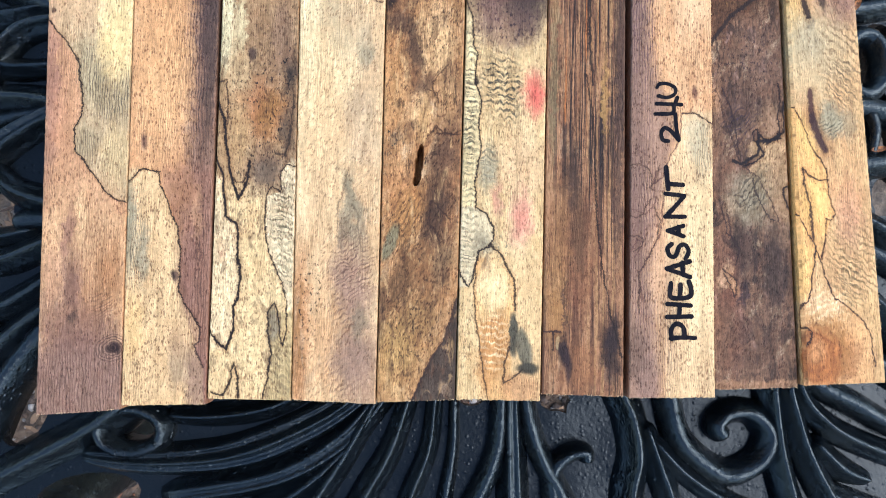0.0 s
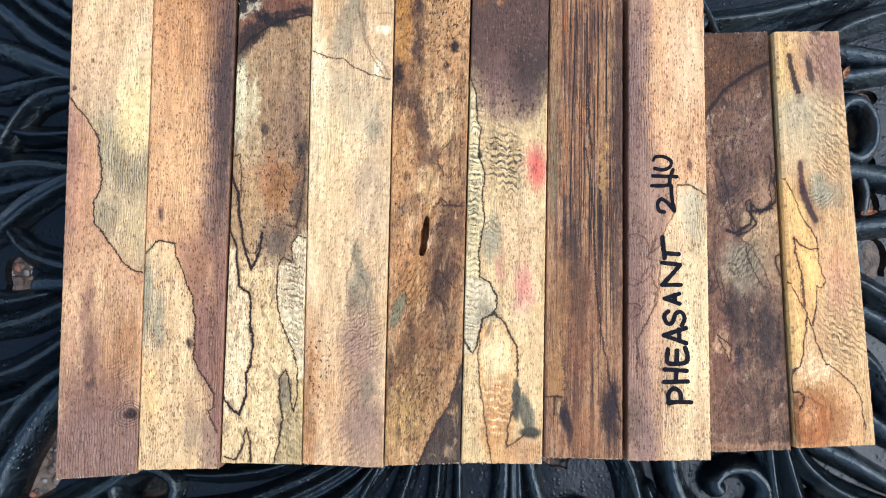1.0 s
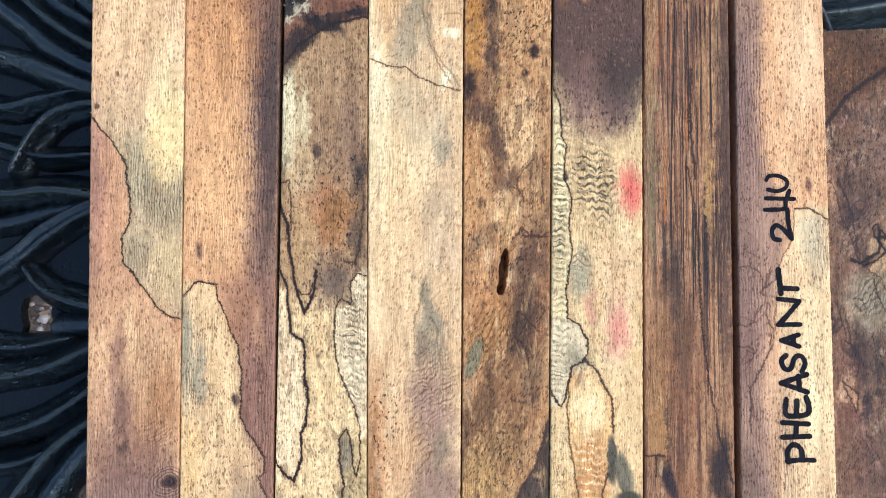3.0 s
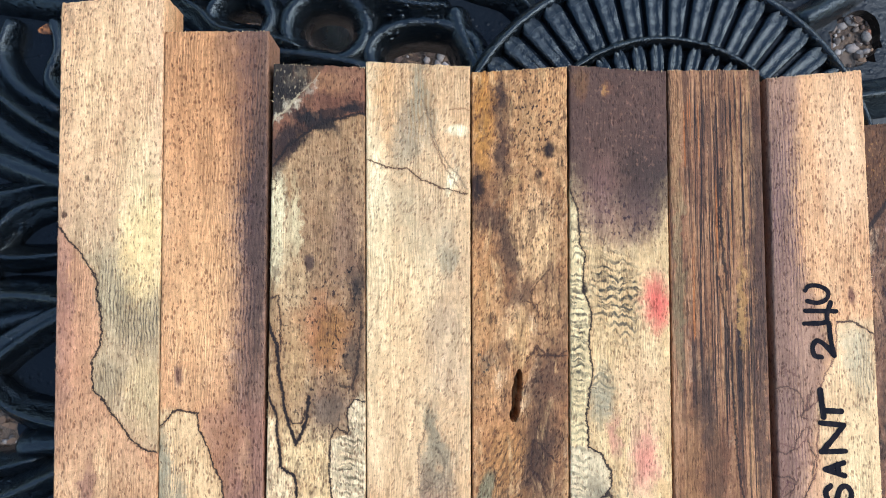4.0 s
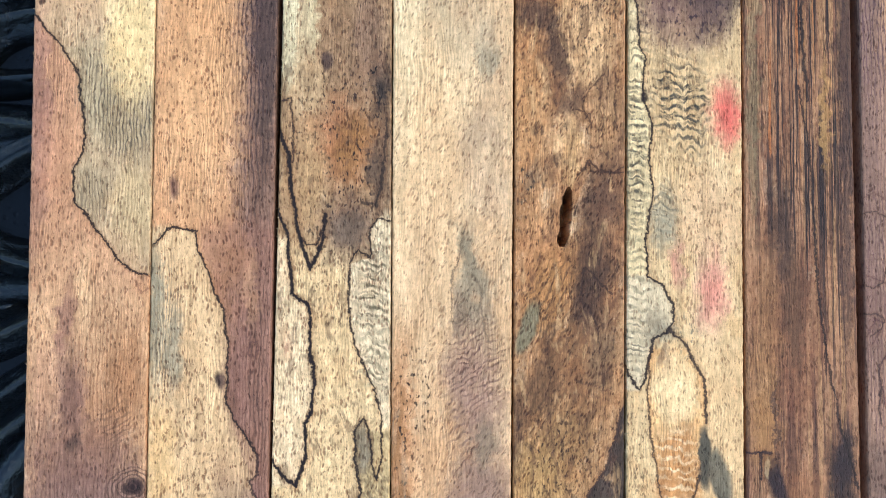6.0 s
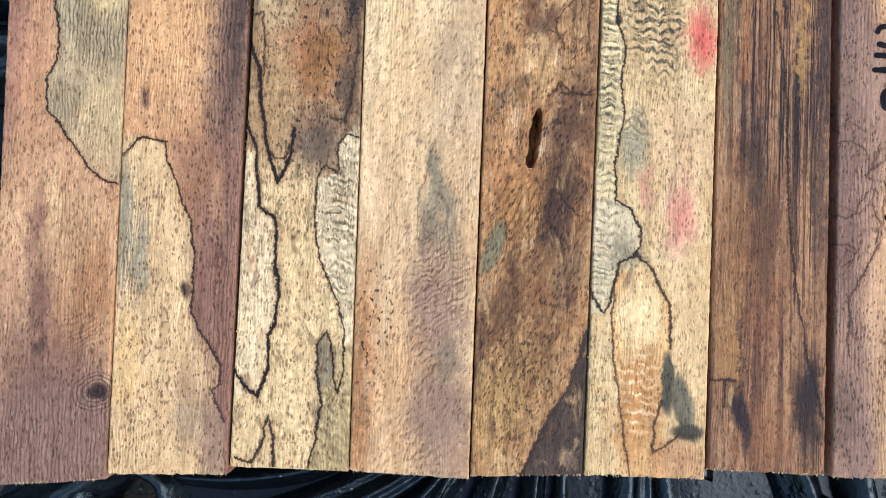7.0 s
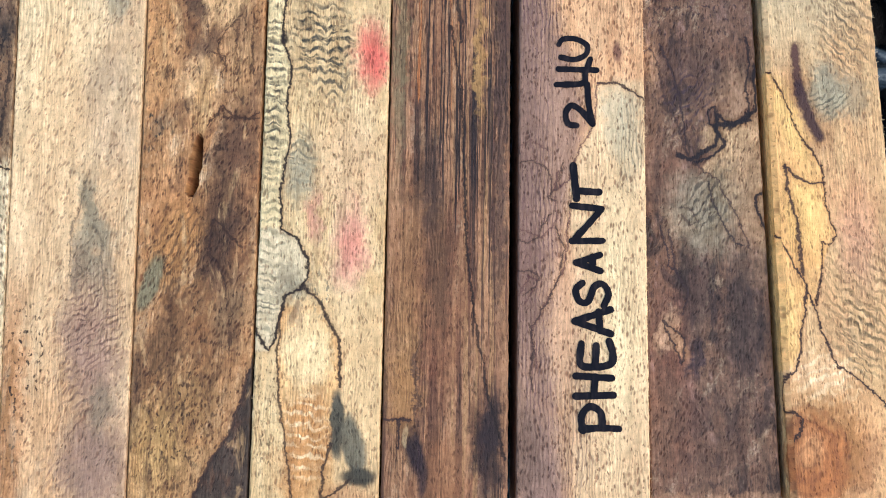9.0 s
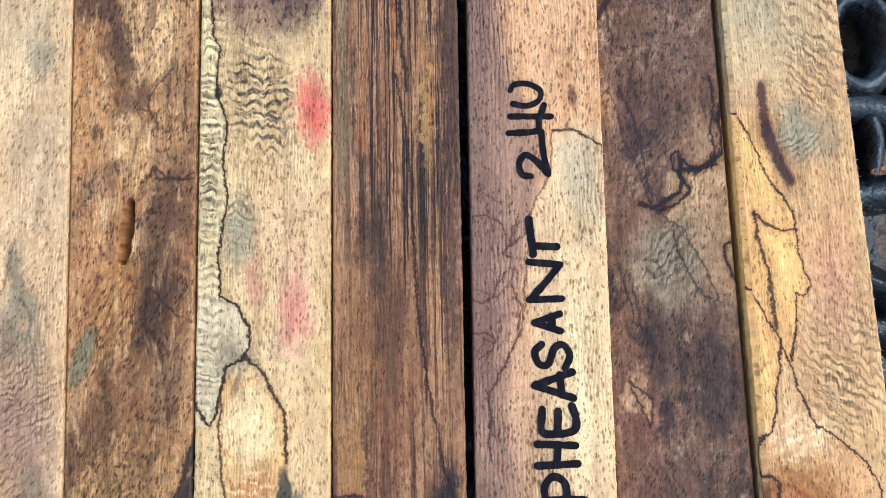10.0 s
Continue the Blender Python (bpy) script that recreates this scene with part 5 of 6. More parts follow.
n = Nodes("ground_soil")
o = n.coords("Object")
a, _c = n.noise(o, 9.0, 6, 0.65)
b, _c = n.noise(o, 70.0, 5, 0.7)
cell, cc = n.voronoi(o, 60.0)
c = n.mix(n.step(b, 0.35, 0.7), lin("3a2c22"), lin("6d5a48"))
c = n.mix(n.m("MULTIPLY", n.step(a, 0.45, 0.65), 0.5), c, lin("837464"))
n.put(n.bsdf, "Base Color", c)
n.put(n.bsdf, "Roughness", 0.9)
n.put(n.bsdf, "Normal", n.bump(n.m("ADD", b, cell), 0.01, 0.8))
SOIL = n.mat

n = Nodes("pebble_stone")
geo = n.t.nodes.new("ShaderNodeNewGeometry").outputs["Random Per Island"]
o = n.coords("Object")
spot, _c = n.noise(o, 220.0, 4, 0.65)
ramp = n.t.nodes.new("ShaderNodeValToRGB")
ramp.color_ramp.interpolation = "CONSTANT"
for i, (pos, tint) in enumerate([(0.0, "6a5d51"), (0.2, "837a70"), (0.36, "4e4036"), (0.55, "91857a"), (0.7, "5c4a3d"), (0.88, "a39a90"), (0.95, "83553d")]):
    e = ramp.color_ramp.elements[i] if i < 2 else ramp.color_ramp.elements.new(pos)
    e.position, e.color = pos, lin(tint)
n.put(ramp, 0, geo)
n.put(n.bsdf, "Base Color", n.mix(n.m("MULTIPLY", n.step(spot, 0.4, 0.7), 0.5), ramp.outputs[0], n.mix(1.0, ramp.outputs[0], (0.45, 0.4, 0.36, 1), "MULTIPLY")))
n.put(n.bsdf, "Roughness", 0.75)
n.put(n.bsdf, "Normal", n.bump(spot, 0.002, 0.6))
STONE = n.mat

n = Nodes("leaf_litter")
geo = n.t.nodes.new("ShaderNodeNewGeometry").outputs["Random Per Island"]
n.put(n.bsdf, "Base Color", n.mix(geo, lin("3a281c"), lin("7d6249")))
n.put(n.bsdf, "Roughness", 0.8)
LITTER = n.mat

n = Nodes("orange_bark")
f = n.noise(n.coords("Object"), 900.0, 4, 0.65)[0]
n.put(n.bsdf, "Base Color", n.mix(n.step(f, 0.35, 0.65), lin("4a2c1a"), lin("b0713f")))
n.put(n.bsdf, "Roughness", 0.75)
n.put(n.bsdf, "Normal", n.bump(f, 0.0004, 0.8))
SCRAP = n.mat

n = Nodes("black_marker_ink")
o = n.coords("Object")
f = n.noise(n.vm("MULTIPLY", o, (900, 300, 1)), 1.0, 3, 0.6)[0]
n.put(n.bsdf, "Base Color", n.mix(n.step(f, 0.45, 0.8), (0.006, 0.006, 0.009, 1), (0.030, 0.022, 0.022, 1)))
n.put(n.bsdf, "Roughness", 0.85)
n.put(n.bsdf, "Specular IOR Level", 0.12)
INK = n.mat


# ---- mesh helpers ----
def mesh_object(name, bm, material, parent=None, smooth=False):
    me = bpy.data.meshes.new(name)
    bmesh.ops.recalc_face_normals(bm, faces=bm.faces)
    bm.to_mesh(me)
    bm.free()
    me.materials.append(material)
    if smooth:
        me.polygons.foreach_set("use_smooth", [True] * len(me.polygons))
    ob = new(name, me)
    if parent:
        ob.parent = parent
    return ob


def part(name, bm, material, parent, label="", smooth=True):
    ob = mesh_object(name, bm, material, parent, smooth)
    return tagged(ob, label)


def glide(pts, count):
    """Points along a smooth curve through pts."""
    p = [Vector((x, y, 0)) for x, y in pts]
    if len(p) == 2:
        return [p[0].lerp(p[1], i / (count - 1)) for i in range(count)]
    p = [2 * p[0] - p[1]] + p + [2 * p[-1] - p[-2]]
    out, spans = [], len(p) - 3
    for i in range(count):
        s = i / (count - 1) * spans
        k = min(int(s), spans - 1)
        t = s - k
        a, b, c, d = p[k:k + 4]
        out.append(0.5 * (2 * b + (c - a) * t + (2 * a - 5 * b + 4 * c - d) * t * t + (3 * b - a - 3 * c + d) * t ** 3))
    return out


def sweep(pts, w0, w1, w2, crest, deep=13.0, grooves=0, blunt=0.25, closed=False):
    """A cast bar or leaf along pts (mm, table plan): widths at its start, middle and end, its crest above or below
    the table's level in mm, and grooves along its back."""
    count = max(14, 7 * len(pts))
    line = glide(pts, count)
    ring = 10 + 6 * (grooves + 1)
    bm = bmesh.new()
    rows = []
    for i, c in enumerate(line):
        s = i / (count - 1)
        w = 1.45 * ((w0 * (1 - 2 * s) + w1 * 2 * s) if s < 0.5 else (w1 * (2 - 2 * s) + w2 * (2 * s - 1)))
        if closed:
            a, b = line[(i - 1) % (count - 1)], line[(i + 1) % (count - 1)]
            end = 1.0
        else:
            a, b = line[max(i - 1, 0)], line[min(i + 1, count - 1)]
            e = min(s, 1 - s) * (count - 1) / 2.5
            end = 1.0 if e >= 1 else math.sqrt(max(0.0, 1 - (1 - e) ** 2)) * (1 - blunt) + blunt
        side = (b - a).normalized().cross(Vector((0, 0, 1)))
        row = []
        for k in range(ring + 1):
            q = 2 * k / ring - 1
            lift = (0.5 + 0.5 * math.cos(math.pi * q)) ** 0.45
            g = -0.17 * w * (0.5 - 0.5 * math.cos(math.pi * (grooves + 1) * (q + 1))) * (1 - q * q) if grooves else 0
            g = g + (0.08 * w * (1 - abs(q)) if grooves else 0)
            high = min(deep * 0.9, 0.72 * w)
            z = crest - high + (high * lift + g) * end
            row.append(bm.verts.new((c + side * (q * w / 2 * (0.4 + 0.6 * end))).to_tuple()[:2] + (z,)))
        low = [bm.verts.new((v.co.x, v.co.y, crest - deep)) for v in (row[0], row[-1])]
        rows.append((row, low))
    for (r0, l0), (r1, l1) in zip(rows, rows[1:]):
        for k in range(ring):
            bm.faces.new((r0[k], r0[k + 1], r1[k + 1], r1[k]))
        bm.faces.new((l0[0], r0[0], r1[0], l1[0]))
        bm.faces.new((r0[-1], l0[1], l1[1], r1[-1]))
        bm.faces.new((l0[0], l1[0], l1[1], l0[1]))
    if not closed:
        for r, l in (rows[0], rows[-1]):
            bm.faces.new([l[0]] + r + [l[1]])
    bmesh.ops.scale(bm, vec=(0.001, 0.001, 0.001), verts=bm.verts)
    bmesh.ops.translate(bm, vec=(0, 0, TABLE), verts=bm.verts)
    return bm


def oval(cx, cy, rx, ry, turn=0, count=9):
    a = radians(turn)
    return [(cx + rx * math.cos(t) * math.cos(a) - ry * math.sin(t) * math.sin(a),
             cy + rx * math.cos(t) * math.sin(a) + ry * math.sin(t) * math.cos(a)) for t in (2 * math.pi * i / count for i in range(count + 1))]


# ---- ground ----
bm = bmesh.new()
bmesh.ops.create_grid(bm, x_segments=24, y_segments=24, size=60)
tagged(mesh_object("ground", bm, SOIL), "brown soil and fine gravel under the table", "ground", kind="structure")


def scatter(count, seed, maker, reach):
    rng = random.Random(seed)
    bm = bmesh.new()
    for _ in range(count):
        x, y = rng.uniform(-reach, reach), rng.uniform(-reach, reach)
        maker(bm, rng, x, y)
    return bm


BALL = bmesh.new()
bmesh.ops.create_icosphere(BALL, subdivisions=1, radius=1)
BALL_V = [v.co.copy() for v in BALL.verts]
BALL_F = [[v.index for v in f.verts] for f in BALL.faces]
BALL.free()


def pebble(bm, rng, x, y):
    r = rng.choice((0.002, 0.003, 0.003, 0.004, 0.005, 0.007))
    sx, sy, sz, turn = r * rng.uniform(0.7, 1.5), r * rng.uniform(0.7, 1.2), r * rng.uniform(0.5, 0.9), rng.uniform(0, 6.3)
    vs = []
    for v in BALL_V:
        k = rng.uniform(0.8, 1.15)
        a, b = v.x * sx * k, v.y * sy * k
        vs.append(bm.verts.new((x + a * math.cos(turn) - b * math.sin(turn), y + a * math.sin(turn) + b * math.cos(turn), sz * 0.6 + v.z * sz * k)))
    for f in BALL_F:
        bm.faces.new([vs[i] for i in f])


def chip(bm, rng, x, y):
    l, w, turn, z = rng.uniform(0.008, 0.024), rng.uniform(0.002, 0.007), rng.uniform(0, 6.3), rng.uniform(0.008, 0.016)
    bend = rng.uniform(-0.004, 0.008)
    top, low = [], []
    for s, q in ((-1, 0.4), (-0.4, 1), (0.4, 1), (1, 0.3)):
        for e in (-1, 1):
            a, b = s * l / 2, e * q * w / 2
            p = (x + a * math.cos(turn) - b * math.sin(turn), y + a * math.sin(turn) + b * math.cos(turn))
            top.append(bm.verts.new((*p, z + bend * s * s + 0.0012)))
            low.append(bm.verts.new((*p, z + bend * s * s)))
    for i in (0, 2, 4):
        bm.faces.new((top[i], top[i + 1], top[i + 3], top[i + 2]))
        bm.faces.new((low[i], low[i + 2], low[i + 3], low[i + 1]))
        bm.faces.new((top[i], top[i + 2], low[i + 2], low[i]))
        bm.faces.new((top[i + 1], low[i + 1], low[i + 3], top[i + 3]))
    bm.faces.new((top[0], low[0], low[1], top[1]))
    bm.faces.new((top[6], top[7], low[7], low[6]))


tagged(mesh_object("gravel", scatter(15000, 3, pebble, 0.55), STONE, smooth=True), "small grey and brown pebbles strewn on the soil", "gravel", kind="stuff")
tagged(mesh_object("leaf_litter", scatter(2600, 4, chip, 0.55), LITTER), "dry brown bark chips and leaf scraps on gravel", "litter", kind="stuff")

# ---- cast garden table ----
table = tagged(new("garden_table"), "black painted cast metal garden table with openwork leaf scrolls, wet", "table")
CX, CY, R_IN, R_OUT, R_EDGE = 37.0, 49.9, 34.1, 50.7, 250.0
RAISED = 9.0             # the medallion and the bars that carry the blanks stand this much higher, in mm

OPENINGS = [  # ovals that go through the top: centre, half sizes, turn
    (-79, -70.5, 6.0, 3.4, 0), (-111, -65, 6.5, 12, -20), (-92, -90, 15, 6.5, 8), (41.5, -60, 4.5, 3.5, 0), (17, -59, 4.5, 3.5, 0),
    (-121, -10, 4.0, 7, 20), (-119, -43.5, 4.5, 3.0, 20), (-109, -58, 3.0, 7.0, -25), (-64, 92.5, 5.2, 3.6, 0), (-43, 90, 7.4, 6.0, 0),
    (-19, 83.5, 10.8, 5.2, 0), (-12, 84, 3, 4, 0), (92, 90, 6.0, 8.0, -30), (76, 104, 6, 4, 20), (132.2, 41, 3.0, 5.6, 0), (138, 31, 3.2, 3.6, 0),
    (138, 18, 4.0, 5.0, 0), (138, 52, 4, 2.6, 0), (140, 2, 4, 6, 0), (-128, 60, 4, 2, 30), (-95, 102, 8, 3, 0), (-24, 104, 10, 3.2, 0), (10, 112, 8, 4, 0),
]


def plate():
    """The thin cast sheet between the ornaments, with its openings."""
    step, zt, zb = 2.0, -7.0, -10.5
    bm = bmesh.new()
    n0 = int(R_EDGE / step)
    ovals = [(x, y, a, b, math.cos(radians(t)), math.sin(radians(t))) for x, y, a, b, t in OPENINGS]
    grid = {}
    for i in range(-n0, n0 + 1):
        for j in range(-n0, n0 + 1):
            x, y = CX + i * step, CY + j * step
            if math.hypot(x - CX, y - CY) > R_EDGE:
                continue
            if not (-150 < x < 166 and -112 < y < 124):
                continue
            inside = False
            for ox, oy, a, b, c, s in ovals:
                dx, dy = x - ox, y - oy
                if abs(dx) > 16 or abs(dy) > 16:
                    continue
                p, q = (dx * c + dy * s) / a, (-dx * s + dy * c) / b
                r = math.hypot(p, q)
                off = (r - 1) * min(a, b)
                if abs(off) < 1.05 and r > 0:
                    p, q = p / r * a, q / r * b
                    x, y = ox + p * c - q * s, oy + p * s + q * c
                elif r < 1:
                    inside = True
            if not inside:
                grid[i, j] = (x, y)
    top = {k: bm.verts.new((x, y, zt + 0.5 * noise.noise((x * 0.06, y * 0.06, 0)))) for k, (x, y) in grid.items()}
    faces = []
    for (i, j), v in top.items():
        d = 1
        q = [top.get(k) for k in ((i, j), (i + d, j), (i + d, j + d), (i, j + d))]
        if all(q):
            c = sum((w.co for w in q), Vector()) / 4
            if any(((c.x - ox) * cc + (c.y - oy) * s) ** 2 / a ** 2 + (-(c.x - ox) * s + (c.y - oy) * cc) ** 2 / b ** 2 < 0.92 for ox, oy, a, b, cc, s in ovals):
                continue
            faces.append(bm.faces.new(q))
    out = bmesh.ops.extrude_face_region(bm, geom=faces)
    bmesh.ops.translate(bm, vec=(0, 0, zb - zt), verts=[g for g in out["geom"] if isinstance(g, bmesh.types.BMVert)])
    loose = [v for v in bm.verts if not v.link_faces]
    bmesh.ops.delete(bm, geom=loose, context="VERTS")
    bmesh.ops.scale(bm, vec=(0.001, 0.001, 0.001), verts=bm.verts)
    bmesh.ops.translate(bm, vec=(0, 0, TABLE), verts=bm.verts)
    return bm


part("top_plate", plate(), PEBBLED, table, "pebbled black cast sheet with openings", smooth=False)
for r, w, z in ((R_IN, 1.7, RAISED), (R_OUT, 2.6, RAISED - 0.8), (11.0, 3.0, RAISED)):
    part("medallion_ring", sweep(oval(CX, CY, r, r, 0, 30), w, w, w, z, deep=20.0, closed=True), IRON, table)


def disc(r, top, low):
    """The shallow dish behind the ribs, uneven as cast."""
    bm = bmesh.new()
    rows = []
    for i in range(13):
        q = r * i / 12
        rows.append([bm.verts.new(((CX + q * math.cos(a)) * 0.001, (CY + q * math.sin(a)) * 0.001, TABLE + 0.001 * (top + 0.35 * noise.noise((q * 0.3, a * 9, 1)))))
                     for a in (2 * math.pi * k / 96 for k in range(96))] if i else [bm.verts.new((CX * 0.001, CY * 0.001, TABLE + 0.001 * top))])
    rim = [bm.verts.new((v.co.x, v.co.y, TABLE + 0.001 * low)) for v in rows[-1]]
    for k in range(96):
        m = (k + 1) % 96
        bm.faces.new((rows[0][0], rows[1][k], rows[1][m]))
        for a, b in zip(rows[1:], rows[2:]):
            bm.faces.new((a[k], b[k], b[m], a[m]))
        bm.faces.new((rows[-1][k], rim[k], rim[m], rows[-1][m]))
    bm.faces.new(rim)
    return bm


part("medallion_dish", disc(R_OUT, RAISED - 4.2, -8.0), PEBBLED, table)
for y in (-34.0, 36.0):
    part("carrying_bar", sweep([(-88, y), (-40, y + 3), (10, y - 2), (60, y + 2), (108, y)], 5, 6, 5, RAISED, deep=19.0), IRON, table)
part("outer_rim", sweep(oval(CX, CY, R_EDGE, R_EDGE, 0, 40), 16, 16, 16, 0.0, 18, closed=True), IRON, table)


def rib(r0, r1, wide0, wide1, crest):
    """A wedge-shaped rib that points outwards, rounded at its wide end, with a raised lip."""
    bm = bmesh.new()
    rows = []
    for s in (0, 0.08, 0.25, 0.5, 0.8, 0.9, 0.96, 0.99, 1.0):
        w = (wide0 + (wide1 - wide0) * s) * (1 if s < 0.8 else math.sqrt(max(0.25, 1 - ((s - 0.8) / 0.2) ** 4)))
        h = crest + 0.6 * s
        x = r0 + (r1 - r0) * s
        row = [(x, q * w / 2, h - d) for q, d in ((-1, 5), (-0.92, 1.6), (-0.72, 0.15), (-0.3, 0.85), (0.3, 0.9), (0.72, 0.1), (0.92, 1.6), (1, 5))]
        rows.append([bm.verts.new((a * 0.001, b * 0.001, c * 0.001)) for a, b, c in row])
    for a, b in zip(rows, rows[1:]):
        for k in range(7):
            bm.faces.new((a[k], a[k + 1], b[k + 1], b[k]))
    for r in (rows[0], rows[-1]):
        bm.faces.new(r)
    return bm


for r0, r1, a, b, crest, count in ((R_IN + 0.6, R_OUT - 0.9, 3.7, 5.9, -1.6, 48), (12.0, R_IN - 0.9, 1.5, 4.1, -1.5, 44)):
    first = part("rib", rib(r0, r1, a, b, crest), IRON, table)
    for k in range(count):
        ob = first if k == 0 else first.copy()
        if k:
            scene.collection.objects.link(ob)
        ob.matrix_basis = pose(CX / 1000, CY / 1000, TABLE + RAISED / 1000, 0, 0, 360 * (k + 0.3) / count)

# rims round the openings that show one
for x, y, rx, ry, turn, w in ((-79.5, -70.5, 9.0, 6.2, 0, 4.0), (-43, 90, 10.0, 8.6, 0, 5.2), (-64, 92.5, 7.6, 6.0, 0, 4.4), (-19, 83.5, 13.6, 8.0, 0, 5.0), (132.2, 41, 6.0, 9.0, 0, 4.6)):
    part("opening_rim", sweep(oval(x, y, rx, ry, turn, 12), w, w, w, -1.0, closed=True), IRON, table)

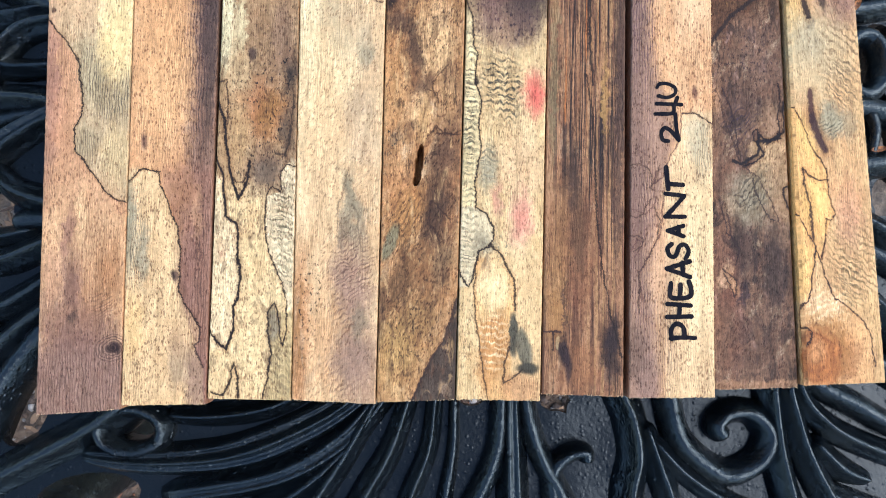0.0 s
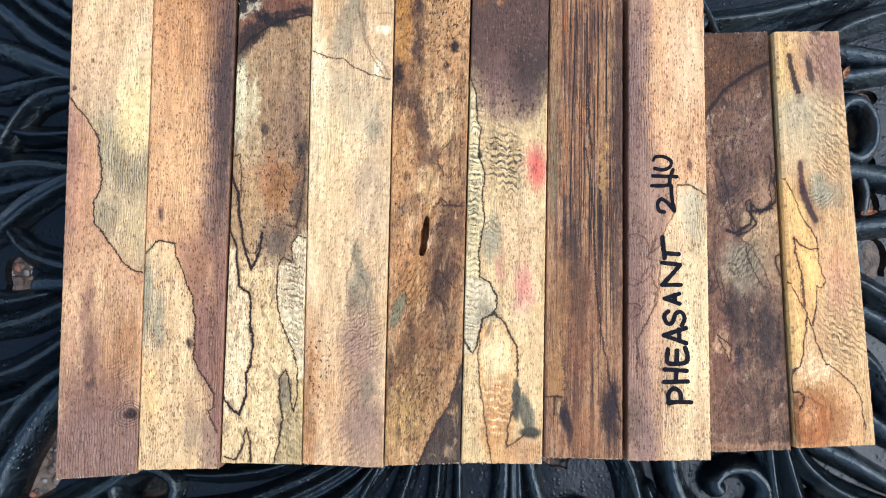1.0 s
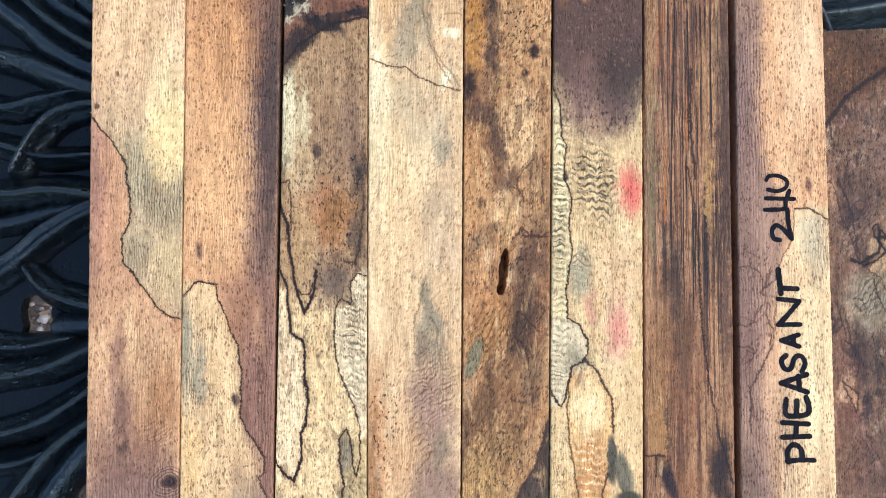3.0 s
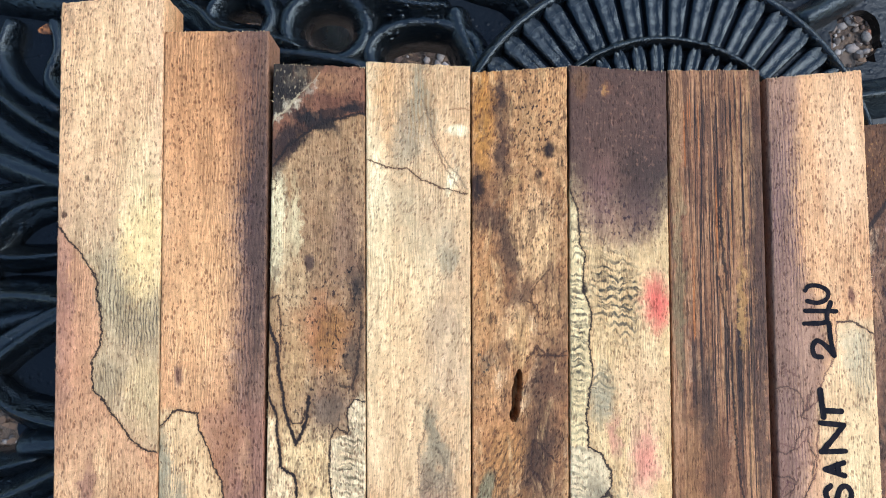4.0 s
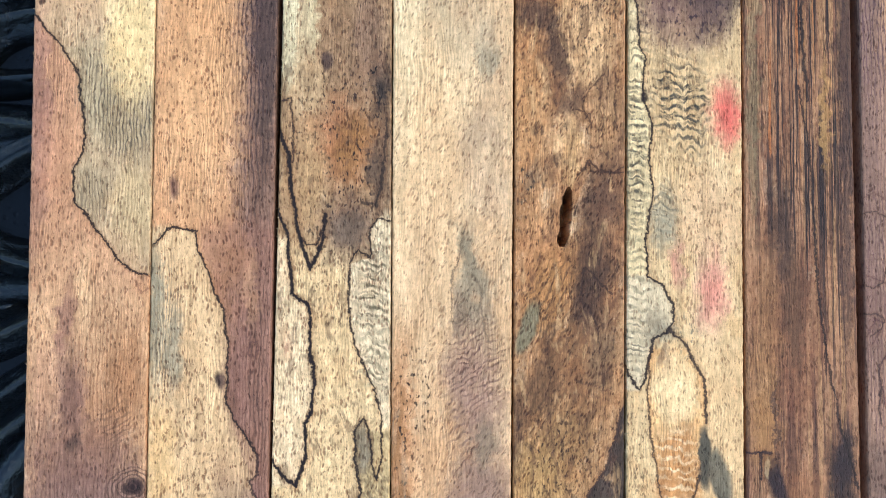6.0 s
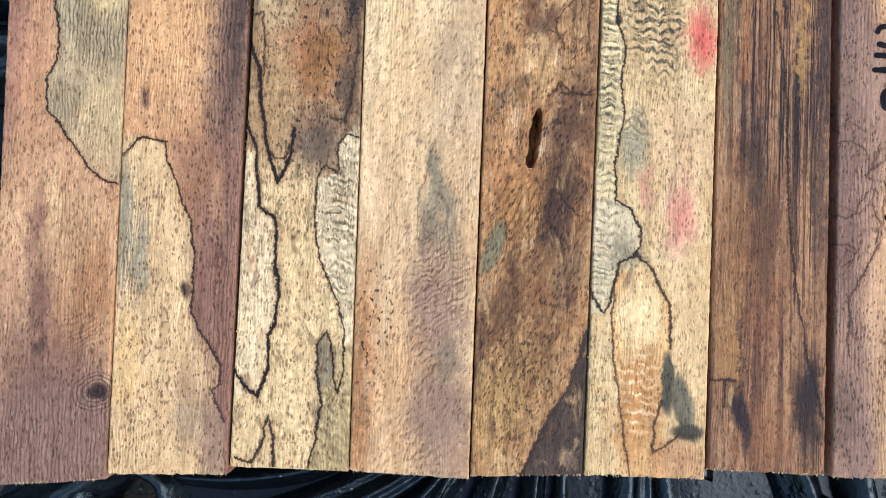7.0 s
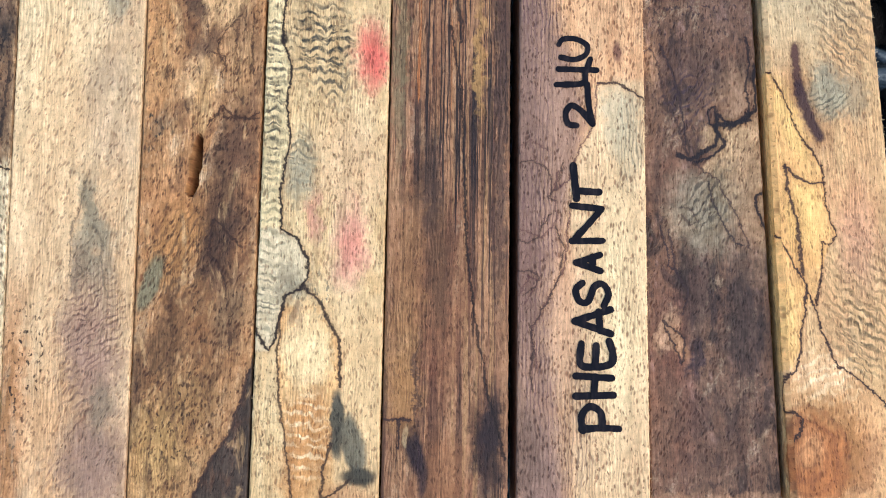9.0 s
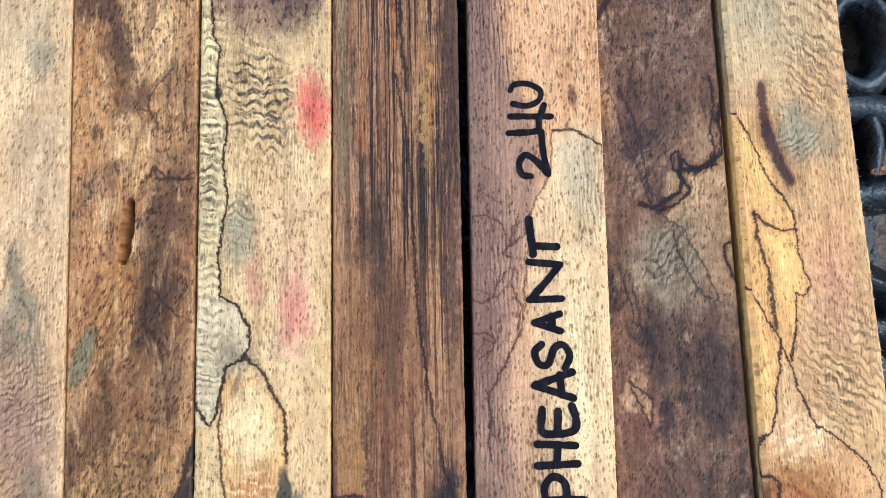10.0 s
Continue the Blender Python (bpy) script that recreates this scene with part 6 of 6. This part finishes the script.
LEAVES = [  # path, widths at start, middle and end, crest, grooves
    ([(-128, -92), (-114, -83), (-91, -70), (-81, -62), (-72, -50)], 8, 9.5, 8, -0.5, 1),
    ([(-93, -77.5), (-75, -79), (-52, -77), (-33, -70), (-17, -60), (-6, -46)], 4, 11, 8, -0.5, 3),
    ([(-71, -89), (-39, -83), (-20, -72.5), (-8, -58), (0, -44)], 6, 8, 5, -1.0, 2),
    ([(-56, -98), (-34, -88), (-18, -74), (-7, -58)], 5, 6, 3, -1.5, 1),
    ([(-34, -102), (-26, -88), (-18, -75), (-10, -60), (-4, -48)], 6, 5, 3, -0.5, 1),
    ([(-20, -102), (-13, -88), (-6, -75), (-1, -60), (3, -46)], 7, 5, 3, -0.3, 1),
    ([(-4, -102), (0, -88), (5, -74), (6.5, -60), (8, -46)], 5, 4, 3, -0.8, 1),
    ([(8, -102), (10, -88), (12, -74), (12, -58)], 4, 3, 2, -2.5, 0),
    ([(10, -102), (19, -88), (24.5, -74), (25.5, -60), (27, -44)], 5, 4.5, 4, -0.3, 0),
    ([(30, -102), (29.5, -87), (29, -74), (28.5, -60), (29, -44)], 8, 6, 4, 0.0, 2),
    ([(52, -104), (44, -88), (36.5, -74), (32.5, -60), (31, -44)], 5, 4.5, 4, -0.3, 0),
    ([(66, -104), (63, -88), (65, -75), (63, -64), (59, -54), (58, -40)], 8, 8, 7, 0.0, 1),
    ([(67, -66), (71, -77), (75, -88), (78, -100)], 4, 6, 5, -0.8, 1),
    ([(69, -70), (79, -80), (92, -88), (104, -92)], 4, 5, 3, -1.2, 1),
    ([(103, -46), (104, -58), (106, -73), (110, -88), (116, -102)], 6, 6, 7, 0.0, 1),
    ([(107, -46), (109, -57), (114, -73), (122, -88), (130, -100)], 5, 6, 7, -0.4, 1),
    ([(110, -50), (114, -59), (123, -67), (137, -73), (150, -77)], 4, 5.5, 5, -0.3, 1),
    ([(111, -48), (118, -54), (129, -59.5), (141, -66), (152, -70)], 5, 5.5, 4, -0.2, 0),
    ([(116, -70), (125, -78), (133, -81)], 5, 6, 3, -1.2, 1),
    ([(119, -84), (128, -88), (140, -90)], 5, 6, 3, -1.2, 1),
    ([(-140, 88), (-127, 77), (-117, 68.5), (-106, 62), (-92, 56)], 5, 6, 5, -0.5, 1),
    ([(-142, 80), (-127, 70), (-118, 62.5), (-106, 56), (-92, 52)], 5, 6, 5, -0.5, 0),
    ([(-142, 62), (-127, 58.5), (-117, 55), (-106, 51), (-92, 47)], 5, 6, 5, -0.2, 0),
    ([(-127, 27), (-122, 37), (-116, 44), (-106, 47), (-92, 46)], 5, 6.5, 5, -0.6, 1),
    ([(-142, 22), (-125, 23), (-116, 24), (-104, 23), (-90, 22)], 7, 7, 7, 0.0, 1),
    ([(-140, -4), (-125, 6), (-117, 13), (-105, 20), (-92, 24)], 7, 7.5, 5, -0.3, 2),
    ([(-123, 5), (-116, -2.5), (-104, -6.5), (-92, -8)], 3, 6.5, 5, -0.6, 1),
    ([(-116, -12), (-105, -11), (-92, -10)], 6, 6, 5, -1.2, 0),
    ([(-140, -27), (-124, -24), (-115, -22), (-104, -17), (-92, -12)], 6, 6.5, 5, -0.2, 1),
    ([(-140, -42), (-122, -38), (-113, -34), (-103, -27), (-92, -18)], 5, 6.5, 5, -0.6, 1),
    ([(-130, -66), (-121, -53), (-114, -44), (-104, -36), (-90, -28)], 7, 7, 6, -0.3, 1),
    ([(-124, -78), (-118, -62), (-110, -49), (-103, -41), (-90, -33)], 7, 6.5, 6, -0.1, 0),
    ([(-142, 50), (-130, 46), (-121, 48), (-108, 51)], 5, 6, 3, -1.6, 1),
    ([(-142, 38), (-130, 36), (-118, 33), (-104, 34)], 5, 6, 4, -2.0, 1),
    ([(-142, 13), (-130, 15), (-118, 18), (-104, 21)], 4, 5, 4, -2.0, 0),
    ([(-142, -12), (-132, -16), (-122, -17), (-108, -14)], 5, 5, 4, -1.5, 1),
    ([(-142, -52), (-130, -48), (-120, -46), (-108, -40)], 5, 6, 4, -1.5, 1),
    ([(-70, -66), (-56, -66), (-40, -63), (-26, -56)], 4, 7, 4, -2.5, 1),
    ([(-140, 100), (-119, 97.5), (-106, 96), (-92, 97), (-78, 100)], 6, 6, 5, -0.3, 0),
    ([(-120, 92), (-122, 82), (-117, 74), (-106, 68)], 3, 5, 4, -1.4, 0),
    ([(-110, 92), (-108, 84), (-110, 76), (-104, 70)], 3, 4.5, 3, -1.0, 0),
    ([(-88, 106), (-81, 98), (-74, 93.5), (-69, 89), (-58, 87.2), (-48, 84)], 6, 6, 5, -0.3, 1),
    ([(-98, 112), (-86, 104), (-72, 101), (-58, 102)], 6, 6, 5, -0.6, 1),
    ([(-60, 84), (-43, 82), (-31, 79), (-18, 74)], 5, 5, 5, -0.5, 0),
    ([(-53, 100), (-43, 100.5), (-32, 97.5), (-22, 95.5), (-12, 95)], 6, 7, 6, -0.4, 1),
    ([(-12, 96), (-10, 89), (-7, 82), (-4, 74)], 6, 5, 5, -0.5, 0),
    ([(-18, 112), (-8, 104), (2, 100), (8, 94)], 8, 7, 5, -0.8, 1),
    ([(74, 92.5), (82, 96.5), (91, 103), (100, 112)], 5, 5.5, 7, 0.0, 0),
    ([(88, 72), (84, 72.5), (100, 75), (120, 80), (142, 88)], 7, 8, 8, -0.3, 1),
    ([(120, 66), (128, 72), (136, 75.5), (150, 80)], 5, 6.5, 6, -0.5, 1),
    ([(117, 66), (127, 65), (136, 64), (150, 62)], 5, 6.5, 6, -0.3, 0),
    ([(119, 57), (129, 57.5), (136, 58.5), (150, 61)], 5, 5.5, 5, -0.8, 0),
    ([(121, 27), (130, 28), (137, 27), (150, 25)], 6, 6.5, 6, -0.2, 0),
    ([(121, 10), (132, 11), (140, 12), (150, 13)], 6, 6, 6, -0.3, 0),
    ([(133, 27), (134.5, 21), (133, 13)], 4, 4, 4, -0.8, 0),
    ([(121, -2), (132, -6), (141, -11), (152, -16)], 6, 6.5, 6, -0.2, 1),
    ([(122, -11), (134, -15), (141, -19), (152, -26)], 5, 5.5, 5, -0.5, 0),
    ([(122, -22), (134, -29), (140, -38), (146, -50)], 5, 6, 6, -0.3, 1),
    ([(124, -38), (133, -45), (142, -52), (152, -56)], 5, 6, 5, -0.5, 0),
]
for k in range(16):
    a = radians(22.5 * k + 8)
    LEAVES.append(([(CX + r * math.cos(a + 0.10 * math.sin(r / 30)), CY + r * math.sin(a + 0.10 * math.sin(r / 30))) for r in (228, 233, 238, 243, 248)], 6, 8, 7, -0.5, 1))
for path, w0, w1, w2, crest, grooves in LEAVES:
    part("leaf_bar", sweep(path, w0, w1, w2, crest, grooves=grooves), IRON, table)

SCROLLS = [
    ([(71, -46), (74, -58), (78, -71), (90, -80), (100, -76.5), (103.5, -68.5), (98.5, -62.5), (91.5, -62.5), (88, -66.5), (90.5, -69.5)], 6, 6, 4, 0.0),
    ([(43, -100), (41, -88), (41, -80), (45, -75.5), (50, -74.5), (50.5, -77.5)], 5, 4, 3, -0.8),
]
for path, w0, w1, w2, crest in SCROLLS:
    part("scroll", sweep(path, w0, w1, w2, crest), IRON, table)


def leg(angle):
    """A cast leg that bows inwards and ends in a foot."""
    bm = bmesh.new()
    rows = []
    for i in range(17):
        s = i / 16
        r = 0.235 - 0.13 * math.sin(math.pi * s) + 0.02 * s
        z = (TABLE - 0.008) * (1 - s)
        w = 0.014 + 0.006 * s * s + (0.012 if i == 16 else 0)
        rows.append([bm.verts.new((r + w * math.cos(a), 0.7 * w * math.sin(a), z)) for a in (2 * math.pi * k / 10 for k in range(10))])
    for a, b in zip(rows, rows[1:]):
        for k in range(10):
            bm.faces.new((a[k], a[(k + 1) % 10], b[(k + 1) % 10], b[k]))
    for r in (rows[0], rows[-1]):
        bm.faces.new(r)
    bmesh.ops.transform(bm, matrix=pose(CX / 1000, CY / 1000, 0, 0, 0, angle), verts=bm.verts)
    return bm


for k in range(4):
    part("leg", leg(45 + 90 * k), IRON, table)

# ---- scraps of bark that lie on the metal ----
def scrap(x, y, long, wide, turn):
    """A curled flake of bark, laid on whatever is under it; x and y in mm."""
    bpy.context.view_layer.update()
    hit, at, *_ = scene.ray_cast(bpy.context.evaluated_depsgraph_get(), (x * 0.001, y * 0.001, TABLE + 0.05), (0, 0, -1))
    bm = bmesh.new()
    rows = []
    for i in range(7):
        q = i / 3 - 1
        half = wide / 2 * math.sqrt(max(0.08, 1 - q * q)) * (1 + 0.3 * noise.noise((q * 3, x, 2)))
        rows.append([bm.verts.new((q * long / 2000, e * half / 1000, (0.5 * q * q + 0.35 * e * e + 0.25 * noise.noise((q * 4, e * 2, y)) + h) / 1000))
                     for h in (0.0, 0.5) for e in (-1, -0.3, 0.4, 1)])
    for a, b in zip(rows, rows[1:]):
        for k in (0, 1, 2, 4, 5, 6):
            bm.faces.new((a[k], a[k + 1], b[k + 1], b[k]))
        for k, m in ((0, 4), (3, 7)):
            bm.faces.new((a[k], a[m], b[m], b[k]))
    for r in (rows[0], rows[-1]):
        for k in range(3):
            bm.faces.new((r[k], r[k + 1], r[k + 5], r[k + 4]))
    bmesh.ops.transform(bm, matrix=pose(x * 0.001, y * 0.001, at.z - 0.0002, 0, 0, turn), verts=bm.verts)
    return tagged(mesh_object("bark_scrap", bm, SCRAP), "small dry orange brown bark flake on black metal", "bark scrap", group="bark flakes")


for spot in ((128.0, 57.8, 4.0, 1.8, 65), (-110.6, 88.7, 4.5, 2.6, 20), (134.7, 15.1, 5.0, 1.6, 8)):
    scrap(*spot)

# ---- wood blanks ----
# corners of each top in mm (far left, far right, near left, near right), thickness, drop of the top, label
BLANKS = {
    1: ((-96, 86), (-74.3, 88.2), (-93.6, -62), (-72.8, -60.2), 12, 0, "long tan spalted wood blank with one black zone line"),
    2: ((-74.1, 80), (-52.1, 80.4), (-72.6, -59.2), (-51.6, -58.6), 12, 0, "orange tan wood blank with purple edge and pale zone"),
    3: ((-51.0, 73.3), (-31.6, 72.7), (-51.2, -57), (-30.3, -57.1), 12, 0, "spalted wood blank with bark corner and black lines"),
    4: ((-31.4, 73.9), (-9.1, 73.1), (-30.1, -57.1), (-9.0, -57.7), 12, 0, "pale cream wood blank with soft grey streaks"),
    5: ((-8.8, 71.8), (11.7, 73.2), (-8.7, -57.2), (11.1, -56.3), 12, 0, "brown figured wood blank with a worm hole"),
    6: ((12.2, 73.5), (33.2, 72.3), (11.4, -56.2), (32.8, -56.2), 12, 0, "curly spalted wood blank, dark end and red stain"),
    7: ((33.5, 72.6), (53.5, 72.9), (33.1, -54.5), (54.1, -54.7), 12, 0, "dark brown straight striped wood blank"),
    8: ((55.1, 71.1), (75.9, 73), (55.5, -55.1), (77.7, -54.5), 12, 0, "purple and cream wood blank with black marker lettering"),
    9: ((75.0, 61.1), (94.5, 62.5), (78.1, -52.8), (100, -51.8), 10.4, 1.6, "dark purple brown short wood blank with pale patch"),
    10: ((95.5, 61.8), (113.5, 62.6), (100.7, -51.1), (122, -49.8), 12, 0, "golden short wood blank with knot and black lines"),
}


def blank(k):
    tl, tr, bl, br, thick, drop, label = BLANKS[k]
    tl, tr, bl, br = (Vector(q) for q in (tl, tr, bl, br))
    length = (tl.y + tr.y - bl.y - br.y) / 2
    bm = bmesh.new()
    uvl = bm.loops.layers.uv.new("UVMap")
    # section: how far across, depth below the top, and the grain's coordinate across
    worn = 1.3 if k == 10 else 0.45
    sec = [(0.0, -d, -d) for d in (thick, thick * 0.6, 6.0, 2.0, worn)] + [(0.12 / 21, -worn * 0.28, 0.0)]
    cuts = 42
    sec += [(max(q / cuts * (1 - 0.7 / 21) + 0.35 / 21, (worn * 0.8) / 21 * (1 - q / cuts)), 0.0, 21 * (q / cuts * (1 - 0.7 / 21)) + 0.35) for q in range(cuts + 1)]
    sec += [(1 - 0.12 / 21, -0.12, 21.0)] + [(1.0, -d, 21 + d) for d in (0.45, 2.0, 6.0, thick * 0.6, thick)]
    count = int(length) + 1
    rows = []
    for j in range(count + 1):
        s = j / count
        row = []
        for i, (u, z, gu) in enumerate(sec):
            base = bl.lerp(br, u).lerp(tl.lerp(tr, u), s)
            x, y = base
            nz = noise.noise((x * 0.9, y * 0.9, z * 0.4 + k * 7))
            fine = noise.noise((x * 3.1, y * 2.2, z * 1.5 + k * 3))
            if j in (0, count):
                y += (0.28 * fine + 0.25 * nz) * (1 if j else -1)
            if u < 0.02 or u > 0.98:
                x += 0.10 * nz + 0.08 * fine
            dz = z + 0.05 * nz
            if j in (0, count) and z > -0.3:
                dz -= 0.25
            gv = s * length
            if k == 5:
                # the worm hole
                mid = 9.6 + (gv - 60) * 0.11 + 0.35 * noise.noise((0.3, gv * 0.8, 2))
                half = 0.95 * math.sqrt(max(0.0, 1 - ((gv - 59.9) / 5.3) ** 2)) * (1 + 0.35 * noise.noise((4.0, gv * 0.9, 1)))
                if half > 0.2 and abs(gu - mid) < half:
                    dz -= 6.0
            row.append((bm.verts.new((x * 0.001, y * 0.001, TABLE + (21 - drop + dz) * 0.001)), (gu, gv)))
        rows.append(row)
    m = len(sec)
    for a, b in zip(rows, rows[1:]):
        for i in range(m - 1):
            q = (a[i], a[i + 1], b[i + 1], b[i])
            f = bm.faces.new([v for v, _ in q])
            for loop, (_, uv) in zip(f.loops, q):
                loop[uvl].uv = uv
        q = (a[m - 1], a[0], b[0], b[m - 1])
        f = bm.faces.new([v for v, _ in q])
        for loop, (_, uv) in zip(f.loops, q):
            loop[uvl].uv = (uv[0] % 21, uv[1])
    for row, sign in ((rows[0], -1), (rows[-1], 1)):
        f = bm.faces.new([v for v, _ in row])
        for loop, (v, uv) in zip(f.loops, row):
            deep = (TABLE + 0.021 - v.co.z) * 1000
            loop[uvl].uv = (min(max(uv[0], 0), 21), uv[1] + sign * deep * 0.35)
    ob = mesh_object("wood_blank", bm, WOODS[k])
    return tagged(ob, label, "wood blank", group="row of wood blanks")


made = {k: blank(k) for k in BLANKS}


# marker lettering on the eighth blank: strokes of each letter in a box one wide and one high
STROKES = {
    "P": [[(0.10, 0.0), (0.12, 0.5), (0.05, 1.0)], [(0.0, 0.96), (0.6, 1.0), (0.98, 0.78), (0.75, 0.50), (0.12, 0.44)]],
    "H": [[(0.08, 0.0), (0.0, 1.0)], [(0.92, 0.04), (1.0, 1.0)], [(0.02, 0.52), (0.98, 0.48)]],
    "E": [[(0.9, 0.98), (0.1, 1.0), (0.0, 0.55), (0.12, 0.08), (0.5, 0.0), (1.0, 0.12)], [(0.02, 0.55), (0.82, 0.52)]],
    "A": [[(0.0, 0.0), (0.3, 0.6), (0.5, 1.0)], [(0.5, 1.0), (0.75, 0.5), (1.0, 0.02)], [(0.12, 0.30), (0.9, 0.34)]],
    "S": [[(0.95, 0.80), (0.65, 1.0), (0.18, 0.88), (0.18, 0.62), (0.78, 0.44), (0.92, 0.18), (0.5, 0.0), (0.0, 0.14)]],
    "N": [[(0.02, 0.0), (0.0, 1.0)], [(0.0, 0.98), (0.5, 0.45), (0.92, 0.04)], [(0.92, 0.04), (1.0, 1.0)]],
    "T": [[(0.0, 0.86), (0.5, 0.93), (1.0, 1.0)], [(0.24, 0.9), (0.20, 0.0)]],
    "2": [[(0.0, 0.62), (0.05, 0.92), (0.3, 1.0), (0.48, 0.8), (0.35, 0.45), (0.04, 0.06)], [(0.04, 0.06), (0.5, 0.20), (1.0, 0.26)]],
    "4": [[(0.05, 1.0), (0.12, 0.35), (0.5, 0.28), (1.0, 0.16)], [(0.62, 0.95), (0.6, 0.0)]],
    "0": [[(0.10, 0.92), (0.0, 0.45), (0.25, 0.04), (0.7, 0.0), (1.0, 0.4), (0.98, 0.85), (0.72, 1.0)]],
}


def stroke(bm, pts, width, z):
    """A flat pen stroke with round ends and an uneven edge, 0.1 mm thick."""
    count = 8 * len(pts)
    line = glide(pts, count)
    rows = []
    for i, c in enumerate(line):
        side = (line[min(i + 1, count - 1)] - line[max(i - 1, 0)]).normalized().cross(Vector((0, 0, 1)))
        h = width / 2 * (1 + 0.16 * noise.noise((c.x * 0.8, c.y * 0.8, 4)))
        rows.append([c + side * h * (1 + 0.10 * noise.noise((c.x * 4, c.y * 4, 1))), c - side * h * (1 + 0.10 * noise.noise((c.x * 4, c.y * 4, 7)))])

    def cap(a, b):
        mid, arm = (a + b) / 2, (a - b) / 2
        out = -arm.cross(Vector((0, 0, 1)))
        return [mid + arm * math.cos(t) + out * math.sin(t) for t in (math.pi * k / 6 for k in range(1, 6))]

    edge = [r[0] for r in rows] + cap(*rows[-1]) + [r[1] for r in rows[::-1]] + cap(rows[0][1], rows[0][0])
    up = [bm.verts.new((p.x * 0.001, p.y * 0.001, z)) for p in edge]
    low = [bm.verts.new((p.x * 0.001, p.y * 0.001, z - 0.0001)) for p in edge]
    m, e = len(edge), len(rows)
    for k in range(m):
        bm.faces.new((up[k], up[(k + 1) % m], low[(k + 1) % m], low[k]))
    for ring in (up, low):
        right = list(range(e))
        left = [m - 6 - k for k in range(e)]
        for k in range(e - 1):
            bm.faces.new((ring[right[k]], ring[right[k + 1]], ring[left[k + 1]], ring[left[k]]))
        bm.faces.new([ring[k] for k in range(e - 1, e + 6)])
        bm.faces.new([ring[k] for k in list(range(m - 6, m)) + [0]])


def letter(char, u, v, tall, wide, width):
    """One letter in black marker, its foot towards the blank's right edge: place across and along, height, width, pen, all in mm."""
    tl, tr, bl, br, *_ = BLANKS[8]
    tl, tr, bl, br = (Vector(q) for q in (tl, tr, bl, br))
    c = bl.lerp(br, u / 21).lerp(tl.lerp(tr, u / 21), v / 126.6)
    bm = bmesh.new()
    for k, pts in enumerate(STROKES[char]):
        pts = [(c.x + (0.5 - y) * (tall - width), c.y + (x - 0.5) * (wide - width)) for x, y in pts]
        stroke(bm, pts, width, TABLE + 0.02112 + 0.00003 * k)
    part("letter", bm, INK, made[8], "handwritten black marker letter", smooth=False)


for row in (
        ("P", 13.2, 16.8, 7.4, 5.2, 1.17),
        ("H", 12.3, 22.1, 7.4, 4.5, 1.17),
        ("E", 12.7, 27.4, 6.6, 5.5, 1.22),
        ("A", 12.1, 32.8, 7.2, 5.2, 1.17),
        ("S", 12.0, 37.4, 6.6, 5.1, 1.12),
        ("A", 11.4, 42.6, 5.2, 3.8, 1.12),
        ("N", 11.3, 49.2, 6.3, 7.1, 1.12),
        ("T", 11.1, 56.2, 5.6, 6.8, 1.22),
        ("2", 10.2, 69.5, 5.9, 8.2, 1.02),
        ("4", 9.6, 75.1, 7.9, 5.8, 1.02),
        ("0", 9.0, 79.2, 5.7, 4.5, 0.92)):
    letter(*row)

# fuzz of torn fibres along the sawn ends and edges
rng = random.Random(11)
FUZZ = Nodes("torn_fibre")
FUZZ.put(FUZZ.bsdf, "Base Color", lin("d8b98a"))
FUZZ.put(FUZZ.bsdf, "Roughness", 0.8)
for k in BLANKS:
    tl, tr, bl, br, thick, drop, _ = BLANKS[k]
    tl, tr, bl, br = (Vector(q) for q in (tl, tr, bl, br))
    bm = bmesh.new()
    edges = [(bl, br, Vector((0, -1)), 46), (tl, tr, Vector((0, 1)), 22)]
    if k in (8, 10):
        edges.append((br, tr, Vector((1, 0)), 120 if k == 10 else 50))
    if k in (1, 3, 6):
        edges.append((bl, tl, Vector((-1, 0)), 25))
    for a, b, out, count in edges:
        for _ in range(count):
            p = a.lerp(b, rng.random())
            l, w = rng.uniform(0.08, 0.42), rng.uniform(0.04, 0.09)
            d = Vector((out.x + rng.uniform(-0.7, 0.7), out.y + rng.uniform(-0.7, 0.7))).normalized()
            s = Vector((-d.y, d.x)) * w
            z = 21 - drop - rng.uniform(0.0, 0.5)
            root, tip = p - d * 0.2, p + d * l
            vs = [bm.verts.new((q.x / 1000, q.y / 1000, TABLE + h / 1000)) for q, h in ((root + s, z), (root - s, z), (tip, z + rng.uniform(-0.3, 0.3)), (root, z - 0.15))]
            for f in ((0, 1, 2), (0, 2, 3), (1, 3, 2), (0, 3, 1)):
                bm.faces.new([vs[i] for i in f])
    ob = part("fibre_fuzz", bm, FUZZ.mat, made[k], smooth=False)
    tagged(ob, kind="stuff")
